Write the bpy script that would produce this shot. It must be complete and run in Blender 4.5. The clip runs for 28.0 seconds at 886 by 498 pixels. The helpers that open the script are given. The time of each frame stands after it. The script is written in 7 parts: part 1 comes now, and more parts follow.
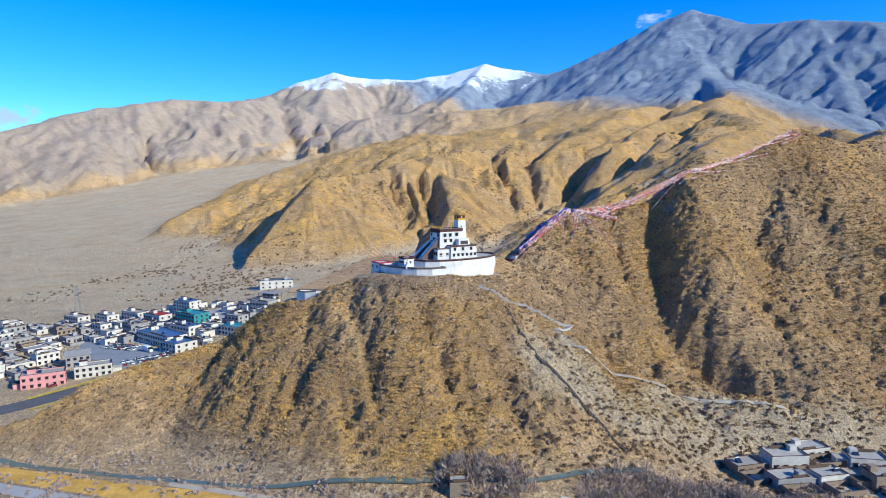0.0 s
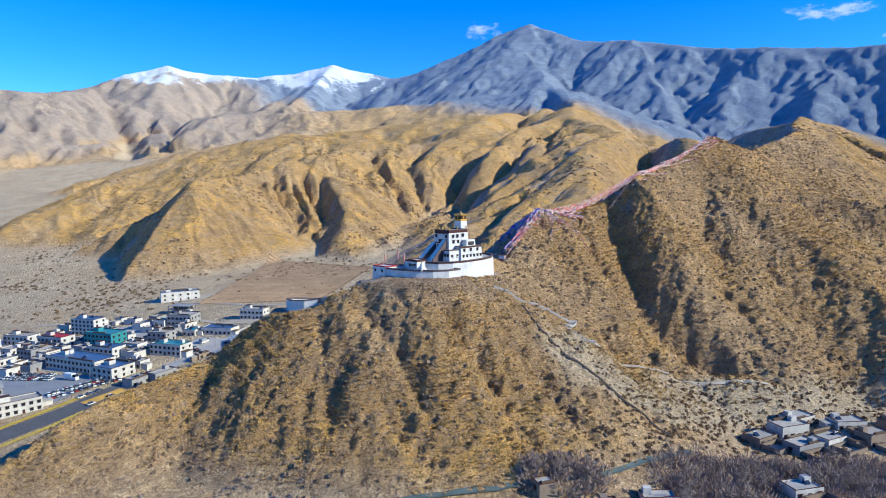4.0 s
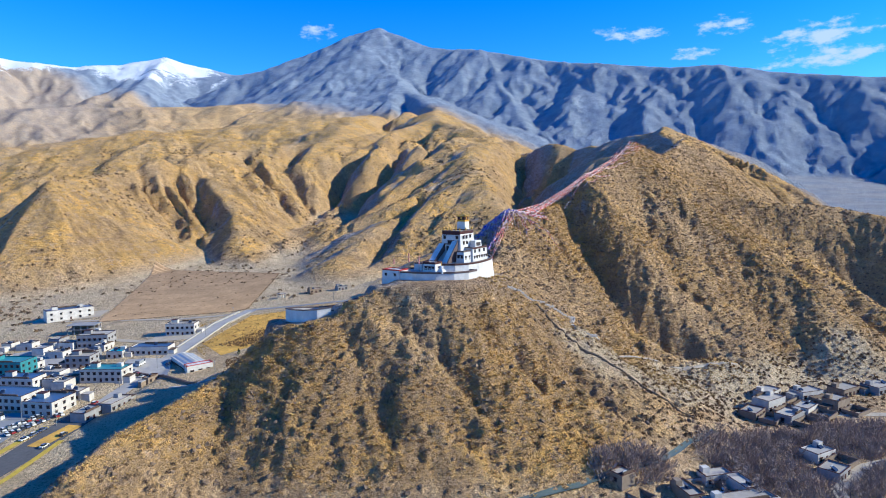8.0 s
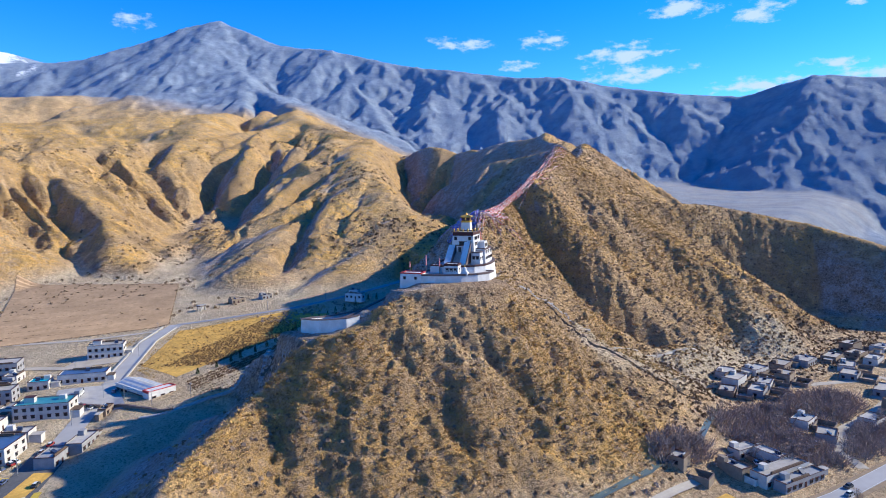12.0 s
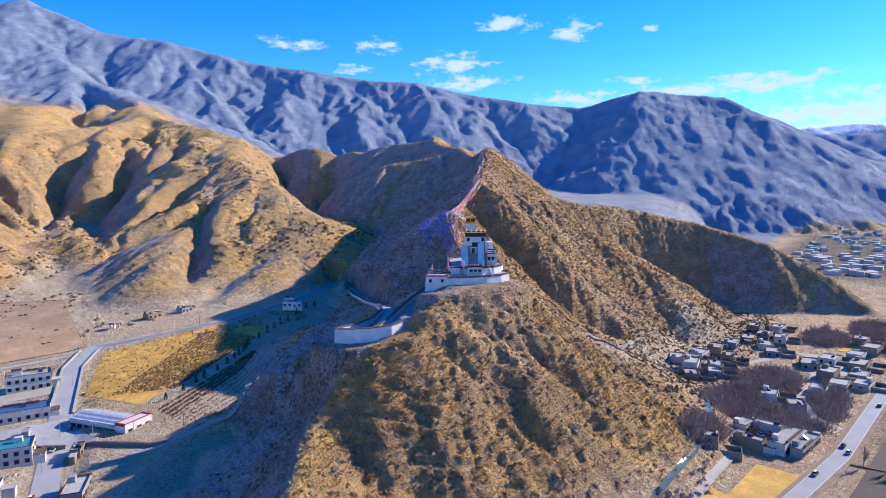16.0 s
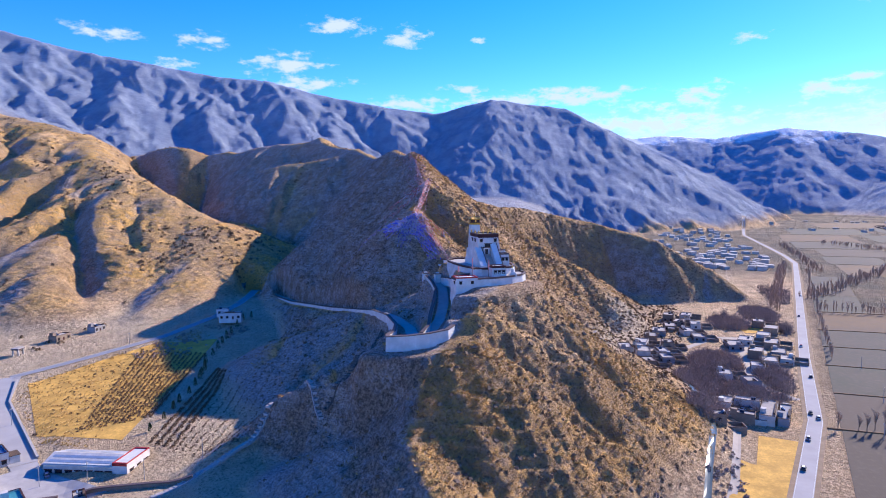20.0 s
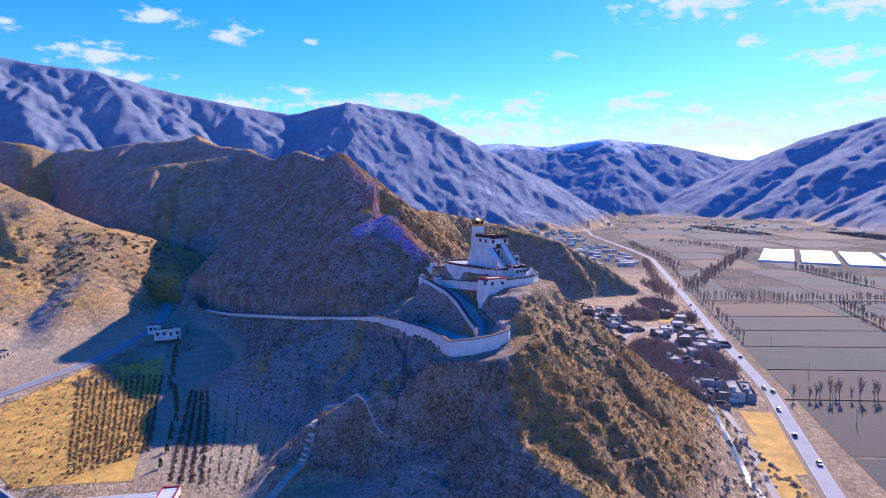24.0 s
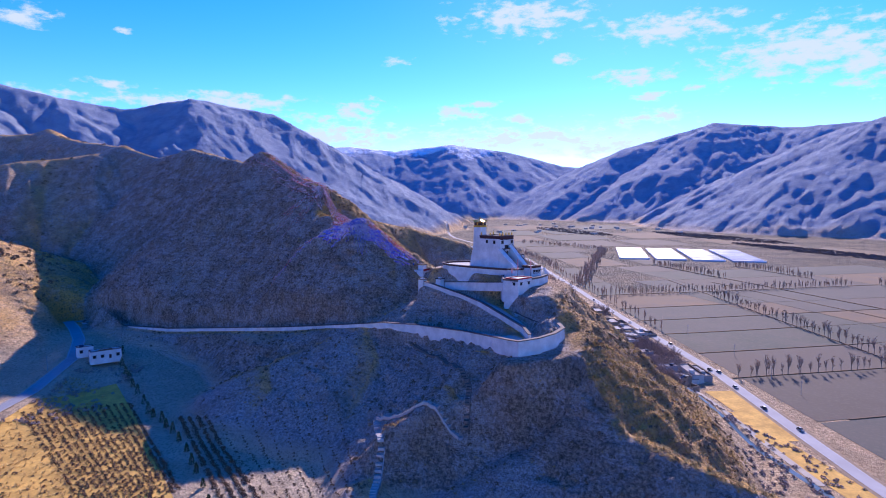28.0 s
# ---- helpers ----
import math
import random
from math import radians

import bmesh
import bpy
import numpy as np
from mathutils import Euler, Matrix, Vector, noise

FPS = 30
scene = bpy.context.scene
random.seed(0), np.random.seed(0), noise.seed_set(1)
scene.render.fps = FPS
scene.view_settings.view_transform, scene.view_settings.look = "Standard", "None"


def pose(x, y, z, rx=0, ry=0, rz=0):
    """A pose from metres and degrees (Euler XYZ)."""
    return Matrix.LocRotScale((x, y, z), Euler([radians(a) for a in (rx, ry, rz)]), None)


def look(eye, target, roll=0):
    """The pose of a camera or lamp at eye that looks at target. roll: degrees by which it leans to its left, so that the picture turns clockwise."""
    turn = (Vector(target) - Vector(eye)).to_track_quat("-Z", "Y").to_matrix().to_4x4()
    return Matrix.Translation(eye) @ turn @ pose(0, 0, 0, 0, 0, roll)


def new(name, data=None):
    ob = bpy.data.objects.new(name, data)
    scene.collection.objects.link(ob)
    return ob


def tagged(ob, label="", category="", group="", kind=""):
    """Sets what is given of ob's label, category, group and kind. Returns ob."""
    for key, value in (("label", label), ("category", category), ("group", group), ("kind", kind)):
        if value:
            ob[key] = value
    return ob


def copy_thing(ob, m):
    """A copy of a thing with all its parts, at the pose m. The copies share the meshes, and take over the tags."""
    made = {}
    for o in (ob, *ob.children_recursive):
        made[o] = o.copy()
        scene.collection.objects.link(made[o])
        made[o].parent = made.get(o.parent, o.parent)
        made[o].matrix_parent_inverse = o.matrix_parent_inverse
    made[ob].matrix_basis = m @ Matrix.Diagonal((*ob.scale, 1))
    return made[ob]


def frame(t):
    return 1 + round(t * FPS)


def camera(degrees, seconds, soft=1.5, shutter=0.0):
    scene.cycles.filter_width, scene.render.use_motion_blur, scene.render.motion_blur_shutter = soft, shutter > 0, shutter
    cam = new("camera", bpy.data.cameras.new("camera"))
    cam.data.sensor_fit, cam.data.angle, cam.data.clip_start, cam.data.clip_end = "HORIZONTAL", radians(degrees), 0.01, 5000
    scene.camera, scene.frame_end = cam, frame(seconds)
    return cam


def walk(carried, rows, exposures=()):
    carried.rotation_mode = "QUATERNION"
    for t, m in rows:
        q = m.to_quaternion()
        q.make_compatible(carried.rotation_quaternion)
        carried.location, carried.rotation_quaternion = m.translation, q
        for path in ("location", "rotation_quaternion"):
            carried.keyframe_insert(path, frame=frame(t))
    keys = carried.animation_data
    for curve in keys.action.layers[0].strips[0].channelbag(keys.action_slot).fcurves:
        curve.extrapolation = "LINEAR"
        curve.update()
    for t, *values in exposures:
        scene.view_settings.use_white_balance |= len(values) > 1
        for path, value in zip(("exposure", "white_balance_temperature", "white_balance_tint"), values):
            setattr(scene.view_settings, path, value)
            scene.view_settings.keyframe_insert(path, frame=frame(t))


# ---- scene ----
# ---- camera: an orbit round the palace hill; the origin is the orbit's centre at valley level ----
cam = camera(71.52, 28.0, soft=1.0)


def orbit(t):
    u = t / 28 - 0.5
    a = -math.pi / 2 + (-0.063724) * t + (-0.018719) * (u * u - 0.25)
    r = 324.0 * (1 + (-0.02618) * u)
    eye = Vector((r * math.cos(a), r * math.sin(a), 108.787 + (-4.307) * u))
    yaw = a + math.pi + (0.048159) + (-0.040854) * u + (-0.004083) * u * u
    pitch = (-0.088129) + (0.023925) * u + (0.008275) * u * u
    way = Vector((math.cos(pitch) * math.cos(yaw), math.cos(pitch) * math.sin(yaw), math.sin(pitch)))
    return look(eye, eye + way, -0.477 + (-0.034) * u)


walk(cam, [(k / 2, orbit(k / 2)) for k in range(57)], [(0.0, 0.48, 4580, 3), (10, 0.64, 4680, 7), (20, 0.88, 4850, 26), (28, 0.78, 4750, 38)])

# ---- sky and sun ----
SUN_HEADING, SUN_HEIGHT = 117.0, 28.5  # degrees: clockwise from +y, above the horizon
world = bpy.data.worlds.new("sky")
scene.world = world
world.use_nodes = True
wt = world.node_tree
wt.nodes.clear()


def wnode(kind, **values):
    n = wt.nodes.new(kind)
    for key, value in values.items():
        n.inputs[key].default_value = value
    return n


sky = wt.nodes.new("ShaderNodeTexSky")
sky.sky_type, sky.sun_disc = "NISHITA", False
sky.sun_elevation, sky.sun_rotation = radians(SUN_HEIGHT), radians(SUN_HEADING)
sky.altitude, sky.air_density, sky.dust_density, sky.ozone_density = 2500, 1.15, 0.35, 3.0
back = wt.nodes.new("ShaderNodeBackground")
back.inputs["Strength"].default_value = 0.125
wout = wt.nodes.new("ShaderNodeOutputWorld")


def wmath(op, a, b=0.0, c=0.0):
    n = wt.nodes.new("ShaderNodeMath")
    n.operation = op
    for k, value in enumerate((a, b, c)):
        if isinstance(value, bpy.types.NodeSocket):
            wt.links.new(value, n.inputs[k])
        else:
            n.inputs[k].default_value = value
    return n.outputs[0]


deep = wt.nodes.new("ShaderNodeHueSaturation")
deep.inputs["Saturation"].default_value, deep.inputs["Hue"].default_value = 1.34, 0.51
wt.links.new(sky.outputs[0], deep.inputs["Color"])

# fair-weather clouds: heading, height, half-width and half-height in degrees
CLOUDS = [
    (14.9, 13.9, 1.4, 0.74), (-38.4, 5.6, 2.1, 1.05), (42.8, 13.3, 2.9, 0.63), (50.0, 13.3, 2.0, 0.84), (47.8, 11.3, 1.6, 0.53),
    (56.9, 11.7, 3.7, 1.05), (57.2, 10.1, 4.7, 0.84), (61.4, 15.1, 3.4, 0.68), (67.2, 14.2, 1.9, 1.05), (73.9, 14.0, 0.9, 0.26),
    (67.9, 8.5, 4.2, 0.74), (82.0, 8.8, 7.9, 0.95), (89.7, 6.2, 10.0, 1.68), (93.3, 8.6, 2.6, 0.95), (108.3, 16.2, 6.8, 1.68),
    (120.9, 14.5, 6.3, 1.37), (131.4, 11.7, 8.9, 2.63), (135.1, 10.2, 3.2, 2.11), (96.8, 12.7, 1.3, 0.47), (111.7, 12.5, 1.7, 0.47),
    (117.7, 10.7, 3.7, 0.84), (102.2, 8.2, 2.4, 0.74), (108.3, 5.8, 13.7, 1.47), (119.6, 7.4, 3.2, 0.74), (104.2, 8.9, 2.6, 0.42),
    (107.3, 7.4, 2.1, 0.47), (115.4, 4.8, 6.3, 1.05), (123.0, 9.6, 1.1, 0.32), (119.1, 9.0, 2.1, 0.42), (72.6, 9.8, 2.1, 0.53),
    (78.5, 8.7, 8.0, 0.74),
    (150, 12.0, 10, 2.5), (172, 15.0, 9, 2.0), (215, 14.0, 8, 1.8), (260, 17.0, 9, 1.6),
]
way = wt.nodes.new("ShaderNodeTexCoord").outputs["Generated"]
xyz = wt.nodes.new("ShaderNodeSeparateXYZ")
wt.links.new(way, xyz.inputs[0])
az = wmath("MULTIPLY", wmath("ARCTAN2", xyz.outputs[0], xyz.outputs[1]), 180 / math.pi)
az = wmath("WRAP", az, 310.0, -50.0)
el = wmath("MULTIPLY", wmath("ARCSINE", xyz.outputs[2]), 180 / math.pi)
plane = wt.nodes.new("ShaderNodeCombineXYZ")
wt.links.new(az, plane.inputs[0])
wt.links.new(wmath("MULTIPLY", el, 2.2), plane.inputs[1])


def puffs(scale, detail, rough):
    n = wnode("ShaderNodeTexNoise", Scale=scale, Detail=detail, Roughness=rough)
    wt.links.new(plane.outputs[0], n.inputs["Vector"])
    return n.outputs["Fac"]


ragged = puffs(0.55, 7.0, 0.62)
cover = -3.0
for heading, height, wide, tall in CLOUDS:
    dx = wmath("MULTIPLY", wmath("SUBTRACT", az, heading), 1 / wide)
    dy = wmath("MULTIPLY", wmath("SUBTRACT", el, height), 1 / tall)
    lump = wmath("SUBTRACT", 1.3, wmath("SQRT", wmath("ADD", wmath("MULTIPLY", dx, dx), wmath("MULTIPLY", dy, dy))))
    cover = wmath("MAXIMUM", cover, lump)
body = wmath("ADD", wmath("MULTIPLY", cover, 0.75), wmath("MULTIPLY", wmath("SUBTRACT", ragged, 0.5), 3.0))
soft_edge = wt.nodes.new("ShaderNodeMapRange")
soft_edge.interpolation_type = "SMOOTHSTEP"
soft_edge.inputs["From Min"].default_value, soft_edge.inputs["From Max"].default_value = 0.22, 0.95
wt.links.new(body, soft_edge.inputs["Value"])
clouded = wt.nodes.new("ShaderNodeMix")
clouded.data_type = "RGBA"
clouded.inputs[7].default_value = (3.9, 3.9, 4.0, 1)
wt.links.new(wmath("MULTIPLY", soft_edge.outputs[0], 0.92), clouded.inputs[0])
wt.links.new(deep.outputs[0], clouded.inputs[6])
wt.links.new(clouded.outputs[2], back.inputs["Color"])
wt.links.new(back.outputs[0], wout.inputs["Surface"])

lamp = bpy.data.lights.new("sun", "SUN")
lamp.energy, lamp.angle, lamp.color = 5.0, radians(0.53), (1.0, 0.77, 0.45)
sun = new("sun", lamp)
toward = Vector((math.sin(radians(SUN_HEADING)) * math.cos(radians(SUN_HEIGHT)), math.cos(radians(SUN_HEADING)) * math.cos(radians(SUN_HEIGHT)), math.sin(radians(SUN_HEIGHT))))
sun.matrix_world = look(toward * 900, (0, 0, 0))

# ---- materials ----
def material(name, rough=0.8, metal=0.0):
    m = bpy.data.materials.new(name)
    m.use_nodes = True
    b = m.node_tree.nodes["Principled BSDF"]
    b.inputs["Roughness"].default_value, b.inputs["Metallic"].default_value = rough, metal
    b.inputs["Specular IOR Level"].default_value = 0.25
    return m, m.node_tree, b


def put(tree, kind, links=(), **values):
    """A node with its inputs set by name (spaces as underscores) and linked."""
    n = tree.nodes.new(kind)
    for key, value in values.items():
        n.inputs[key.replace("_", " ")].default_value = value
    for key, socket in links:
        tree.links.new(socket, n.inputs[key])
    return n


def noise_tex(tree, scale, detail=4.0, rough=0.55, vector=None):
    n = put(tree, "ShaderNodeTexNoise", Scale=scale, Detail=detail, Roughness=rough)
    if vector is not None:
        tree.links.new(vector, n.inputs["Vector"])
    return n.outputs["Fac"]


def ramp(tree, fac, lo, hi, a=0.0, b=1.0):
    n = put(tree, "ShaderNodeMapRange", [("Value", fac)], From_Min=lo, From_Max=hi, To_Min=a, To_Max=b)
    n.clamp = True
    return n.outputs["Result"]


def mix(tree, fac, a, b, blend="MIX"):
    n = tree.nodes.new("ShaderNodeMix")
    n.data_type, n.blend_type = "RGBA", blend
    for key, value in ((0, fac), (6, a), (7, b)):
        if isinstance(value, bpy.types.NodeSocket):
            tree.links.new(value, n.inputs[key])
        else:
            n.inputs[key].default_value = (*value, 1.0) if key else value
    return n.outputs[2]


def times(tree, a, b, op="MULTIPLY"):
    n = tree.nodes.new("ShaderNodeMath")
    n.operation = op
    for k, value in enumerate((a, b)):
        if isinstance(value, bpy.types.NodeSocket):
            tree.links.new(value, n.inputs[k])
        else:
            n.inputs[k].default_value = value
    return n.outputs[0]


def place_of(tree):
    return tree.nodes.new("ShaderNodeNewGeometry").outputs["Position"]


def plain(name, colour, rough=0.8, metal=0.0, scale=1.0, wear=0.25, bump=0.0, second=None, per_thing=0.0):
    """A surface of one colour with stains at two scales, a second colour in patches and fine relief."""
    m, t, b = material(name, rough, metal)
    at = place_of(t)
    dark = tuple(c * (1 - wear) for c in colour)
    col = mix(t, ramp(t, noise_tex(t, scale, 5, 0.6, at), 0.35, 0.65), dark, colour)
    col = mix(t, ramp(t, noise_tex(t, scale * 7, 3, 0.6, at), 0.3, 0.7, 0.0, 0.5), col, second or dark)
    if per_thing:
        rnd = t.nodes.new("ShaderNodeObjectInfo").outputs["Random"]
        col = mix(t, ramp(t, rnd, 0, 1, 0, per_thing), col, tuple(c * 0.35 for c in colour))
    t.links.new(col, b.inputs["Base Color"])
    if bump:
        n = put(t, "ShaderNodeBump", [("Height", noise_tex(t, scale * 5, 5, 0.65, at))], Strength=0.6, Distance=bump)
        t.links.new(n.outputs[0], b.inputs["Normal"])
    return m


def ground_material():
    m, t, b = material("ground_soil", 0.95)
    b.inputs["Specular IOR Level"].default_value = 0.1
    at = place_of(t)

    def cover(name):
        n = t.nodes.new("ShaderNodeAttribute")
        n.attribute_name = name
        return n.outputs["Fac"]

    def squeezed(x, y, z):
        n = put(t, "ShaderNodeMapping", [("Vector", at)])
        n.inputs["Scale"].default_value = (x, y, z)
        return n.outputs[0]
    broad, mid, fine = noise_tex(t, 0.012, 5, 0.6, at), noise_tex(t, 0.11, 6, 0.7, at), noise_tex(t, 0.9, 5, 0.75, at)
    grain = noise_tex(t, 0.42, 5, 0.75, at)
    strata = noise_tex(t, 1.0, 4, 0.6, squeezed(0.06, 0.06, 0.75))
    soil = mix(t, ramp(t, broad, 0.35, 0.65), (0.57, 0.39, 0.215), (0.81, 0.565, 0.31))
    soil = mix(t, ramp(t, strata, 0.48, 0.62, 0, 0.4), soil, (0.30, 0.20, 0.115))
    soil = mix(t, ramp(t, fine, 0.51, 0.58, 0, 0.6), soil, (0.17, 0.115, 0.072))
    soil = mix(t, ramp(t, grain, 0.51, 0.57, 0, 0.65), soil, (0.94, 0.73, 0.44))
    # the grey of shade, painted into the soil of north-west slopes
    soil = mix(t, times(t, cover("shade_side"), ramp(t, mid, 0.25, 0.5, 0.35, 1.0)), soil, mix(t, ramp(t, fine, 0.46, 0.56), (0.36, 0.325, 0.31), (0.66, 0.60, 0.55)))
    gold = mix(t, ramp(t, mid, 0.38, 0.6), (0.80, 0.46, 0.11), (0.98, 0.60, 0.15))
    gold = mix(t, ramp(t, fine, 0.51, 0.58, 0, 0.65), gold, (0.22, 0.13, 0.05))
    gold = mix(t, ramp(t, noise_tex(t, 0.018, 6, 0.7, at), 0.42, 0.6, 0, 0.45), gold, (0.42, 0.29, 0.15))
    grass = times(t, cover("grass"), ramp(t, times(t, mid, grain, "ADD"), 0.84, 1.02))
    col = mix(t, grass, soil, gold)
    stone = mix(t, ramp(t, fine, 0.42, 0.58), (0.15, 0.105, 0.075), (0.56, 0.39, 0.23))
    col = mix(t, ramp(t, noise_tex(t, 0.045, 5, 0.7, at), 0.5, 0.6, 0, 0.35), col, (0.26, 0.18, 0.11))
    col = mix(t, times(t, cover("rock"), ramp(t, mid, 0.42, 0.56)), col, stone)
    # far mountains: haze of distance put into the rock's blue-grey base colour
    hazed_rock = mix(t, ramp(t, noise_tex(t, 0.02, 7, 0.7, at), 0.4, 0.6), (0.25, 0.29, 0.37), (0.33, 0.375, 0.45))
    hazed_rock = mix(t, ramp(t, noise_tex(t, 1.0, 6, 0.7, squeezed(0.0045, 0.0045, 0.014)), 0.54, 0.7, 0, 0.3), hazed_rock, (0.40, 0.425, 0.46))
    col = mix(t, cover("hazed_rock"), col, hazed_rock)
    pale = mix(t, ramp(t, mid, 0.35, 0.65), (0.66, 0.53, 0.335), (0.82, 0.67, 0.45))
    pale = mix(t, ramp(t, fine, 0.52, 0.58, 0, 0.55), pale, (0.22, 0.165, 0.10))
    pale = mix(t, ramp(t, noise_tex(t, 0.035, 6, 0.75, at), 0.5, 0.62, 0, 0.35), pale, (0.42, 0.31, 0.19))
    col = mix(t, cover("pale"), col, pale)
    vale = mix(t, ramp(t, noise_tex(t, 0.012, 6, 0.7, at), 0.42, 0.58), (0.11, 0.11, 0.09), (0.20, 0.17, 0.12))
    col = mix(t, cover("vale"), col, mix(t, ramp(t, noise_tex(t, 0.05, 5, 0.7, at), 0.52, 0.6, 0, 0.6), vale, (0.10, 0.10, 0.085)))
    snow = ramp(t, times(t, cover("snow"), times(t, noise_tex(t, 0.016, 9, 0.85, at), 1.9), "ADD"), 1.5, 1.72)
    col = mix(t, snow, col, (0.82, 0.84, 0.87))
    scrub = times(t, ramp(t, noise_tex(t, 0.33, 4, 0.75, at), 0.58, 0.63, 0, 0.55), times(t, 1.0, times(t, cover("hazed_rock"), cover("pale"), "MAXIMUM"), "SUBTRACT"))
    scrub = times(t, scrub, times(t, 1.0, snow, "SUBTRACT"))
    col = mix(t, scrub, col, (0.10, 0.072, 0.04))
    t.links.new(col, b.inputs["Base Color"])
    rough = times(t, times(t, fine, 0.7), times(t, mid, 1.6), "ADD")
    rough = times(t, rough, times(t, grain, 1.0), "ADD")
    rough = times(t, rough, times(t, strata, 0.9), "ADD")
    n = put(t, "ShaderNodeBump", [("Height", rough)], Strength=1.0, Distance=3.4)
    t.links.new(n.outputs[0], b.inputs["Normal"])
    return m


GROUND = ground_material()
WHITE = plain("whitewash", (0.72, 0.71, 0.695), 0.85, scale=0.25, wear=0.3, bump=0.05, second=(0.55, 0.52, 0.48))
DARK_TRIM = plain("dark_red_trim", (0.075, 0.03, 0.027), 0.8, scale=1.2)
COPING = plain("slate_coping", (0.10, 0.085, 0.085), 0.8, scale=0.8, second=(0.2, 0.12, 0.1))
PANE = plain("dark_pane", (0.025, 0.03, 0.04), 0.25, scale=0.5, wear=0.4)
FRAME_DARK = plain("black_window_surround", (0.07, 0.06, 0.06), 0.8, scale=2.0)
GOLD = plain("gilt_copper", (0.85, 0.52, 0.10), 0.45, 0.6, scale=1.5, wear=0.35)
YELLOW_BAND = plain("ochre_band", (0.62, 0.36, 0.04), 0.7, scale=1.0)
PAVING = plain("pale_paving", (0.45, 0.42, 0.38), 0.85, scale=0.3, wear=0.2)
ROOF_EARTH = plain("earth_roof", (0.56, 0.51, 0.44), 0.95, scale=0.4, wear=0.3, bump=0.05, per_thing=0.45)
PLASTER = plain("pale_plaster", (0.72, 0.69, 0.63), 0.9, scale=0.35, wear=0.3, bump=0.03, second=(0.50, 0.44, 0.37), per_thing=0.3)
MUD = plain("mud_brick", (0.33, 0.26, 0.19), 0.95, scale=0.6, wear=0.3, bump=0.06, per_thing=0.3)
GREY_WALL = plain("grey_render", (0.36, 0.35, 0.35), 0.9, scale=0.4, wear=0.25, per_thing=0.3)
PINK_WALL = plain("pink_render", (0.62, 0.30, 0.30), 0.85, scale=0.4, wear=0.18)
BLUE_ROOF = plain("blue_sheet_roof", (0.10, 0.17, 0.32), 0.4, 0.2, scale=0.5, wear=0.3)
TEAL_ROOF = plain("teal_sheet_roof", (0.10, 0.33, 0.36), 0.4, 0.2, scale=0.5, wear=0.3)
CYAN_TARP = plain("cyan_sheet", (0.06, 0.45, 0.55), 0.5, scale=0.5)
RED_PAINT = plain("red_paint", (0.40, 0.04, 0.035), 0.6, scale=0.8)
SKYLIGHT = plain("dusty_roof_light", (0.30, 0.37, 0.48), 0.4, scale=0.4)
ASPHALT = plain("asphalt", (0.105, 0.105, 0.11), 0.9, scale=0.12, wear=0.25, bump=0.01, second=(0.16, 0.155, 0.15))
ROAD_GREY = plain("pale_road", (0.40, 0.38, 0.36), 0.9, scale=0.08, wear=0.18, bump=0.01, second=(0.36, 0.34, 0.32))
DIRT = plain("packed_dirt", (0.50, 0.43, 0.33), 0.95, scale=0.15, wear=0.22, bump=0.03)
LINE_WHITE = plain("road_paint", (0.70, 0.70, 0.68), 0.7, scale=0.6, wear=0.35)
GRASS_GOLD = plain("golden_grass", (0.80, 0.48, 0.085), 0.95, scale=0.12, wear=0.4, bump=0.2, second=(0.34, 0.20, 0.05))
VERGE = plain("yellow_verge", (0.60, 0.44, 0.06), 0.95, scale=0.4, wear=0.3, bump=0.08)
BUSH_DARK = plain("dry_bush", (0.24, 0.145, 0.075), 0.95, scale=2.0, wear=0.4, second=(0.15, 0.10, 0.05))
BUSH_GREEN = plain("juniper", (0.10, 0.125, 0.05), 0.95, scale=2.0, wear=0.4)
TWIG = plain("bare_twigs", (0.42, 0.33, 0.27), 0.95, scale=1.0, wear=0.3)
WOODS = plain("far_woods", (0.24, 0.18, 0.15), 0.95, scale=0.01, wear=0.35)
TWIG_PALE = plain("straw_twigs", (0.52, 0.38, 0.26), 0.95, scale=1.0, wear=0.3)
BARK = plain("grey_bark", (0.24, 0.20, 0.17), 0.95, scale=3.0, wear=0.3)
STONE_STEP = plain("stone_steps", (0.50, 0.46, 0.42), 0.9, scale=0.9, wear=0.3, bump=0.05)
DARK_STEP = plain("dark_rail", (0.19, 0.155, 0.125), 0.9, scale=0.9)
WATER = plain("creek_water", (0.16, 0.19, 0.16), 0.15, scale=0.2, wear=0.3)
FILM = plain("greenhouse_film", (0.74, 0.76, 0.78), 0.45, scale=0.05, wear=0.25, per_thing=0.5)
STEEL = plain("galvanised_steel", (0.42, 0.43, 0.45), 0.5, 0.6, scale=2.0)
ROPE = plain("pale_rope", (0.6, 0.52, 0.5), 0.9, scale=1.0)
TYRE = plain("tyre_rubber", (0.02, 0.02, 0.02), 0.9, scale=3.0)
GLASS = plain("car_glass", (0.03, 0.035, 0.04), 0.1, scale=2.0)


def paint_material(name, colours, rough=0.4):
    """One of a few colours for each thing."""
    m, t, b = material(name, rough)
    r = t.nodes.new("ShaderNodeValToRGB")
    r.color_ramp.interpolation = "CONSTANT"
    while len(r.color_ramp.elements) < len(colours):
        r.color_ramp.elements.new(0.5)
    for k, c in enumerate(colours):
        r.color_ramp.elements[k].position, r.color_ramp.elements[k].color = k / len(colours), (*c, 1)
    t.links.new(t.nodes.new("ShaderNodeObjectInfo").outputs["Random"], r.inputs[0])
    t.links.new(r.outputs[0], b.inputs["Base Color"])
    return m


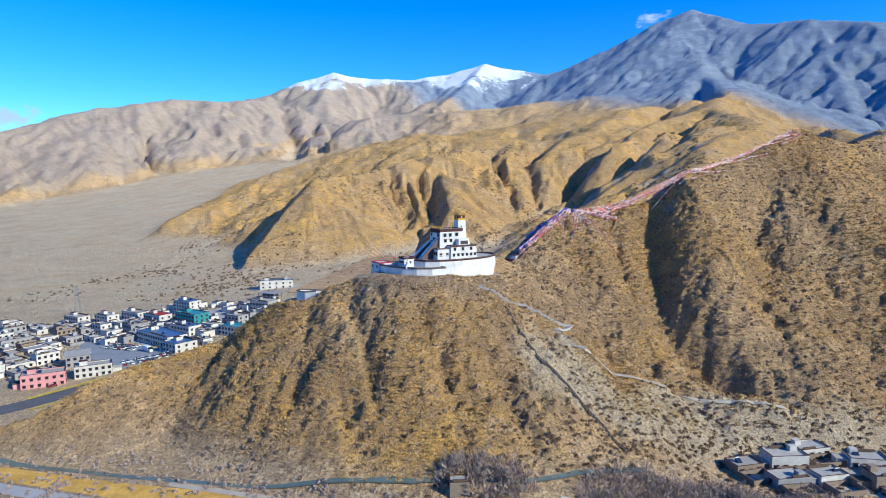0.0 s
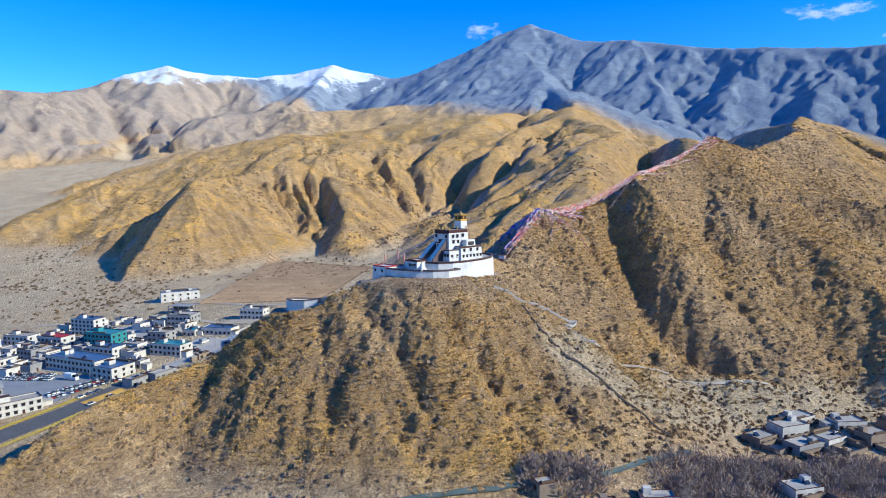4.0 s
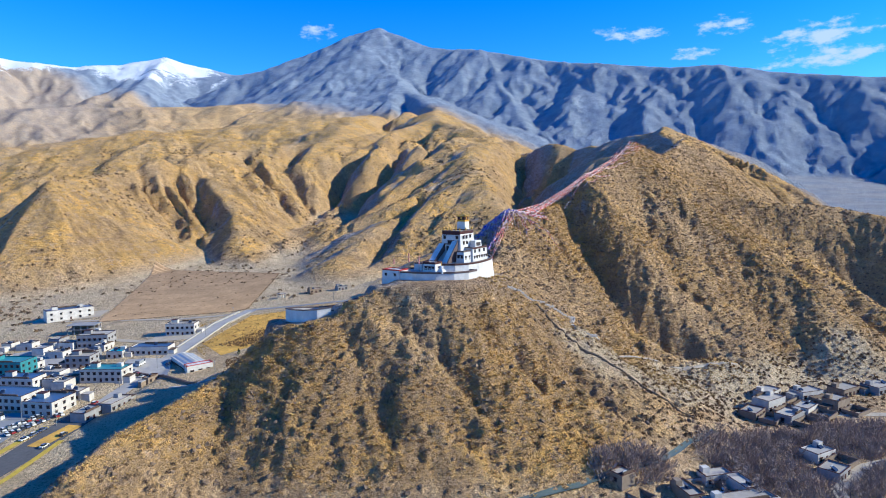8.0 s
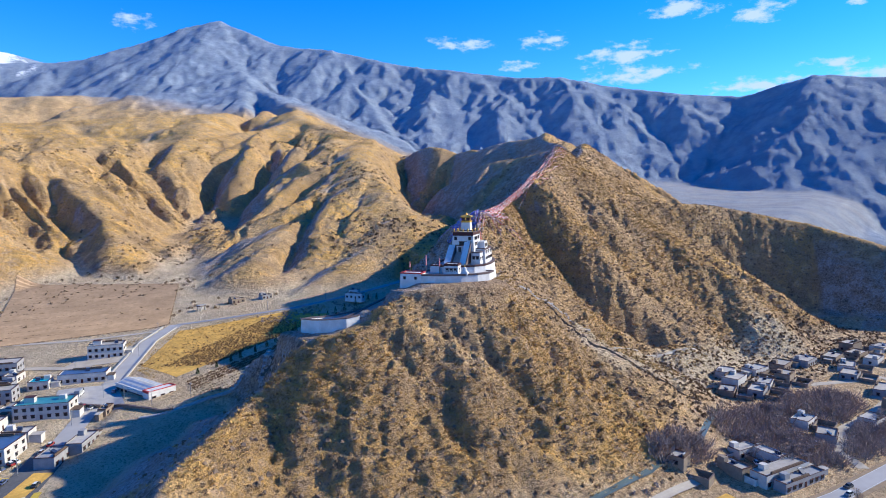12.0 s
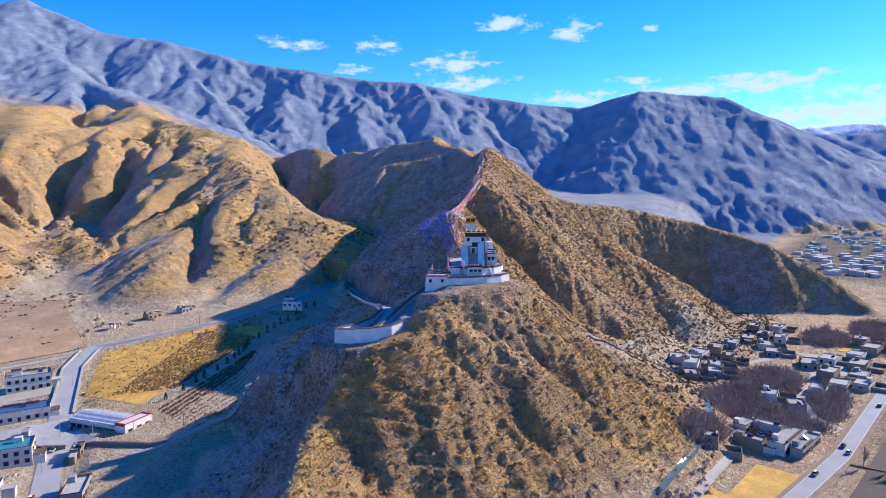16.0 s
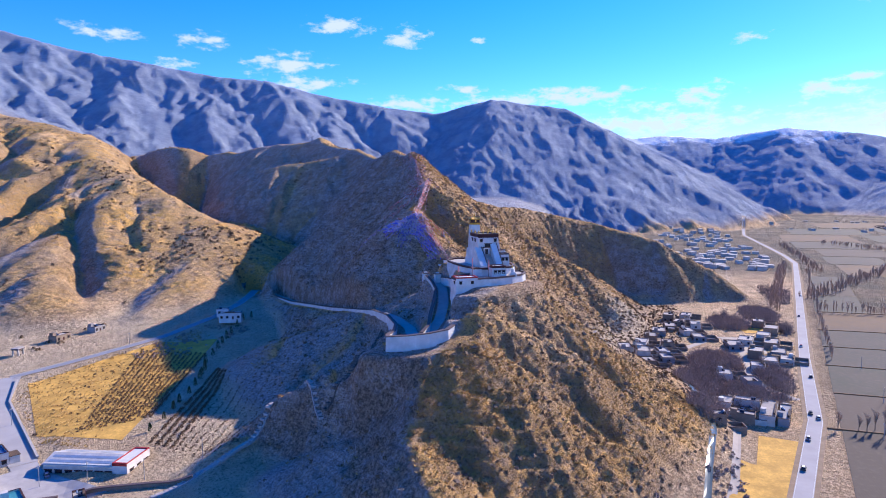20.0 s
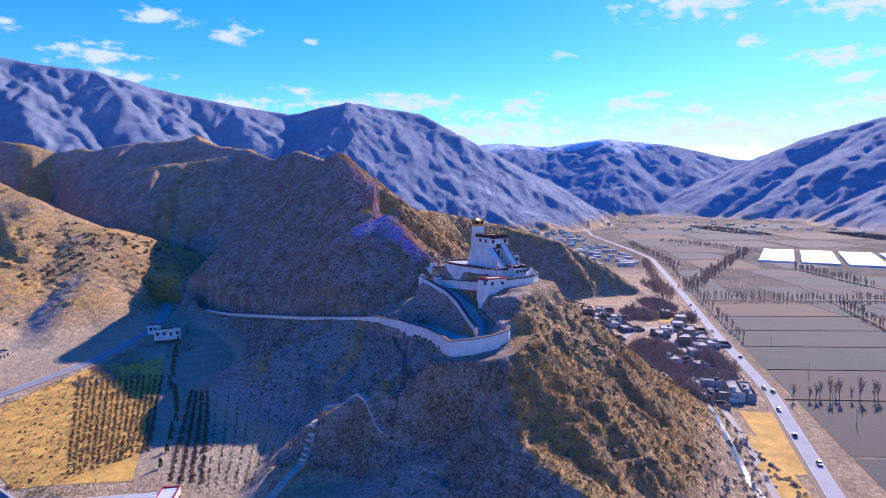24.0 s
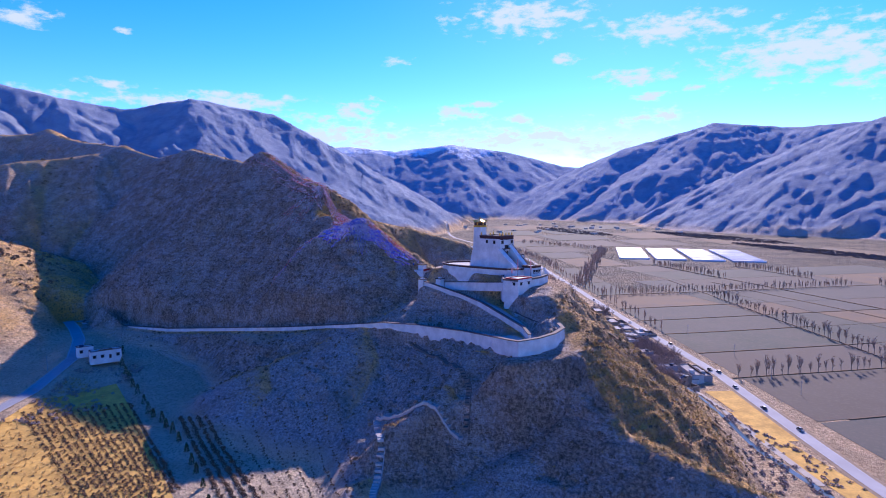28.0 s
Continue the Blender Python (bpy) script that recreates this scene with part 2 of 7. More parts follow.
CAR_PAINT = paint_material("car_paint", [(0.7, 0.7, 0.7), (0.05, 0.05, 0.055), (0.6, 0.6, 0.62), (0.28, 0.29, 0.3), (0.65, 0.64, 0.6), (0.3, 0.03, 0.03), (0.75, 0.75, 0.74), (0.1, 0.12, 0.2)])
FIELD = paint_material("field_soil", [(0.10, 0.078, 0.053), (0.075, 0.08, 0.055), (0.18, 0.11, 0.048), (0.088, 0.084, 0.064), (0.20, 0.125, 0.055), (0.067, 0.076, 0.055), (0.12, 0.092, 0.063)], 0.95)


def soil_grain(m):
    """Stains and plough lines over a field's own colour."""
    t = m.node_tree
    b = t.nodes["Principled BSDF"]
    own = b.inputs["Base Color"].links[0].from_socket
    at = place_of(t)
    col = mix(t, ramp(t, noise_tex(t, 0.03, 5, 0.65, at), 0.35, 0.68, 0, 0.75), own, (0.115, 0.095, 0.07))
    col = mix(t, ramp(t, noise_tex(t, 0.4, 3, 0.6, at), 0.5, 0.75, 0, 0.4), col, (0.17, 0.14, 0.10))
    w = put(t, "ShaderNodeTexWave", [("Vector", at)], Scale=0.35, Distortion=1.5, Detail=2.0)
    w.bands_direction = "Y"
    col = mix(t, ramp(t, w.outputs["Fac"], 0.3, 0.7, 0, 0.22), col, (0.12, 0.10, 0.075))
    t.links.new(col, b.inputs["Base Color"])


soil_grain(FIELD)


def flag_material(name, colours):
    m, t, b = material(name, 0.9)
    r = t.nodes.new("ShaderNodeValToRGB")
    r.color_ramp.interpolation = "CONSTANT"
    while len(r.color_ramp.elements) < len(colours):
        r.color_ramp.elements.new(0.5)
    for k, c in enumerate(colours):
        r.color_ramp.elements[k].position, r.color_ramp.elements[k].color = k / len(colours), (*c, 1)
    t.links.new(t.nodes.new("ShaderNodeNewGeometry").outputs["Random Per Island"], r.inputs[0])
    t.links.new(r.outputs[0], b.inputs["Base Color"])
    return m


FLAGS_WARM = flag_material("faded_red_flags", [(0.66, 0.13, 0.12), (0.72, 0.30, 0.27), (0.76, 0.52, 0.50), (0.60, 0.08, 0.09), (0.74, 0.62, 0.6), (0.68, 0.24, 0.10)])
FLAGS_COOL = flag_material("faded_violet_flags", [(0.26, 0.16, 0.58), (0.12, 0.14, 0.58), (0.42, 0.22, 0.50), (0.55, 0.50, 0.68), (0.18, 0.12, 0.50)])

# ---- the land: one sheet from ridge lines, gullies worn into its slopes, roads and pads levelled into it ----
def lattice(ix, iy, seed):
    h = (ix.astype(np.int64) * 374761393 + iy.astype(np.int64) * 668265263 + seed * 974634671) & 0xFFFFFFFF
    h = ((h ^ (h >> 13)) * 1274126177) & 0xFFFFFFFF
    return (h ^ (h >> 16)) & 0xFFFF


def smooth_noise(x, y, seed):
    """Gradient noise, about -0.7 to 0.7."""
    ix, iy = np.floor(x), np.floor(y)
    fx, fy = x - ix, y - iy
    u, v = fx * fx * fx * (fx * (fx * 6 - 15) + 10), fy * fy * fy * (fy * (fy * 6 - 15) + 10)

    def corner(dx, dy):
        a = lattice(ix + dx, iy + dy, seed) * (2 * math.pi / 65536)
        return np.cos(a) * (fx - dx) + np.sin(a) * (fy - dy)
    return (corner(0, 0) * (1 - u) + corner(1, 0) * u) * (1 - v) + (corner(0, 1) * (1 - u) + corner(1, 1) * u) * v


def cloudy(x, y, size, octaves, seed, keep=0.5):
    total, amp = 0.0, 1.0
    for k in range(octaves):
        total = total + amp * smooth_noise(x / size + 17.3 * k, y / size - 9.1 * k, seed + k)
        amp, size = amp * keep, size * 0.5
    return total


def furrows(x, y, gx, gy, size, octaves, seed, keep=0.5):
    """Gullies that run down the slope whose gradient is (gx, gy): from about -1 to 1, branching towards finer octaves."""
    total, amp, dx, dy = np.zeros_like(x), 1.0, np.zeros_like(x), np.zeros_like(x)
    for k in range(octaves):
        px, py = x / size, y / size
        wx, wy = gx + dx * 0.9, gy + dy * 0.9
        ln = np.sqrt(wx * wx + wy * wy) + 1e-6
        sx, sy = wy / ln, -wx / ln
        ix, iy = np.floor(px), np.floor(py)
        h, w, ex = np.zeros_like(x), np.full_like(x, 1e-6), np.zeros_like(x)
        for i in (-1, 0, 1):
            for j in (-1, 0, 1):
                a, b = lattice(ix + i, iy + j, seed + k), lattice(ix + i, iy + j, seed + k + 50)
                qx, qy = px - ix - i - a / 65536, py - iy - j - b / 65536
                weight = np.exp(-2.6 * (qx * qx + qy * qy))
                phase = (qx * sx + qy * sy) * 5.6
                h += np.cos(phase) * weight
                ex -= np.sin(phase) * weight
                w += weight
        h, ex = h / w, ex / w
        total += amp * h
        dx, dy = dx + ex * sx * amp * ln, dy + ex * sy * amp * ln
        amp, size = amp * keep, size * 0.47
    return total


def soft(v, lo, hi):
    t = np.clip((v - lo) / (hi - lo), 0, 1)
    return t * t * (3 - 2 * t)


def near_line(x, y, points):
    """Distance to a polyline, its interpolated further values there, and the side (left: +1)."""
    best = np.full(x.shape, 1e9)
    value = [np.zeros_like(x) for _ in points[0][2:]]
    side = np.zeros_like(x)
    for p, q in zip(points, points[1:]):
        ax, ay, bx, by = p[0], p[1], q[0] - p[0], q[1] - p[1]
        t = np.clip(((x - ax) * bx + (y - ay) * by) / (bx * bx + by * by), 0, 1)
        ex, ey = x - ax - t * bx, y - ay - t * by
        d = np.sqrt(ex * ex + ey * ey)
        turn = np.clip(3 * (bx * ey - by * ex) / (math.hypot(bx, by) * (d + 0.01)), -1, 1)
        m = (d < best - 1e-4) | ((np.abs(d - best) <= 1e-4) & (np.abs(turn) > np.abs(side)))
        best = np.where(m, d, best)
        for k in range(len(value)):
            value[k] = np.where(m, p[2 + k] + t * (q[2 + k] - p[2 + k]), value[k])
        side = np.where(m, turn, side)
    return best, value, side


# ridge lines: crest half-width, slope to the left and to the right of the line's way, crest points (x, y, z)
RIDGES = [
    # the palace hill, from the foot of its nose over the summit to the flagged tops and beyond
    (3, 0.88, 0.72, [(-262, -104, -5), (-225, -90, 5), (-197, -79, 13), (-183, -66, 21.5), (-173, -53, 25.5), (-163, -43, 27.5), (-151, -34, 30), (-134, -23, 34), (-119, -19, 40), (-107, -19, 49.5)]),
    (3, 0.8, 0.9, [(-84, 10, 49), (-95, 26, 40), (-104, 42, 31), (-117, 56, 20), (-134, 68, 9)]),
    (5, 0.60, 0.80, [(-95, -13, 53), (-75, -6, 56), (-40, -6, 61), (-15, -4, 66), (12, 0, 67)]),
    (5, 0.92, 0.88, [(8, 0, 67), (20, 13, 72), (32, 26, 82), (43, 39, 92), (50, 47, 97), (56, 51, 96), (66, 56, 93.5), (76, 60, 95), (92, 63, 103), (108, 66, 111), (127, 70, 120), (134, 74, 120), (172, 92, 131), (217, 117, 150)]),
    (6, 0.92, 0.85, [(217, 117, 150), (260, 128, 143), (310, 160, 151), (366, 202, 165), (400, 245, 158), (436, 299, 173)]),
    (8, 0.9, 0.62, [(436, 299, 173), (480, 345, 182), (540, 405, 200), (620, 450, 200), (720, 480, 188)]),
    (10, 0.8, 0.55, [(540, 405, 200), (560, 560, 186), (540, 700, 203), (515, 858, 226)]),
    (6, 0.75, 0.6, [(432, 310, 168), (414, 362, 157), (397, 418, 146), (372, 475, 116), (340, 520, 92)]),
    # the shoulder and the ribs of its sunny face
    (5, 0.55, 0.9, [(-105, -22, 52), (-100, -24, 55), (-92, -24, 59.5), (-80, -27, 62), (-66, -29, 65.5), (-52, -32, 68), (-36, -37, 69), (-20, -35, 68.5), (-6, -27, 67.5), (10, -14, 67), (22, -1, 67)]),
    (4, 0.8, 0.8, [(-18, -46, 48), (-23, -64, 35), (-15, -107, 0)]),
    (4, 0.8, 0.8, [(-66, -32, 52), (-62, -60, 28), (-72, -88, 2)]),
    (4, 0.8, 0.8, [(-108, -26, 47), (-112, -52, 24), (-122, -80, 2)]),
    (5, 0.9, 0.9, [(130, 72, 118), (140, 32, 84), (136, -8, 55), (118, -40, 24), (105, -66, 6)]),
    (5, 0.9, 0.9, [(172, 92, 131), (179, 74, 105), (170, 20, 66), (165, -20, 38), (160, -60, 6)]),
    (5, 0.85, 0.85, [(217, 117, 150), (210, 70, 105), (226, 10, 70), (231, -28, 48), (226, -62, 6)]),
    (6, 0.95, 0.95, [(217, 117, 150), (261, 97, 131), (319, 61, 107), (367, 40, 96), (403, -23, 79), (402, -89, 60), (395, -140, 32), (372, -186, 2)]),
    (5, 0.8, 0.8, [(300, 75, 112), (295, 20, 70), (290, -40, 34), (292, -80, 6)]),
    # the flagged knoll behind the palace
    (3, 1.2, 1.2, [(50, 47, 97), (52, 62, 93), (53, 78, 85), (51, 92, 68)]),
    # ribs of its shaded side
    (6, 0.5, 0.5, [(-6, 4, 66), (-13, 50, 48), (-22, 96, 32), (-34, 130, 15)]),
    (5, 0.9, 0.9, [(168, 110, 108), (162, 134, 82), (155, 170, 48), (150, 200, 26)]),
    (5, 0.85, 0.85, [(248, 145, 124), (244, 170, 98), (228, 205, 64), (206, 230, 38)]),
    (5, 0.85, 0.85, [(76, 74, 84), (68, 92, 63), (56, 118, 36)]),
    # the golden hill across the side valley
    (16, 0.40, 0.55, [(160, 262, 28), (190, 280, 50), (225, 340, 86), (262, 440, 116), (300, 540, 142), (345, 650, 172), (420, 750, 203), (515, 858, 226), (562, 1254, 307), (760, 1700, 420)]),
    (14, 0.45, 0.5, [(300, 540, 142), (200, 480, 108), (110, 410, 78), (30, 340, 44), (0, 306, 24)]),
    (12, 0.45, 0.5, [(225, 340, 86), (160, 306, 62), (100, 280, 44), (44, 262, 27)]),
    (12, 0.45, 0.9, [(345, 650, 172), (240, 640, 140), (160, 590, 98), (90, 530, 62)]),
    (14, 0.55, 0.95, [(515, 858, 226), (430, 840, 220), (331, 811, 214), (280, 730, 176), (240, 690, 140)]),
    (12, 0.45, 1.0, [(562, 1254, 307), (400, 1120, 262), (255, 923, 226), (215, 800, 172), (190, 720, 112)]),
    (12, 0.5, 0.9, [(400, 1120, 262), (204, 1039, 220), (100, 900, 182), (70, 760, 120), (60, 640, 70)]),
    # the hill with the dark outcrop
    (6, 1.15, 0.6, [(-318, 500, 20), (-290, 565, 78), (-262, 624, 127), (-215, 700, 134), (-131, 785, 171), (-60, 900, 182), (60, 1020, 205), (204, 1039, 220)]),
    (12, 0.5, 0.9, [(-131, 785, 171), (-73, 720, 140), (-50, 600, 84), (-60, 500, 48)]),
    (10, 0.5, 0.5, [(-215, 700, 134), (-180, 600, 80), (-170, 530, 42)]),
    (10, 0.4, 0.75, [(60, 1020, 215), (-160, 1150, 240), (-330, 1130, 205), (-470, 1000, 140), (-520, 930, 70)]),
    (16, 0.4, 0.4, [(400, 1500, 330), (-171, 1745, 285), (-480, 1700, 235), (-680, 1520, 150)]),
    (20, 0.4, 0.4, [(760, 1700, 420), (400, 1500, 330), (204, 1039, 220)]),
    (20, 0.4, 0.4, [(760, 2200, 520), (79, 2500, 470), (-624, 2600, 440), (-1000, 2300, 300)]),
    # the tall far peak and its range
    (12, 0.62, 0.60, [(-60, 4100, 830), (400, 3900, 860), (760, 3750, 915), (960, 3600, 1010), (1140, 3263, 1080), (1278, 2843, 893), (1395, 2486, 814), (1554, 2000, 676), (1717, 1504, 580), (1770, 1361, 567), (1842, 1125, 503), (1916, 907, 457), (1979, 712, 434), (2037, 531, 486), (2123, 262, 448), (2165, 134, 355), (2225, -54, 245), (2285, -241, 150), (2332, -389, 45)]),
    (20, 0.42, 0.42, [(1140, 3263, 1080), (1000, 2700, 720), (860, 2250, 570), (760, 1700, 420)]),
    (10, 0.55, 0.55, [(1395, 2486, 814), (1290, 2150, 620), (1180, 1850, 470), (1060, 1560, 330)]),
    (10, 0.55, 0.55, [(1554, 2000, 676), (1420, 1680, 500), (1290, 1420, 340), (1150, 1240, 230)]),
    (10, 0.55, 0.55, [(1770, 1361, 567), (1560, 1130, 380), (1330, 920, 190), (1200, 820, 90)]),
    (10, 0.55, 0.55, [(1979, 712, 434), (1740, 560, 260), (1560, 430, 110), (1460, 360, 20)]),
    (10, 0.5, 0.5, [(2123, 262, 448), (1900, 190, 285), (1700, 60, 130), (1560, -10, 10)]),
    (14, 0.4, 0.4, [(1330, 920, 190), (1120, 680, 120), (960, 440, 62), (860, 300, 20)]),
    (14, 0.4, 0.4, [(1560, 430, 110), (1320, 270, 64), (1120, 120, 18)]),
    # snow peaks and the brown range
    (14, 0.55, 0.62, [(-1523, 3959, 760), (-1301, 4032, 868), (-1072, 4094, 930), (-798, 4151, 898), (-558, 4187, 892), (-273, 4214, 928), (5, 4222, 995), (175, 4218, 962), (415, 4203, 916), (700, 4150, 900)]),
    (14, 0.5, 0.45, [(-1072, 4094, 930), (-1022, 3500, 640), (-1000, 2950, 420), (-1010, 2500, 250)]),
    (14, 0.5, 0.5, [(5, 4222, 995), (-150, 3600, 720), (-250, 3100, 560)]),
    (16, 0.42, 0.42, [(-1523, 3959, 760), (-1242, 3263, 652), (-1399, 2989, 588), (-1584, 2793, 576), (-1767, 2459, 492), (-1818, 2183, 408), (-1895, 1997, 348), (-2300, 1700, 250)]),
    (14, 0.4, 0.4, [(-1399, 2989, 588), (-1250, 2500, 380), (-1180, 2050, 190)]),
    (14, 0.4, 0.4, [(-1767, 2459, 492), (-1560, 2050, 300), (-1480, 1750, 170)]),
    # far ranges down the main valley
    (14, 0.5, 0.5, [(4000, 500, 470), (4087, 125, 498), (4134, -110, 514), (4110, -429, 481), (4046, -828, 527), (3947, -1219, 465), (3816, -1593, 358), (3700, -1900, 330)]),
    (14, 0.5, 0.5, [(4087, 125, 498), (3600, -150, 330), (3200, -330, 130), (2950, -420, 10)]),
    (14, 0.5, 0.5, [(3430, -1060, 60), (3389, -1160, 156), (3253, -1513, 341), (3153, -1721, 430), (2907, -2134, 553), (2599, -2375, 496), (2358, -2493, 488), (2000, -2750, 500)]),
    (14, 0.5, 0.5, [(2210, -1350, 20), (2181, -1412, 69), (2046, -1620, 145), (1908, -1798, 313), (1733, -1844, 373), (1557, -1881, 396), (1200, -2100, 430), (700, -2400, 420)]),
    (14, 0.5, 0.5, [(1557, -1881, 396), (1450, -1560, 200), (1380, -1350, 40)]),
    (14, 0.5, 0.5, [(2907, -2134, 553), (2600, -1800, 330), (2450, -1550, 120)]),
]
# roads and pads cut into the slope: half-width, soft edge, points (x, y, z)
LEVELS = [
    (4.5, 6.0, [(-61, -13, 66.8), (-60, -22, 67.6), (-52, -31, 68.6), (-42, -37, 69.0), (-30, -39, 68.8), (-22, -37, 68.2)]),
    (7.0, 7.0, [(-47, -24, 69.5), (-36, -30, 69.8), (-26, -30, 69.5)]),
    (7.5, 9.0, [(-29.7, -14.3, 73.0), (-14, -4, 73.4), (0.5, 5.3, 73.6)]),
    (3.0, 8.0, [(-105, 4, 50.8), (-105, -10, 51.6), (-99, -21, 53.0), (-89, -25, 56.0)]),
    (3.0, 3.2, [(152, 238, 27), (119.5, 196.5, 28), (87.5, 161.5, 30.2), (52.5, 122.5, 35.8), (21.5, 89.5, 40.8), (-4.5, 60.5, 45.8), (-24, 39, 49.6), (-39, 24, 50.6), (-65, 7, 52), (-88, -6, 53)]),
    (3.5, 4.0, [(-90, -10, 52.5), (-69, -8, 57), (-49, -4, 60.5), (-22, 7, 63), (-8, 17.5, 65.5)]),
    (6.0, 10.0, [(-262, -60, -0.5), (-238, -25, -0.3), (-210, 15, 1.5), (-185, 60, 3.5), (-160, 108, 6), (-147, 132, 8), (-111, 198, 12.5), (-84, 226, 15.5), (-50, 216, 17.5), (0, 205, 20.5), (50, 205, 24.5), (91, 217, 26), (144, 240, 27), (152, 250, 27)]),
]


# gullies worn into the sunny face: depth, half-width, points
GULLIES = [
    (26, 26, [(262, 84), (300, 45), (325, 8), (335, -30), (330, -80)]),
    (17, 10, [(106, 62), (100, 51), (96, 26), (94, 6), (96, -18), (112, -34)]),
    (9, 7, [(107, -31), (128, -46), (146, -58)]),
    (4.5, 5, [(-86, -36), (-80, -58), (-81, -78)]),
    (5, 5, [(-67, -38), (-55, -59), (-47, -76), (-41, -90)]),
    (6, 5, [(-30, -48), (-20, -70), (-11, -84)]),
    (6, 6, [(-6, -48), (6, -71), (17, -97), (22, -113)]),
    (6, 5, [(-56, -84), (-50, -105), (-47, -113)]),
    (10, 9, [(176, 70), (156, 36), (151, 12), (142, -8), (138, -32)]),
    (6, 9, [(44, 26), (52, 2), (58, -26), (60, -52)]),
]


# ravines of the hills behind: half-width, points (x, y, depth)
RAVINES = [
    (21, [(330, 1040, 6), (277, 960, 26), (215, 885, 36), (181, 853, 36), (138, 763, 34), (96, 706, 22), (41, 635, 12), (-24, 511, 7), (-81, 470, 3)]),
    (21, [(400, 1090, 6), (330, 940, 30), (240, 785, 40), (198, 741, 40), (153, 684, 36), (116, 615, 18), (80, 560, 8)]),
    (17, [(400, 900, 6), (330, 790, 26), (270, 748, 32), (232, 764, 30)]),
    (15, [(280, 632, 8), (240, 614, 26), (205, 602, 30), (172, 584, 20), (130, 560, 6)]),
    (17, [(130, 1000, 8), (97, 889, 26), (92, 805, 28), (93, 732, 16)]),
    (13, [(-124, 900, 6), (-117, 733, 17), (-92, 657, 13), (-84, 600, 4)]),
    (12, [(-92, 770, 8), (-82, 700, 18), (-69, 601, 8)]),
    (14, [(20, 960, 8), (30, 868, 18), (47, 733, 14), (44, 660, 5)]),
    (12, [(-170, 760, 6), (-159, 707, 16), (-133, 638, 14), (-128, 570, 4)]),
    (22, [(640, 960, 8), (540, 805, 24), (488, 718, 34), (398, 572, 40), (338, 467, 26), (250, 360, 6)]),
    (18, [(560, 640, 8), (510, 602, 28), (450, 560, 28), (395, 515, 12)]),
    (12, [(196, 518, 8), (140, 446, 15), (101, 396, 17), (61, 346, 17), (30, 300, 8)]),
    (11, [(150, 486, 6), (98, 484, 13), (55, 488, 13), (0, 492, 6)]),
    (26, [(700, 1800, 10), (560, 1600, 30), (480, 1400, 26), (400, 1240, 14)]),
    (30, [(820, 2120, 10), (740, 1880, 34), (690, 1700, 30), (640, 1500, 12)]),
    (34, [(420, 2350, 14), (120, 2250, 46), (-60, 1960, 50), (-170, 1760, 30), (-330, 1560, 10)]),
    (60, [(-1380, 3700, 30), (-1060, 3000, 90), (-860, 2430, 70), (-760, 2050, 20)]),
    (40, [(-1500, 2350, 20), (-1380, 2120, 50), (-1240, 1980, 30), (-1150, 1820, 8)]),
    (40, [(-1000, 3300, 20), (-880, 2900, 60), (-700, 2500, 40), (-620, 2100, 10)]),
]


NOSE = [(-262, -104, -5), (-225, -90, 5), (-197, -79, 13), (-183, -66, 21.5), (-173, -53, 25.5), (-163, -43, 27.5), (-151, -34, 30), (-134, -23, 34), (-119, -19, 40), (-107, -19, 49.5)]


RAMP = [(150, 240, 27), (117, 199, 28), (85, 164, 30), (50, 125, 35.5), (19, 92, 40.5), (-7, 63, 45.5), (-26, 42, 49), (-40, 27, 50)]


def valley_floor(x, y):
    side = 14.2 + 0.0585 * x + 0.0221 * y
    side = np.where(y > 250, side + 0.07 * (y - 250) * soft(y, 250, 900), side)
    side = np.clip(side, -1, None) * soft(y, -40, 60) + 150 * soft(y, 900, 3200)
    main = 0.004 * np.clip(x, 0, 3000) + 0.6 * cloudy(x, y, 180, 2, 71)
    mix_ = soft(y - 0.12 * x, -60, 60)
    return main * (1 - mix_) + np.minimum(side, 28 + 0.25 * np.clip(y, 0, 5000)) * mix_


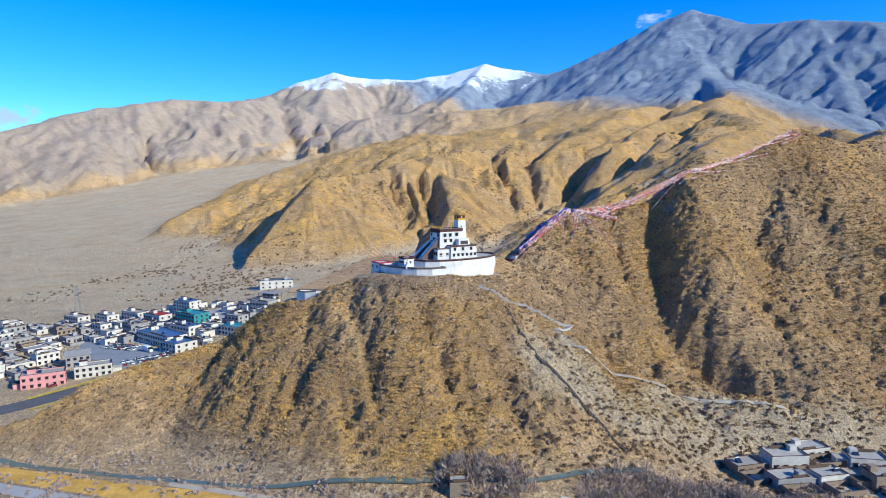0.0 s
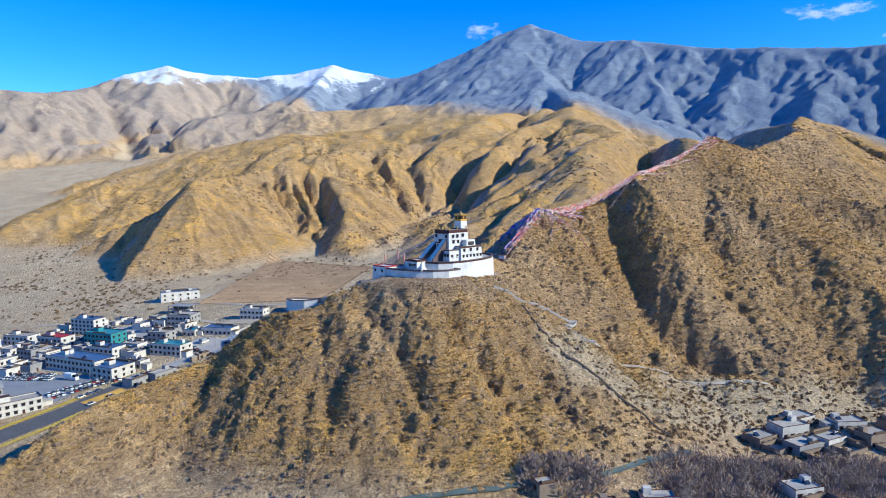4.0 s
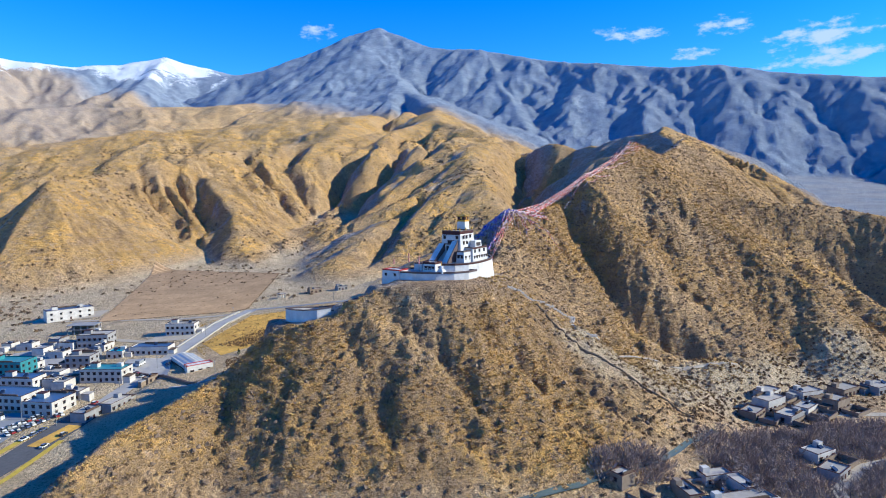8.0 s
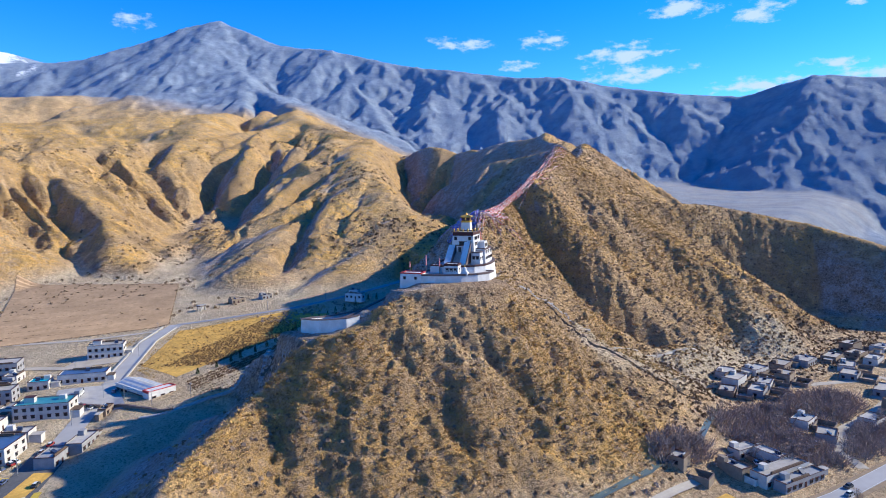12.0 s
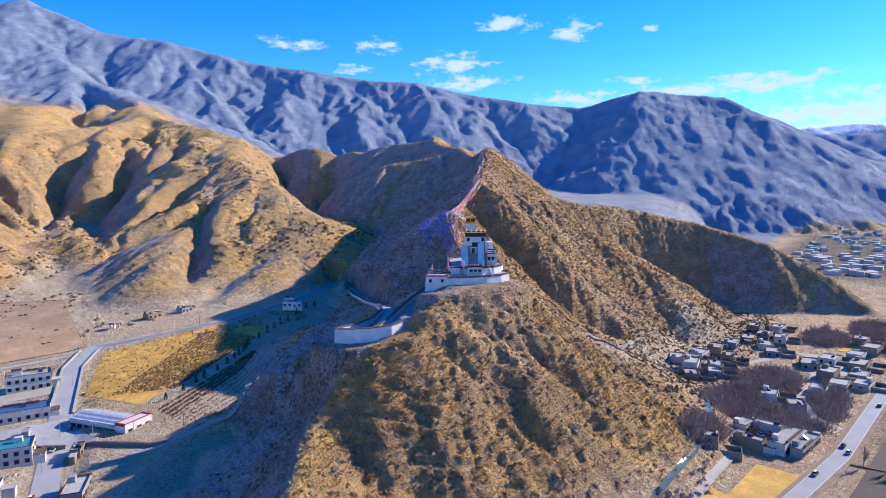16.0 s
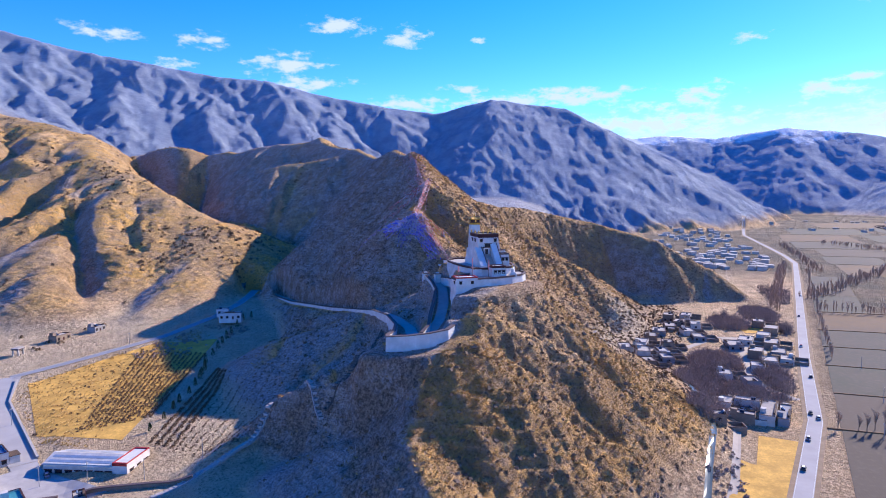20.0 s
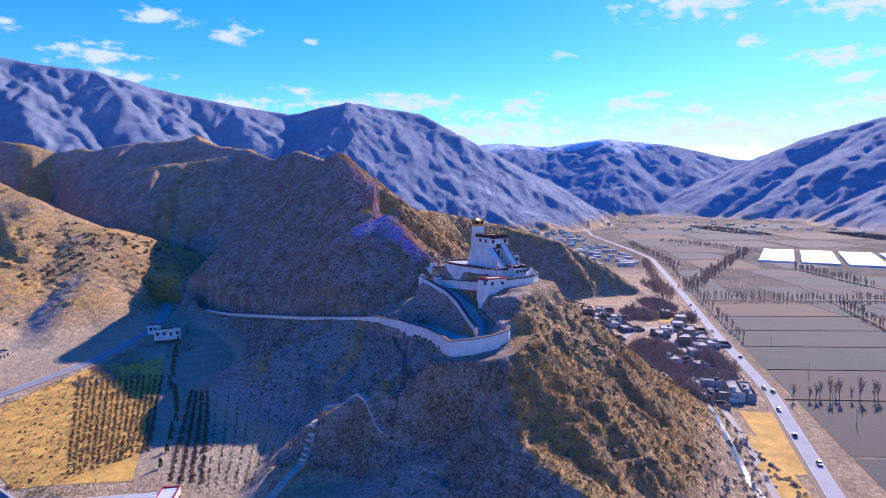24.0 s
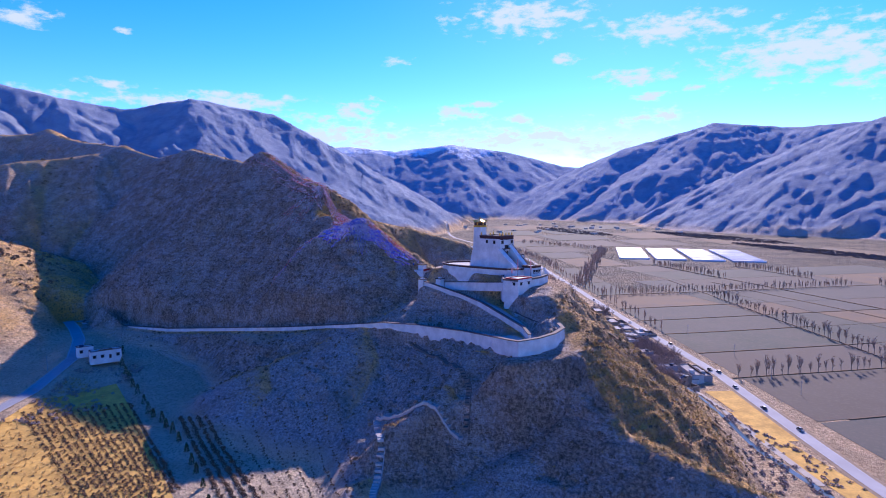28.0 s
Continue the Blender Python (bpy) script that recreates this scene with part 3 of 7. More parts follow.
def crests(x, y):
    wx = x + soft(np.hypot(x, y), 250, 900) * 22 * cloudy(x, y, 210, 3, 5)
    wy = y + soft(np.hypot(x, y), 250, 900) * 22 * cloudy(x, y, 210, 3, 15)
    z = valley_floor(x, y)
    edge = np.zeros_like(x)
    for width, left, right, points in RIDGES:
        top = max(p[2] for p in points)
        reach = (top + 30) / min(left, right) * 1.25
        lo_x, hi_x = min(p[0] for p in points) - reach, max(p[0] for p in points) + reach
        lo_y, hi_y = min(p[1] for p in points) - reach, max(p[1] for p in points) + reach
        m = (wx > lo_x) & (wx < hi_x) & (wy > lo_y) & (wy < hi_y)
        d, flank = np.full(m.sum(), 1e9), np.full(m.sum(), -1e9)
        for pair in zip(points, points[1:]):
            away, (crest,), side = near_line(wx[m], wy[m], pair)
            drop = (np.sqrt(away * away + width * width) - width) * (right + (left - right) * (side + 1) / 2)
            d, flank = np.minimum(d, away), np.maximum(flank, crest - drop)
        old = z[m]
        near_crest = 1 - soft(d, width, width * 3 + 8 + 0.018 * np.hypot(x[m], y[m]))
        edge[m] = np.maximum(edge[m], near_crest * soft(flank - old, -6, 3))
        k = 2.0 + 0.010 * np.hypot(x[m], y[m])     # soft joint where two flanks meet
        h = np.clip(0.5 + 0.5 * (flank - old) / k, 0, 1)
        z[m] = old + (flank - old) * h + k * h * (1 - h) * 0.5
    for depth, wide, points in GULLIES:
        d, _, _ = near_line(x, y, points)
        cut = depth / (1 + (d / wide) ** 2) - depth * 0.12
        z = z - np.clip(cut, 0, None) * soft(z, 4, 26)
    for wide, points in RAVINES:
        lo_x, hi_x = min(p[0] for p in points) - wide * 5, max(p[0] for p in points) + wide * 5
        lo_y, hi_y = min(p[1] for p in points) - wide * 5, max(p[1] for p in points) + wide * 5
        m = (wx > lo_x) & (wx < hi_x) & (wy > lo_y) & (wy < hi_y)
        sx = wx[m] + wide * 0.5 * cloudy(wx[m], wy[m], wide * 3, 3, 131)
        d, (depth,), _ = near_line(sx, wy[m], points)
        cut = 1.35 * np.clip(depth / (1 + (d / wide) ** 2) - depth * 0.05, 0, None)
        z[m] = z[m] - cut * soft(z[m] - valley_floor(x[m], y[m]), 1, 30)
    # the shaded flank of the hill's nose
    d, (level,), side = near_line(x, y, NOSE)
    low = np.minimum(z, np.maximum(level + 0.5 - 0.84 * np.clip(d - 2, 0, 20) - 0.4 * np.clip(d - 22, 0, None), valley_floor(x, y)))
    z = z + (low - z) * soft(side, 0.0, 0.6) * soft(-x, 103, 112) * soft(x, -262, -240) * (1 - soft(d, 55, 95))
    # the slope falls away below the outer wall of the ramp
    d, (level,), side = near_line(x, y, RAMP)
    low = np.minimum(z, np.maximum(level - 1.0 - 0.3 * np.clip(d - 4, 0, None), valley_floor(x, y)))
    z = z + (low - z) * soft(-side, 0.0, 0.9) * (1 - soft(d, 16, 38)) * soft(x, -22, 6) * (1 - soft(x, 108, 130))
    return z, edge


def build_land():
    az = np.radians(np.concatenate([np.arange(-50, 155, 0.2), np.arange(155, 310, 0.55)]))
    r = [0.4]
    while r[-1] < 4640:
        r.append(r[-1] + (1.05 if r[-1] < 250 else r[-1] * 0.006))
    r = np.array(r)
    x, y = r[:, None] * np.sin(az)[None, :], r[:, None] * np.cos(az)[None, :]
    z, edge = crests(x, y)
    calm = 1 - 0.85 * edge
    dr = np.gradient(z, axis=0) / np.gradient(r)[:, None]
    da = (np.roll(z, -1, 1) - np.roll(z, 1, 1)) / ((np.roll(az, -1) - np.roll(az, 1)) % (2 * math.pi))[None, :] / r[:, None]
    gx, gy = dr * np.sin(az) + da * np.cos(az), dr * np.cos(az) - da * np.sin(az)
    steep = np.sqrt(gx * gx + gy * gy)
    rr = np.broadcast_to(r[:, None], x.shape)
    above = np.clip(z - valley_floor(x, y), 0, None)
    rise = soft(above, 1.5, 16)
    near, mid, far = 1 - soft(rr, 330, 520), soft(rr, 250, 520), soft(rr, 1050, 1900)
    z2 = z.copy()
    m = (near > 0) & (rise > 0)
    z2[m] += (near * rise * calm * soft(steep, 0.15, 0.6))[m] * 1.15 * furrows(x[m] + 3 * cloudy(x[m], y[m], 25, 2, 61), y[m] + 3 * cloudy(x[m], y[m], 25, 2, 65), gx[m], gy[m], 34, 4, 3, 0.5)
    m = (mid > 0) & (rise > 0)
    z2[m] += (mid * rise * calm * soft(steep, 0.08, 0.5) * (1 - 0.6 * far))[m] * (8.5 + 6 * cloudy(x[m], y[m], 330, 2, 24)) * furrows(x[m] + 30 * cloudy(x[m], y[m], 110, 3, 25), y[m] + 30 * cloudy(x[m], y[m], 110, 3, 26), gx[m], gy[m], 150, 6, 23, 0.56)
    m = far > 0
    z2[m] += (far * rise * calm * soft(steep, 0.1, 0.5))[m] * (1 - 0.5 * soft(x[m], 2200, 3000)) * (13 + 17 * soft(-x[m], -250, 500) + 9 * cloudy(x[m], y[m], 900, 2, 44)) * furrows(x[m] + 70 * cloudy(x[m], y[m], 300, 3, 45), y[m] + 70 * cloudy(x[m], y[m], 300, 3, 46), gx[m], gy[m], 330, 5, 43, 0.5)
    crag = np.abs(cloudy(x, y, 17, 3, 91, 0.6))
    z2 += rise * near * soft(steep, 0.2, 0.55) * (1.3 * cloudy(x, y, 6.5, 3, 81, 0.65) + 0.7 * cloudy(x, y, 3.2, 1, 84) + 2.3 * (0.25 - crag))
    knob = soft(cloudy(x, y, 15, 3, 171, 0.5), 0.2, 0.32)
    z2 += near * rise * soft(steep, 0.35, 0.6) * calm * 1.3 * knob
    ledge = 3.4 + 1.2 * smooth_noise(x / 60, y / 60, 77)
    step = z2 / ledge + 0.8 * cloudy(x, y, 40, 2, 78)
    z2 += near * rise * soft(steep, 0.4, 0.65) * 0.8 * np.sin(2 * math.pi * step) * (0.6 + 0.8 * cloudy(x, y, 30, 2, 79))
    z2 += soft(rr, 300, 700) * rise * 4 * cloudy(x, y, 60, 3, 95)
    # mask for the painted shade: slopes that fall away to the north-west
    shade_side = soft(0.5 * gx - 0.866 * gy + 0.12 * cloudy(x, y, 30, 3, 151), 0.12, 0.42)
    for half, skirt, points in LEVELS:
        d, (level,), _ = near_line(x, y, points)
        k = 1 - soft(d, half, half + skirt)
        z2 = z2 * (1 - k) + (level - 0.25) * k
    return x, y, z2, r, az, steep + 0.12 * knob * near, above, shade_side


LAND_X, LAND_Y, LAND_Z, LAND_R, LAND_A, LAND_S, LAND_UP, LAND_SHADE_SIDE = build_land()


def ground_at(x, y):
    """Height of the land's sheet at a place."""
    r, a = math.hypot(x, y), math.atan2(x, y)
    if a < radians(-50):
        a += 2 * math.pi
    i = min(max(int(np.searchsorted(LAND_R, r)) - 1, 0), len(LAND_R) - 2)
    j = int(np.searchsorted(LAND_A, a)) - 1
    k = (j + 1) % len(LAND_A)
    u = min(max((r - LAND_R[i]) / (LAND_R[i + 1] - LAND_R[i]), 0), 1)
    span = (LAND_A[k] - LAND_A[j]) % (2 * math.pi)
    v = ((a - LAND_A[j]) % (2 * math.pi)) / span
    z = LAND_Z
    return float((z[i, j] * (1 - v) + z[i, k] * v) * (1 - u) + (z[i + 1, j] * (1 - v) + z[i + 1, k] * v) * u)


def land_mesh():
    nr, na = LAND_X.shape
    co = np.stack([LAND_X, LAND_Y, LAND_Z], -1).reshape(-1, 3)
    i, j = np.meshgrid(np.arange(nr - 1), np.arange(na), indexing="ij")
    k = (j + 1) % na
    quads = np.stack([i * na + j, i * na + k, (i + 1) * na + k, (i + 1) * na + j], -1).reshape(-1, 4)[:, ::-1]
    me = bpy.data.meshes.new("ground")
    me.vertices.add(len(co))
    me.vertices.foreach_set("co", co.astype(np.float32).ravel())
    me.loops.add(quads.size)
    me.loops.foreach_set("vertex_index", quads.astype(np.int32).ravel())
    me.polygons.add(len(quads))
    me.polygons.foreach_set("loop_start", (np.arange(len(quads)) * 4).astype(np.int32))
    me.polygons.foreach_set("use_smooth", np.ones(len(quads), bool))
    me.update(calc_edges=True)
    x, y, z, s, up = LAND_X, LAND_Y, LAND_Z, LAND_S, LAND_UP
    rr = np.hypot(x, y)
    patch = cloudy(x, y, 70, 4, 201)
    facing = soft(rr, 420, 700)
    scree, _, _ = near_line(x, y, [(34, -56), (60, -70), (100, -66), (150, -72), (210, -74)])
    scree = 0.85 * (1 - soft(scree + 8 * cloudy(x, y, 14, 3, 241), 12, 26))
    crag, _, _ = near_line(x, y, [(-62, -22), (-50, -35), (-34, -42), (-18, -38), (4, -24)])
    crag = 0.95 * (1 - soft(crag + 4 * cloudy(x, y, 9, 3, 251), 4, 13))
    covers = {
        # where shade's grey is painted; it also holds back the golden grass
        "shade_side": LAND_SHADE_SIDE,
        "grass": (1 - crag) * (1 - 0.8 * LAND_SHADE_SIDE) * np.clip(0.8 + 0.8 * patch + 0.12 * facing, 0, 1) * soft(up, 3, 14) * (1 - soft(rr, 1500, 2600) * 0.6),
        "rock": np.maximum(crag, soft(s, 0.5, 0.8) * (0.75 - 0.25 * facing)),
        # where painted haze tints the far mountains and the floor before them
        "hazed_rock": np.maximum(soft(x - 0.55 * (2600 - y) + 120 * cloudy(x, y, 500, 3, 211), 60, 320) * soft(rr, 900, 1400), np.maximum(soft(rr, 1100, 1700) * soft(x, 300, 1000) * (1 - soft(y, 700, 1300)), np.maximum(soft(x, 560, 800) * (1 - soft(y, 700, 1300)) * soft(rr, 600, 850), 0.4 * soft(rr, 1500, 2100) * soft(-x, -100, 500)))) * soft(up + 60 * soft(x, 560, 760) * soft(y, -60, 60), 6, 40),
        "pale": np.maximum(scree, (1 - soft(up, 0.8, 6)) * np.clip(0.75 + 0.6 * patch, 0, 1) * (0.25 + 0.75 * soft(y - 0.12 * x, -60, 60)) * (1 - 0.7 * soft(x, 560, 760))),
        "vale": 0.85 * (1 - soft(up, 1.0, 6)) * np.maximum(soft(-(y + 150 + 0.18 * x), 0, 40) * soft(x, -60, 120), soft(x, 520, 680) * soft(-(y + 20), 0, 60)),
        "snow": soft(z - 0.14 * rr + 60 * cloudy(x, y, 300, 4, 231), -190, -60) * soft(x, 3300, 3650) * 0.9 + soft(z + 170 * cloudy(x, y, 260, 5, 221), 690, 930) * soft(y, 3100, 3700) * (0.35 + 0.65 * soft(-x, -450, -150)),
    }
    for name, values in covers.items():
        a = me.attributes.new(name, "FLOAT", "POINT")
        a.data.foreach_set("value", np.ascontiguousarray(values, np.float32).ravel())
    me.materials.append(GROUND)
    return me


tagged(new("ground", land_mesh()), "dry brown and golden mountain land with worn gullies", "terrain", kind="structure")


# ---- building helpers ----
def part(name, bm, mat, parent=None, label="", smooth=False):
    me = bpy.data.meshes.new(name)
    bm.to_mesh(me)
    bm.free()
    if smooth:
        for p in me.polygons:
            p.use_smooth = True
    me.materials.append(mat)
    ob = new(name, me)
    if parent is not None:
        ob.parent = parent
    if label:
        ob["label"] = label
    return ob


def box(bm, x0, y0, z0, x1, y1, z1, taper=0.0, m=None):
    """A block; taper: how far its top draws in on all sides."""
    t = taper
    vs = [bm.verts.new(c) for c in ((x0, y0, z0), (x1, y0, z0), (x1, y1, z0), (x0, y1, z0), (x0 + t, y0 + t, z1), (x1 - t, y0 + t, z1), (x1 - t, y1 - t, z1), (x0 + t, y1 - t, z1))]
    for f in ((3, 2, 1, 0), (4, 5, 6, 7), (0, 1, 5, 4), (1, 2, 6, 5), (2, 3, 7, 6), (3, 0, 4, 7)):
        bm.faces.new([vs[k] for k in f])
    if m is not None:
        for v in vs:
            v.co = m @ v.co
    return vs


def blocks(*boxes, m=None):
    bm = bmesh.new()
    for b in boxes:
        box(bm, *b, m=m)
    return bm


def pose2(x, y, z, turn=0.0):
    return pose(x, y, z, 0, 0, turn)


def drape(points, step):
    """A polyline resampled every step metres, with its further values interpolated."""
    out = []
    for p, q in zip(points, points[1:]):
        n = max(1, round(math.dist(p[:2], q[:2]) / step))
        out += [tuple(a + (b - a) * k / n for a, b in zip(p, q)) for k in range(n)]
    return out + [tuple(points[-1])]


def across(points, k):
    """The unit vector to the left of the line at its point k."""
    a, b = points[max(k - 1, 0)], points[min(k + 1, len(points) - 1)]
    d = math.dist(a[:2], b[:2])
    return -(b[1] - a[1]) / d, (b[0] - a[0]) / d


def ribbon(name, points, width, mat, lift, label, category="road", step=4.0, parent=None, shift=0.0, columns=3, kind="structure"):
    """A strip laid on the land along a line."""
    pts = drape(points, step)
    bm = bmesh.new()
    rows = []
    for k, p in enumerate(pts):
        nx, ny = across(pts, k)
        row = []
        for c in range(columns + 1):
            s = shift + width * (c / columns - 0.5)
            x, y = p[0] + nx * s, p[1] + ny * s
            z = max(ground_at(x, y), ground_at(p[0], p[1])) if width > 2 else ground_at(x, y)
            row.append(bm.verts.new((x, y, z + lift)))
        rows.append(row)
    for a, b in zip(rows, rows[1:]):
        for c in range(columns):
            bm.faces.new((a[c + 1], a[c], b[c], b[c + 1]))
    ob = part(name, bm, mat, parent)
    if parent is None:
        tagged(ob, label, category, kind=kind)
    return ob


def solid_wall(points, thick, height, over=0.0, drop=0.0):
    """A wall that follows a line of (x, y, top), height metres down from its top."""
    pts = drape(points, 2.5)
    bm = bmesh.new()
    rows = []
    for k, p in enumerate(pts):
        nx, ny = across(pts, k)
        h = thick / 2 + over
        b = h + 0.05 * height
        rows.append([bm.verts.new(c) for c in ((p[0] + nx * b, p[1] + ny * b, p[2] - drop - height), (p[0] + nx * h, p[1] + ny * h, p[2] - drop), (p[0] - nx * h, p[1] - ny * h, p[2] - drop), (p[0] - nx * b, p[1] - ny * b, p[2] - drop - height))])
    for a, b in zip(rows, rows[1:]):
        for c in range(4):
            d = (c + 1) % 4
            bm.faces.new((a[c], a[d], b[d], b[c]))
    bm.faces.new(rows[0][::-1])
    bm.faces.new(rows[-1])
    bmesh.ops.recalc_face_normals(bm, faces=bm.faces)
    return bm


def wall_run(points, thick, height, label, coping=COPING, body=WHITE, name="retaining_wall"):
    ob = tagged(new(name), label, "wall", kind="structure")
    part("wall_body", solid_wall(points, thick, height, 0, 0.3), body, ob)
    part("coping", solid_wall(points, thick, 0.34, 0.3, 0.0), coping, ob, "dark stone coping")
    return ob


WINDOWS = {}


def window(parent, m, w=1.1, h=1.4, surround=FRAME_DARK, pane=PANE):
    """A window with a dark battered surround, a pane and a lintel, facing local -y at m's origin (its sill's middle)."""
    key = (w, h, surround.name)
    if key not in WINDOWS:
        bm = bmesh.new()
        t = 0.22
        for x0, x1 in ((-w / 2 - t, -w / 2), (w / 2, w / 2 + t)):
            box(bm, x0, -0.14, -0.12, x1, 0.05, h)
        box(bm, -w / 2, -0.14, -0.22, w / 2, 0.05, 0.0)
        fr = bpy.data.meshes.new("window")
        bm.to_mesh(fr)
        bm.free()
        fr.materials.append(surround)
        bm = blocks((-w / 2, -0.05, 0.0, w / 2, 0.04, h))
        pn = bpy.data.meshes.new("pane")
        bm.to_mesh(pn)
        bm.free()
        pn.materials.append(pane)
        bm = blocks((-w / 2 - 0.34, -0.34, h, w / 2 + 0.34, 0.05, h + 0.24))
        ln = bpy.data.meshes.new("lintel")
        bm.to_mesh(ln)
        bm.free()
        ln.materials.append(DARK_TRIM)
        WINDOWS[key] = (fr, pn, ln)
    fr, pn, ln = WINDOWS[key]
    a = new("window", fr)
    a.parent, a.matrix_basis = parent, m
    for me in (pn, ln):
        b = new(me.name, me)
        b.parent = a
    return a


def prism(points, z0, z1, batter=0.0):
    """A solid over a plan polygon; its foot spreads by batter."""
    bm = bmesh.new()
    cx, cy = sum(p[0] for p in points) / len(points), sum(p[1] for p in points) / len(points)
    low, top = [], []
    for x, y in points:
        d = math.hypot(x - cx, y - cy)
        k = 1 + batter / d
        low.append(bm.verts.new((cx + (x - cx) * k, cy + (y - cy) * k, z0)))
        top.append(bm.verts.new((x, y, z1)))
    n = len(points)
    for i in range(n):
        bm.faces.new((low[i], low[(i + 1) % n], top[(i + 1) % n], top[i]))
    bm.faces.new(top)
    bm.faces.new(low[::-1])
    bmesh.ops.recalc_face_normals(bm, faces=bm.faces)
    return bm


def rim(points, z0, z1, thick, out=0.0):
    """A closed kerb or coping over a plan polygon's edge."""
    bm = bmesh.new()
    cx, cy = sum(p[0] for p in points) / len(points), sum(p[1] for p in points) / len(points)

    def ring(shift, z):
        vs = []
        for x, y in points:
            d = math.hypot(x - cx, y - cy)
            k = 1 + shift / d
            vs.append(bm.verts.new((cx + (x - cx) * k, cy + (y - cy) * k, z)))
        return vs
    a, b, c, d = ring(out, z0), ring(out, z1), ring(-thick, z1), ring(-thick, z0)
    n = len(points)
    for p, q in ((a, b), (b, c), (c, d), (d, a)):
        for i in range(n):
            bm.faces.new((p[i], p[(i + 1) % n], q[(i + 1) % n], q[i]))
    bmesh.ops.recalc_face_normals(bm, faces=bm.faces)
    return bm


def wedge(bm, u0, u1, v0, v1, z_base, z_high, z_low):
    """A wall whose top falls from z_high at v0 to z_low at v1."""
    vs = [bm.verts.new(c) for c in ((u0, v0, z_base), (u1, v0, z_base), (u1, v1, z_base), (u0, v1, z_base), (u0, v0, z_high), (u1, v0, z_high), (u1, v1, z_low), (u0, v1, z_low))]
    for f in ((3, 2, 1, 0), (4, 5, 6, 7), (0, 1, 5, 4), (1, 2, 6, 5), (2, 3, 7, 6), (3, 0, 4, 7)):
        bm.faces.new([vs[k] for k in f])
    bmesh.ops.recalc_face_normals(bm, faces=bm.faces)


def rod(bm, a, b, r0, r1=None, sides=6):
    """A tapered round bar from a to b."""
    a, b = Vector(a), Vector(b)
    r1 = r0 if r1 is None else r1
    q = (b - a).to_track_quat("Z", "Y")
    lo, hi = [], []
    for k in range(sides):
        e = Vector((math.cos(2 * math.pi * k / sides), math.sin(2 * math.pi * k / sides), 0))
        lo.append(bm.verts.new(a + q @ (e * r0)))
        hi.append(bm.verts.new(b + q @ (e * r1)))
    for k in range(sides):
        bm.faces.new((lo[k], lo[(k + 1) % sides], hi[(k + 1) % sides], hi[k]))
    bm.faces.new(hi)
    bm.faces.new(lo[::-1])


def hip_roof(bm, cx, cy, z, half, rise, flare, sides=4):
    """A curved, upswept pavilion roof."""
    rings = []
    for k in range(7):
        t = k / 6
        r = half * (1 - t) ** 1.6 + 0.25 * t
        zz = z + rise * t ** 0.75
        row = []
        for s in range(16):
            a = 2 * math.pi * s / 16
            c = max(abs(math.cos(a)), abs(math.sin(a)))
            lift = flare * (1 - t) ** 2 * ((1 / c - 1) / 0.414) ** 2
            row.append(bm.verts.new((cx + r / c * math.cos(a), cy + r / c * math.sin(a), zz + lift)))
        rings.append(row)
    for p, q in zip(rings, rings[1:]):
        for s in range(16):
            bm.faces.new((p[s], p[(s + 1) % 16], q[(s + 1) % 16], q[s]))
    bm.faces.new(rings[0][::-1])
    bm.faces.new(rings[-1])


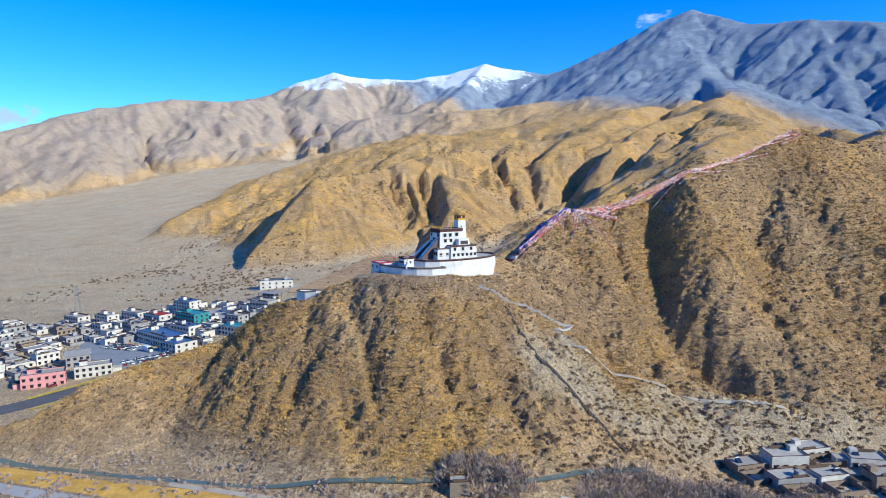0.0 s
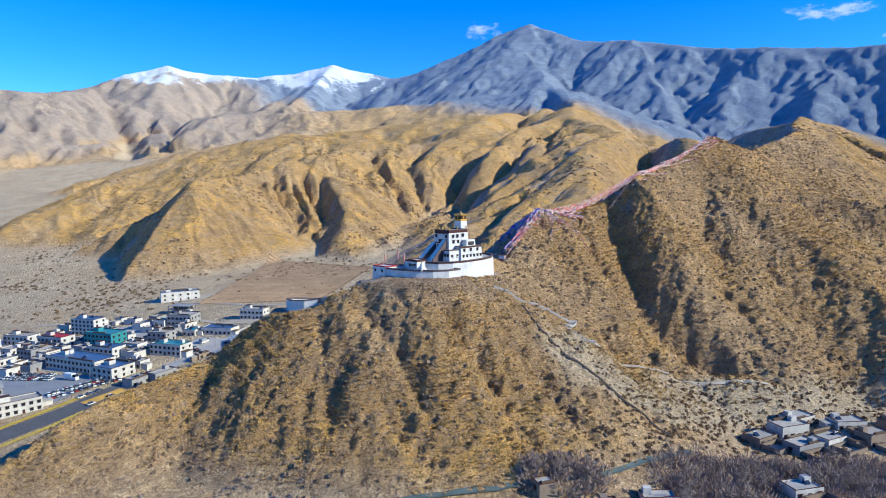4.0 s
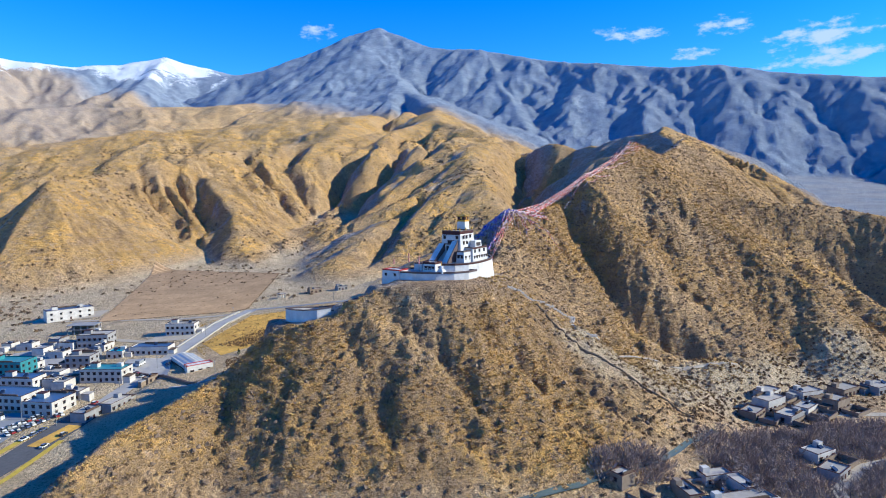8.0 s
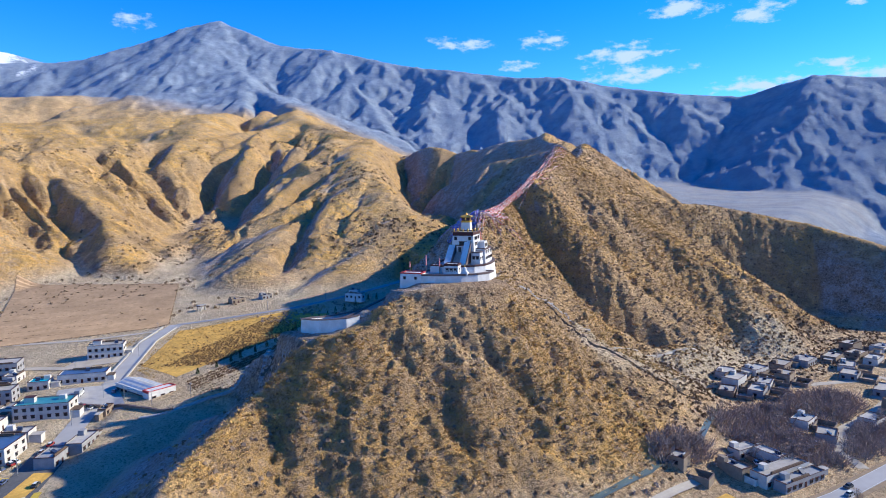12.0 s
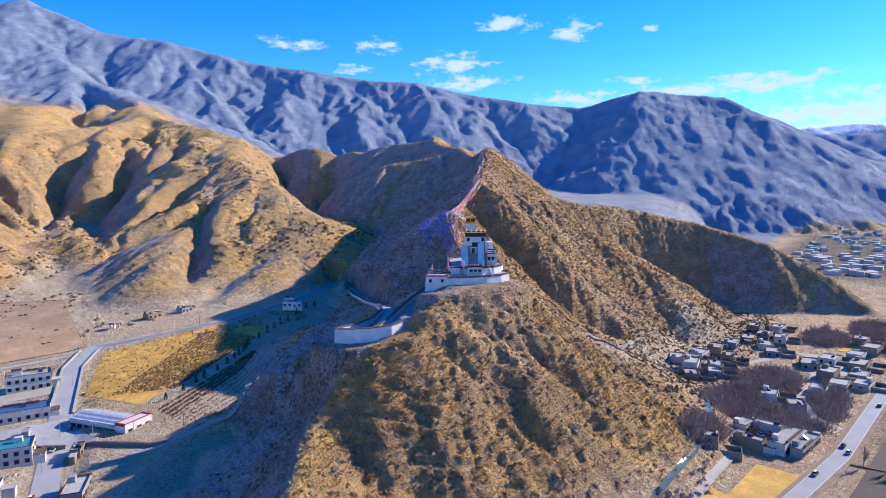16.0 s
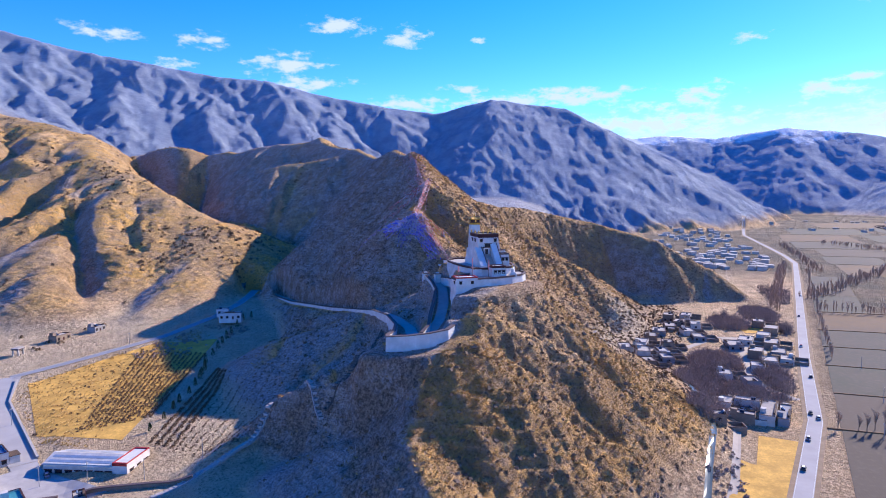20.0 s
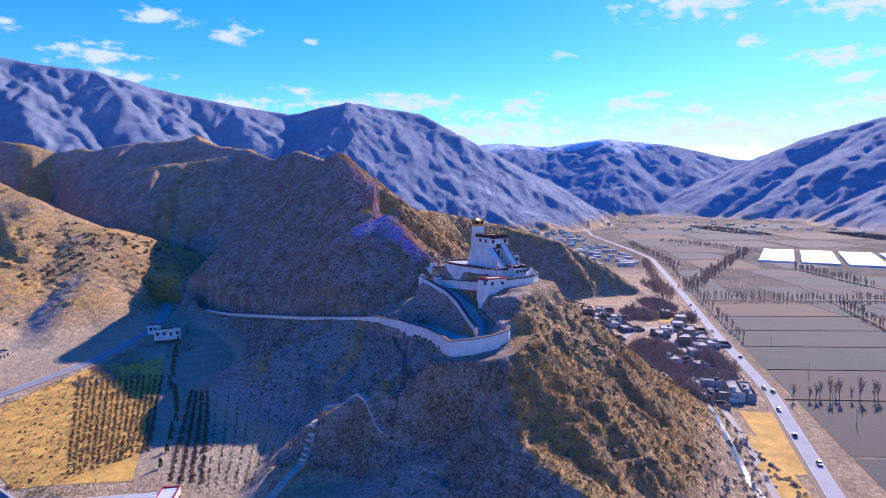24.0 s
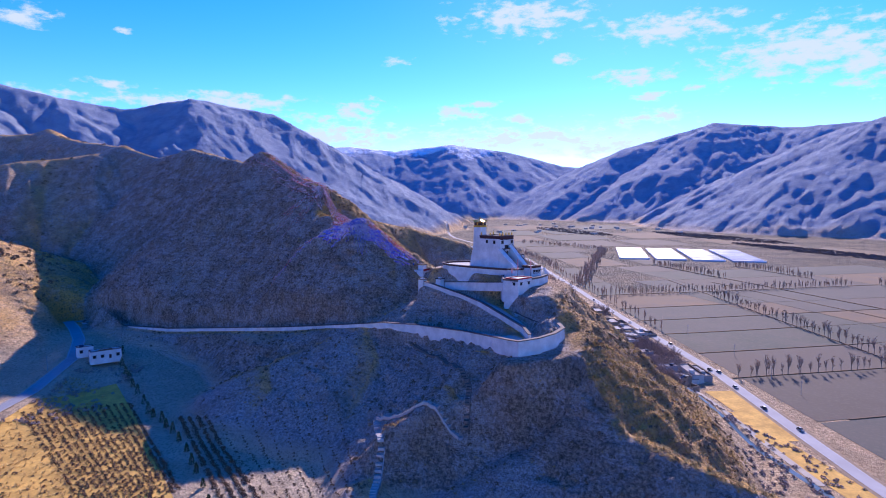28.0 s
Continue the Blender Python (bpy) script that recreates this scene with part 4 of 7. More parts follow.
# ---- the palace on the hill ----
def build_palace():
    palace = tagged(new("palace"), "whitewashed hilltop palace with dark parapets and a gilded tower roof", "palace")
    palace.matrix_world = pose2(-27.5, -14, 0, -57)
    ring = [(-5, -13), (1, -13.8), (7, -13.4), (13, -10), (16.8, -4), (18, 4), (17.6, 12), (16.2, 20), (13.6, 27), (9, 33.5), (3.5, 37), (-2, 37), (-6.4, 33), (-8.5, 26), (-8.6, 12), (-7.6, 0)]
    court = [(-17.5, -25.5), (-8, -25.2), (1, -24.2), (9.4, -21.2), (16, -16.4), (20, -10), (20.5, -3), (12, -4), (-8, -8), (-17.5, -17)]
    part("forecourt", prism(court, 63.0, 72.4, 0.8), WHITE, palace, "lower whitewashed forecourt wall")
    part("forecourt_coping", rim(court, 72.4, 73.2, 0.7, 0.25), COPING, palace, "dark stone coping")
    part("forecourt_floor", prism([(x * 0.93, y * 0.95) for x, y in court], 72.3, 72.55), PAVING, palace)
    part("terrace", prism(ring, 65.5, 75.3, 1.3), WHITE, palace, "curved whitewashed terrace wall")
    part("terrace_band", rim(ring, 75.3, 75.9, 0.8, 0.22), DARK_TRIM, palace, "dark red parapet band")
    part("terrace_coping", rim(ring, 75.9, 76.2, 0.9, 0.35), COPING, palace)
    part("terrace_floor", prism([(u * 0.94, v * 0.95) for u, v in ring], 75.2, 75.45), PAVING, palace)
    part("plinth", blocks((-1.4, -0.6, 75, 11.2, 19, 83, 1.0)), WHITE, palace)
    part("main_block", blocks((-0.9, -0.9, 75, 10.9, 14.0, 90.2, 0.9)), WHITE, palace)
    for z0, z1, o, mat, nm in ((88.9, 90.5, 0.10, DARK_TRIM, "parapet_band"), (90.5, 90.85, 0.32, COPING, "parapet_coping")):
        part(nm, rim([(0, 0), (10, 0), (10, 13.1), (0, 13.1)], z0, z1, 0.7, o), mat, palace)
    part("roof", blocks((0.4, 0.4, 90.2, 9.6, 12.7, 90.35)), ROOF_EARTH, palace)
    for k in range(10):
        part("beam_end", blocks((k * 1.0 + 0.3, -0.45, 88.75, k * 1.0 + 0.6, -0.05, 88.95)), DARK_TRIM, palace)
    for u, v in ((0.5, 0.5), (9.5, 0.5), (9.5, 12.6), (0.5, 12.6), (5, 0.5), (2.7, 0.5), (7.3, 0.5), (9.5, 6.5), (0.5, 6.5)):
        bm = bmesh.new()
        rod(bm, (u, v, 90.8), (u, v, 91.8), 0.34, 0.34, 8)
        rod(bm, (u, v, 91.8), (u, v, 92.3), 0.42, 0.05, 8)
        part("victory_banner", bm, GOLD, palace, "small gilded roof ornament")
    # tower and pavilion
    tu, tv = 2.9, 15.6
    part("tower", blocks((tu - 2.9, tv - 2.9, 75, tu + 2.9, tv + 2.9, 94.6, 0.75)), WHITE, palace, "tall whitewashed tower")
    part("tower_band", blocks((tu - 2.3, tv - 2.3, 94.6, tu + 2.3, tv + 2.3, 95.5)), YELLOW_BAND, palace)
    part("pavilion", blocks((tu - 2.0, tv - 2.0, 95.5, tu + 2.0, tv + 2.0, 97.2)), DARK_TRIM, palace, "dark red pavilion walls")
    for a in range(4):
        m = pose2(tu, tv, 0, 90 * a)
        for k in (-1.0, 0.0, 1.0):
            bm = blocks((k - 0.3, -2.12, 95.8, k + 0.3, -2.0, 96.9), m=m)
            part("lattice_panel", bm, GOLD if k == 0 else FRAME_DARK, palace)
        bm = blocks((-2.3, -2.35, 97.05, 2.3, -2.05, 97.3), m=m)
        part("eaves_beam", bm, YELLOW_BAND, palace)
    bm = bmesh.new()
    hip_roof(bm, tu, tv, 97.25, 2.8, 1.5, 0.6)
    roof = part("pavilion_roof", bm, GOLD, palace, "upswept gilded roof")
    bm = bmesh.new()
    for z0, z1, r0, r1 in ((98.6, 98.9, 0.45, 0.3), (98.9, 99.3, 0.28, 0.36), (99.3, 100.0, 0.2, 0.03)):
        rod(bm, (tu, tv, z0), (tu, tv, z1), r0, r1, 8)
    part("finial", bm, GOLD, roof)
    # side wing and steps
    part("wing", blocks((9.6, 3.0, 75, 15.4, 18.6, 82.2, 0.5)), WHITE, palace)
    part("wing_band", rim([(10.4, 3.6), (14.9, 3.6), (14.9, 18.0), (10.4, 18.0)], 81.7, 82.5, 0.6, 0.1), DARK_TRIM, palace)
    part("wing_coping", rim([(10.4, 3.6), (14.9, 3.6), (14.9, 18.0), (10.4, 18.0)], 82.5, 82.75, 0.6, 0.25), COPING, palace)
    part("wing_upper", blocks((10.4, 8.5, 82, 13.8, 15, 85.6, 0.25)), WHITE, palace)
    # shade inside the open gallery, put on as a solid dark panel
    part("gallery_shade", blocks((13.5, 9.6, 82.9, 13.75, 13.9, 84.7)), FRAME_DARK, palace, "dark panel standing in for the shade of an open gallery")
    part("wing_front", blocks((9.8, -4.0, 75, 14.4, 4.0, 81.2, 0.4)), WHITE, palace)
    part("wing_front_coping", rim([(10.2, -3.6), (14.0, -3.6), (14.0, 3.6), (10.2, 3.6)], 80.9, 81.6, 0.5, 0.15), COPING, palace)
    for u0, u1, hi in ((-1.8, 1.4, 84.5), (5.9, 8.8, 86.2)):
        bm = bmesh.new()
        wedge(bm, u0, u1, -0.3, -10.2, 75, hi, 76.6)
        part("buttress", bm, WHITE, palace, "sloping whitewashed stair buttress")
        bm = bmesh.new()
        wedge(bm, u1, u1 + 0.35, -0.3, -10.2, 76, hi + 0.25, 76.9)
        part("buttress_coping", bm, COPING, palace)
    for k in range(16):
        part("step", blocks((1.8, -9.4 + k * 0.58, 75.2, 5.9, -8.8 + k * 0.58, 75.8 + k * 0.36)), STONE_STEP, palace)
    part("porch", blocks((2.4, -1.4, 81.2, 5.2, 0.2, 84.2)), WHITE, palace)
    part("porch_roof", blocks((2.1, -1.8, 84.2, 5.5, 0.1, 84.6)), DARK_TRIM, palace)
    part("door", blocks((3.1, -1.52, 81.2, 4.5, -1.4, 83.6)), FRAME_DARK, palace)
    for u, z in ((1.5, 87.0), (8.4, 87.0), (8.4, 84.4)):
        window(palace, pose2(u, -0.35, z), 1.0, 1.25)
    window(palace, pose2(5.0, -0.3, 84.7), 3.2, 1.3)
    for v, z in ((2.6, 87.0), (5.6, 87.0), (9.4, 87.2), (2.8, 84.2), (6.0, 84.2)):
        window(palace, pose2(10.4, v, z, 90), 1.0, 1.25)
    for v, z in ((3.2, 87.0), (8.0, 87.2)):
        window(palace, pose2(-0.45, v, z, -90), 0.9, 1.2)
    for v in (4.9, 7.4, 9.9, 12.4, 14.9, 17.2):
        window(palace, pose2(15.24, v, 77.4, 90), 0.8, 1.0)
    for v in (5.6, 10.2, 15.0):
        window(palace, pose2(15.08, v, 80.2, 90), 0.9, 1.2)
    for v in (-2.0, 1.6):
        window(palace, pose2(14.15, v, 77.6, 90), 0.9, 1.2)
    for u in (11.2, 13.0):
        window(palace, pose2(u, -3.75, 78.2), 0.9, 1.2)
    # gate house below the terrace and the corner block of the forecourt
    part("gate_house", blocks((0.6, -19, 71.8, 7.6, -12.6, 77.0, 0.3)), WHITE, palace)
    part("gate_house_band", rim([(0.9, -18.7), (7.3, -18.7), (7.3, -12.8), (0.9, -12.8)], 76.4, 77.4, 0.5, 0.15), DARK_TRIM, palace)
    for u in (2.4, 4.3, 6.2):
        window(palace, pose2(u, -18.8, 73.9), 1.0, 1.3)
    window(palace, pose2(7.4, -15.8, 73.9, 90), 0.9, 1.2)
    part("low_house", blocks((-7, -15, 72.2, -2.5, -9.8, 76.0, 0.3)), WHITE, palace)
    part("low_house_band", rim([(-6.7, -14.7), (-2.8, -14.7), (-2.8, -10), (-6.7, -10)], 75.7, 76.2, 0.5, 0.15), DARK_TRIM, palace)
    part("corner_block", blocks((-18.2, -26.2, 60, -7.4, -18, 73.4, 0.6)), WHITE, palace)
    part("corner_band", rim([(-17.6, -25.6), (-8, -25.6), (-8, -18.6), (-17.6, -18.6)], 73.2, 73.8, 0.6, 0.15), RED_PAINT, palace, "red painted parapet band")
    for u in (-15.6, -10.4):
        window(palace, pose2(u, -25.72, 70.9), 0.8, 0.9)
    for v in (-23.6,):
        window(palace, pose2(-17.85, v, 70.9, -90), 0.8, 0.9)
    return palace


build_palace()


def world_of(u, v):
    c, s = math.cos(radians(-57)), math.sin(radians(-57))
    return -27.5 + u * c - v * s, -14 + u * s + v * c


def build_chorten(x, y, z):
    ob = tagged(new("chorten"), "small white stupa at the forecourt corner", "stupa")
    part("base", blocks((-1.6, -1.6, 0, 1.6, 1.6, 1.2), (-1.3, -1.3, 1.2, 1.3, 1.3, 1.7), (-1.0, -1.0, 1.7, 1.0, 1.0, 2.1)), WHITE, ob)
    bm = bmesh.new()
    rod(bm, (0, 0, 2.1), (0, 0, 2.9), 0.75, 1.0, 10)
    rod(bm, (0, 0, 2.9), (0, 0, 3.5), 1.0, 0.4, 10)
    part("dome", bm, WHITE, ob, smooth=True)
    bm = bmesh.new()
    rod(bm, (0, 0, 3.5), (0, 0, 5.0), 0.3, 0.08, 8)
    part("spire", bm, GOLD, ob)
    ob.matrix_world = pose2(x, y, z, -57)


def build_shrine(x, y, z):
    ob = tagged(new("shrine"), "small white flag shrine with a dark red roof on the ridge", "shrine")
    part("platform", blocks((-4.5, -3.2, -3, 4.5, 3.2, 0.4, 0.3)), WHITE, ob)
    part("wall_shell", blocks((-1.8, -1.6, 0.4, 1.8, 1.6, 3.0, 0.1)), WHITE, ob)
    part("roof", blocks((-2.2, -2.0, 3.0, 2.2, 2.0, 3.4)), DARK_TRIM, ob)
    part("red_cloth", blocks((-4.2, -3.3, 0.0, 4.2, -3.22, 1.0)), RED_PAINT, ob)
    ob.matrix_world = pose2(x, y, z, -40)


build_shrine(17, 17, ground_at(17, 17) + 0.8)
build_chorten(*world_of(10.5, -18.4), 72.5)


def flag_pole(x, y, z, h):
    ob = tagged(new("flag_pole"), "tall wooden pole with a wrapped faded banner", "flagpole")
    bm = bmesh.new()
    rod(bm, (0, 0, 0), (0, 0, h), 0.16, 0.07, 6)
    part("pole", bm, BARK, ob)
    bm = bmesh.new()
    rod(bm, (0, 0, h * 0.45), (0, 0, h * 0.95), 0.3, 0.22, 6)
    part("banner", bm, FLAGS_WARM, ob)
    ob.matrix_world = pose2(x, y, z)


flag_pole(*world_of(-8, -17.6), 72.5, 9)
flag_pole(*world_of(-1, -19.5), 72.5, 8)
flag_pole(*world_of(-15, -20), 73.3, 5)

# ---- the walled approach: ramp, bastion, upper ramp, turret, zigzag steps ----
wall_run([(150, 234, 27.8), (142, 233, 28.0), (130, 215, 28.6), (117, 199, 29), (85, 164, 31.8), (50, 125, 37.4), (19, 92, 42.4), (-7, 63, 47.4), (-26, 42, 51.2), (-40, 28, 52.2), (-66, 12, 53.8), (-84, 5, 55.0), (-97, 2, 56.3), (-101, 0, 56.6)], 0.9, 6.0, "long whitewashed retaining wall with dark coping along the ramp", name="ramp_wall")
wall_run([(-101, 0.5, 56.6), (-100, -8, 57.3), (-97, -15, 58), (-92, -20.5, 58.8), (-86, -21, 59.4)], 1.0, 7.0, "whitewashed bastion wall at the hairpin of the ramp", name="bastion_wall")
wall_run([(-88, -8.5, 56.0), (-80, -8.5, 57.5), (-69, -5, 59.5), (-49, 0.5, 62.8), (-30, 6.5, 64.4), (-18, 13, 66), (-7, 20.5, 68)], 0.8, 4.5, "whitewashed retaining wall with dark coping beside the upper ramp", name="ramp_wall")
wall_run([(-12, 10, 67.6), (-22, 2.5, 68.6), (-38, -5, 70.2), (-50, -9.5, 71.6), (-57, -13, 73)], 0.7, 4.0, "whitewashed inner wall of the upper ramp", name="ramp_wall")
wall_run([(-88, -20.5, 57.4), (-74, -16, 58.2), (-62, -11, 60)], 0.7, 3.5, "whitewashed wall closing the hairpin", name="ramp_wall")
for x, y, z in ((-7, 20.7, 66.0), (-11.5, 12.5, 66.5)):
    ob = tagged(new("gate_turret"), "small square whitewashed turret with a coping", "turret")
    part("turret_body", blocks((-1.6, -1.6, -5, 1.6, 1.6, 2.4, 0.15)), WHITE, ob)
    part("turret_cap", blocks((-1.8, -1.8, 2.4, 1.8, 1.8, 2.75)), COPING, ob)
    part("merlon", blocks((-0.8, -0.8, 2.75, 0.8, 0.8, 3.3, 0.2)), WHITE, ob)
    ob.matrix_world = pose2(x, y, z, -50)
ribbon("ramp_paving", [(152, 240), (119.5, 196.5), (87.5, 161.5), (52.5, 122.5), (21.5, 89.5), (-4.5, 60.5), (-24, 39), (-40, 23.5), (-66, 5.5), (-90, -6)], 4.8, PAVING, 0.3, "pale paved pilgrim ramp", "path")
ribbon("upper_ramp_paving", [(-92, -10), (-69, -9), (-49, -4), (-22, 6), (-6, 17)], 4.6, PAVING, 0.3, "pale paved upper ramp", "path")


def stair_path(points, label, w=1.6, riser=0.5, mat=STONE_STEP):
    """Steps down a slope, each a slab, with a low kerb wall beside them."""
    ob = tagged(new("stone_stairway"), label, "stairs", kind="structure")
    pts = drape(points, 1.6)
    levels = [ground_at(p[0], p[1]) for p in pts]
    tops = [(p[0], p[1], max(levels[k], sum(levels[max(k - 2, 0):k + 3]) / len(levels[max(k - 2, 0):k + 3])) + 0.3) for k, p in enumerate(pts)]
    me = None
    for k, p in enumerate(tops):
        nx, ny = across(tops, k)
        if me is None:
            bm = blocks((-0.85, -w / 2, -0.8, 0.85, w / 2, 0.12))
            me = bpy.data.meshes.new("step")
            bm.to_mesh(me)
            bm.free()
            me.materials.append(mat)
        s = new("step", me)
        s.parent, s.matrix_basis = ob, pose2(p[0], p[1], p[2], math.degrees(math.atan2(-nx, ny)))
    side = []
    for k, p in enumerate(tops):
        nx, ny = across(tops, k)
        side.append((p[0] + nx * (w / 2 + 0.25), p[1] + ny * (w / 2 + 0.25), p[2] + 0.4))
    part("kerb_wall", solid_wall(side, 0.3, 1.1), mat, ob)
    return ob


stair_path([(-40, 31), (-54, 27), (-69, 22), (-84, 20), (-98, 18), (-110, 22)], "stone stairway with a low wall winding down the shaded slope", mat=DARK_STEP)
stair_path([(-110, 24), (-98, 37), (-85, 50)], "pale stone zigzag stairway on the dry slope")
stair_path([(-85, 51), (-95, 51), (-106, 51), (-119, 55), (-131, 58), (-150, 66)], "long stone stairway down to the valley", w=2.2)
# trail and pipe line on the sunny side
stair_path([(-2, -34), (8, -33), (18, -32), (31, -30), (42, -27)], "pale zigzag stone trail below the palace", w=1.4)
stair_path([(42, -27), (34, -35), (40, -39), (47, -39)], "pale zigzag stone trail below the palace", w=1.8)
# the pipe line, built from the same slabs and kerb as the stairs
stair_path([(10, -40), (16, -48), (31, -66), (44, -84), (54, -96)], "dark pipe line made of slabs running straight downhill", w=0.6, mat=DARK_STEP)
ribbon("footpath", [(47, -39), (60, -42), (80, -46), (104, -52), (132, -56)], 1.6, DIRT, 0.45, "worn footpath across the scree", "path", step=3)

# ---- roads ----
TOWN_GREY = plain("worn_grey_concrete", (0.27, 0.275, 0.285), 0.9, scale=0.08, wear=0.2, bump=0.01, second=(0.33, 0.33, 0.33))
VERGE_SOIL = plain("dusty_verge", (0.34, 0.25, 0.15), 0.95, scale=0.2, wear=0.3, bump=0.04, second=(0.2, 0.14, 0.08))
MAIN_ROAD = [(-560, -45), (-400, -78), (-250, -105), (-119, -132), (20, -167), (147, -187), (400, -231), (655, -275), (760, -293), (900, -300), (1440, -300), (1760, -335)]
ribbon("road", MAIN_ROAD, 10, VERGE_SOIL, 0.12, "dusty verge of the valley road", "verge", step=10)
ribbon("road", MAIN_ROAD, 6.4, ROAD_GREY, 0.24, "pale grey two-lane valley road", "road", step=6)
for s in (-2.9, 2.9):
    ribbon("edge_line", MAIN_ROAD[3:8], 0.18, LINE_WHITE, 0.32, "worn white edge line", "marking", step=6, shift=s, columns=1)
TOWN_ROAD = [(-262, -60), (-238, -25), (-210, 15), (-185, 60), (-160, 108), (-147, 132), (-111, 198), (-84, 226), (-50, 216), (0, 205), (50, 205), (91, 217), (125, 232), (152, 246)]
ribbon("road", TOWN_ROAD[:4], 15, ASPHALT, 0.16, "dark asphalt avenue at the edge of town", "road")
ribbon("road", TOWN_ROAD[3:6], 9, ROAD_GREY, 0.17, "pale concrete street past the hall", "road")
ribbon("road", TOWN_ROAD[5:8], 9.5, ROAD_GREY, 0.25, "pale paved bridge street", "road")
ribbon("road", TOWN_ROAD[7:], 5.6, TOWN_GREY, 0.22, "narrow grey road with pale kerbs up to the ramp gate", "road")
for off in (-3.1, 3.1):
    ribbon("kerb", TOWN_ROAD[7:], 0.7, PAVING, 0.34, "pale concrete kerb beside the narrow road", "kerb", shift=off, columns=1)
ribbon("verge", [(-246, -22), (-226, 10), (-204, 44)], 3.2, VERGE, 0.35, "yellow grass median", "verge")
ribbon("verge", [(-232, -38), (-210, -4), (-196, 24)], 2.6, VERGE, 0.35, "yellow grass median", "verge")
ribbon("verge", [(-206, 22), (-192, 40)], 7.5, GRASS_GOLD, 0.3, "rust and gold planted roundabout bed", "verge")
ribbon("road", [(-236, 298), (-190, 270), (-140, 236), (-95, 222)], 5, DIRT, 0.15, "dirt track to the depot", "track")
ribbon("road", [(-320, 240), (-250, 225), (-190, 205), (-150, 165)], 6, DIRT, 0.13, "dirt track behind the town", "track")
ribbon("road", [(98, -96), (120, -98), (149, -113), (172, -126), (195, -136), (181, -162), (188, -184)], 5, DIRT, 0.14, "pale dirt lane through the village", "track")
ribbon("road", [(182, -158), (150, -150), (118, -150), (91, -147), (64, -154), (52, -166)], 4.5, DIRT, 0.15, "pale dirt lane through the village", "track")
ribbon("road", [(-120, -112), (-60, -124), (-10, -130)], 3.2, DIRT, 0.14, "pale farm track beside the creek", "track")
ribbon("creek", [(-330, -60), (-230, -94), (-140, -107), (-59, -115), (-25, -119), (14, -118), (60, -104)], 2.6, WATER, 0.10, "shallow grey-green creek", "creek")
ribbon("grass_bank", [(-300, -78), (-215, -104), (-140, -118), (-90, -124), (-40, -132)], 12, GRASS_GOLD, 0.08, "golden grass bank beside the creek", "grass", columns=4)
ribbon("grass_bank", [(-80, -136), (-40, -142), (-8, -147)], 16, GRASS_GOLD, 0.09, "golden grass beside the valley road", "grass", columns=4)


def patch(name, corners, n, mat, lift, label, category, rows=0, parent=None):
    """A field laid on the land between four corners; rows: raised plough rows across it."""
    a, b, c, d = [Vector(p) for p in corners]
    bm = bmesh.new()
    nu, nv = n
    grid = []
    for j in range(nv + 1):
        line = []
        for i in range(nu + 1):
            u, v = i / nu, j / nv
            p = (a * (1 - u) + b * u) * (1 - v) + (d * (1 - u) + c * u) * v
            z = ground_at(p.x, p.y) + lift
            if rows and j % 2:
                z += rows
            line.append(bm.verts.new((p.x, p.y, z)))
        grid.append(line)
    for j in range(nv):
        for i in range(nu):
            bm.faces.new((grid[j][i], grid[j][i + 1], grid[j + 1][i + 1], grid[j + 1][i]))
    bmesh.ops.recalc_face_normals(bm, faces=bm.faces)
    return tagged(part(name, bm, mat, parent), label, category, kind="structure")


TERRACE_SOIL = plain("terraced_soil", (0.58, 0.385, 0.20), 0.95, scale=0.05, wear=0.3, bump=0.1, second=(0.30, 0.19, 0.09))
patch("orchard_terraces", [(-196, 268), (-88, 232), (-30, 392), (-150, 500)], (24, 64), TERRACE_SOIL, 0.15, "bare terraced orchard field with low banks", "field", rows=1.1)
patch("golden_field", [(-128, 150), (-120, 112), (-34, 150), (-86, 211)], (20, 20), GRASS_GOLD, 0.12, "golden dry grass field beside the street", "field")
patch("golden_field", [(-86, 210), (-34, 150), (12, 172), (-10, 199)], (14, 14), GRASS_GOLD, 0.12, "golden dry grass field below the ramp", "field")
patch("field", [(216, -160), (236, -156), (262, -178), (220, -182)], (5, 5), GRASS_GOLD, 0.16, "small rust-gold field behind the village", "field")
patch("yard", [(120, -92), (150, -84), (160, -104), (128, -108)], (5, 5), DIRT, 0.13, "pale trodden village yard", "yard")
patch("yard", [(150, -142), (196, -140), (200, -166), (150, -166)], (5, 5), DIRT, 0.12, "pale trodden village yard", "yard")
patch("yard", [(-345, 196), (-304, 116), (-206, 70), (-192, 204)], (24, 24), PAVING, 0.1, "pale trodden ground between the town houses", "yard")
patch("plaza", [(-304, 112), (-280, 66), (-222, 28), (-206, 64)], (14, 14), TOWN_GREY, 0.2, "dark paved town plaza", "plaza")
patch("yard", [(-182, 100), (-152, 84), (-146, 128), (-172, 138)], (8, 8), PAVING, 0.18, "pale concrete yard in front of the hall", "yard")
patch("yard", [(-246, 292), (-196, 290), (-190, 314), (-240, 326)], (6, 6), DIRT, 0.16, "pale dirt yard round the depot", "yard")
patch("yard", [(-166, 176), (-128, 164), (-114, 190), (-140, 206)], (6, 6), DIRT, 0.16, "pale dirt yard by the white house", "yard")
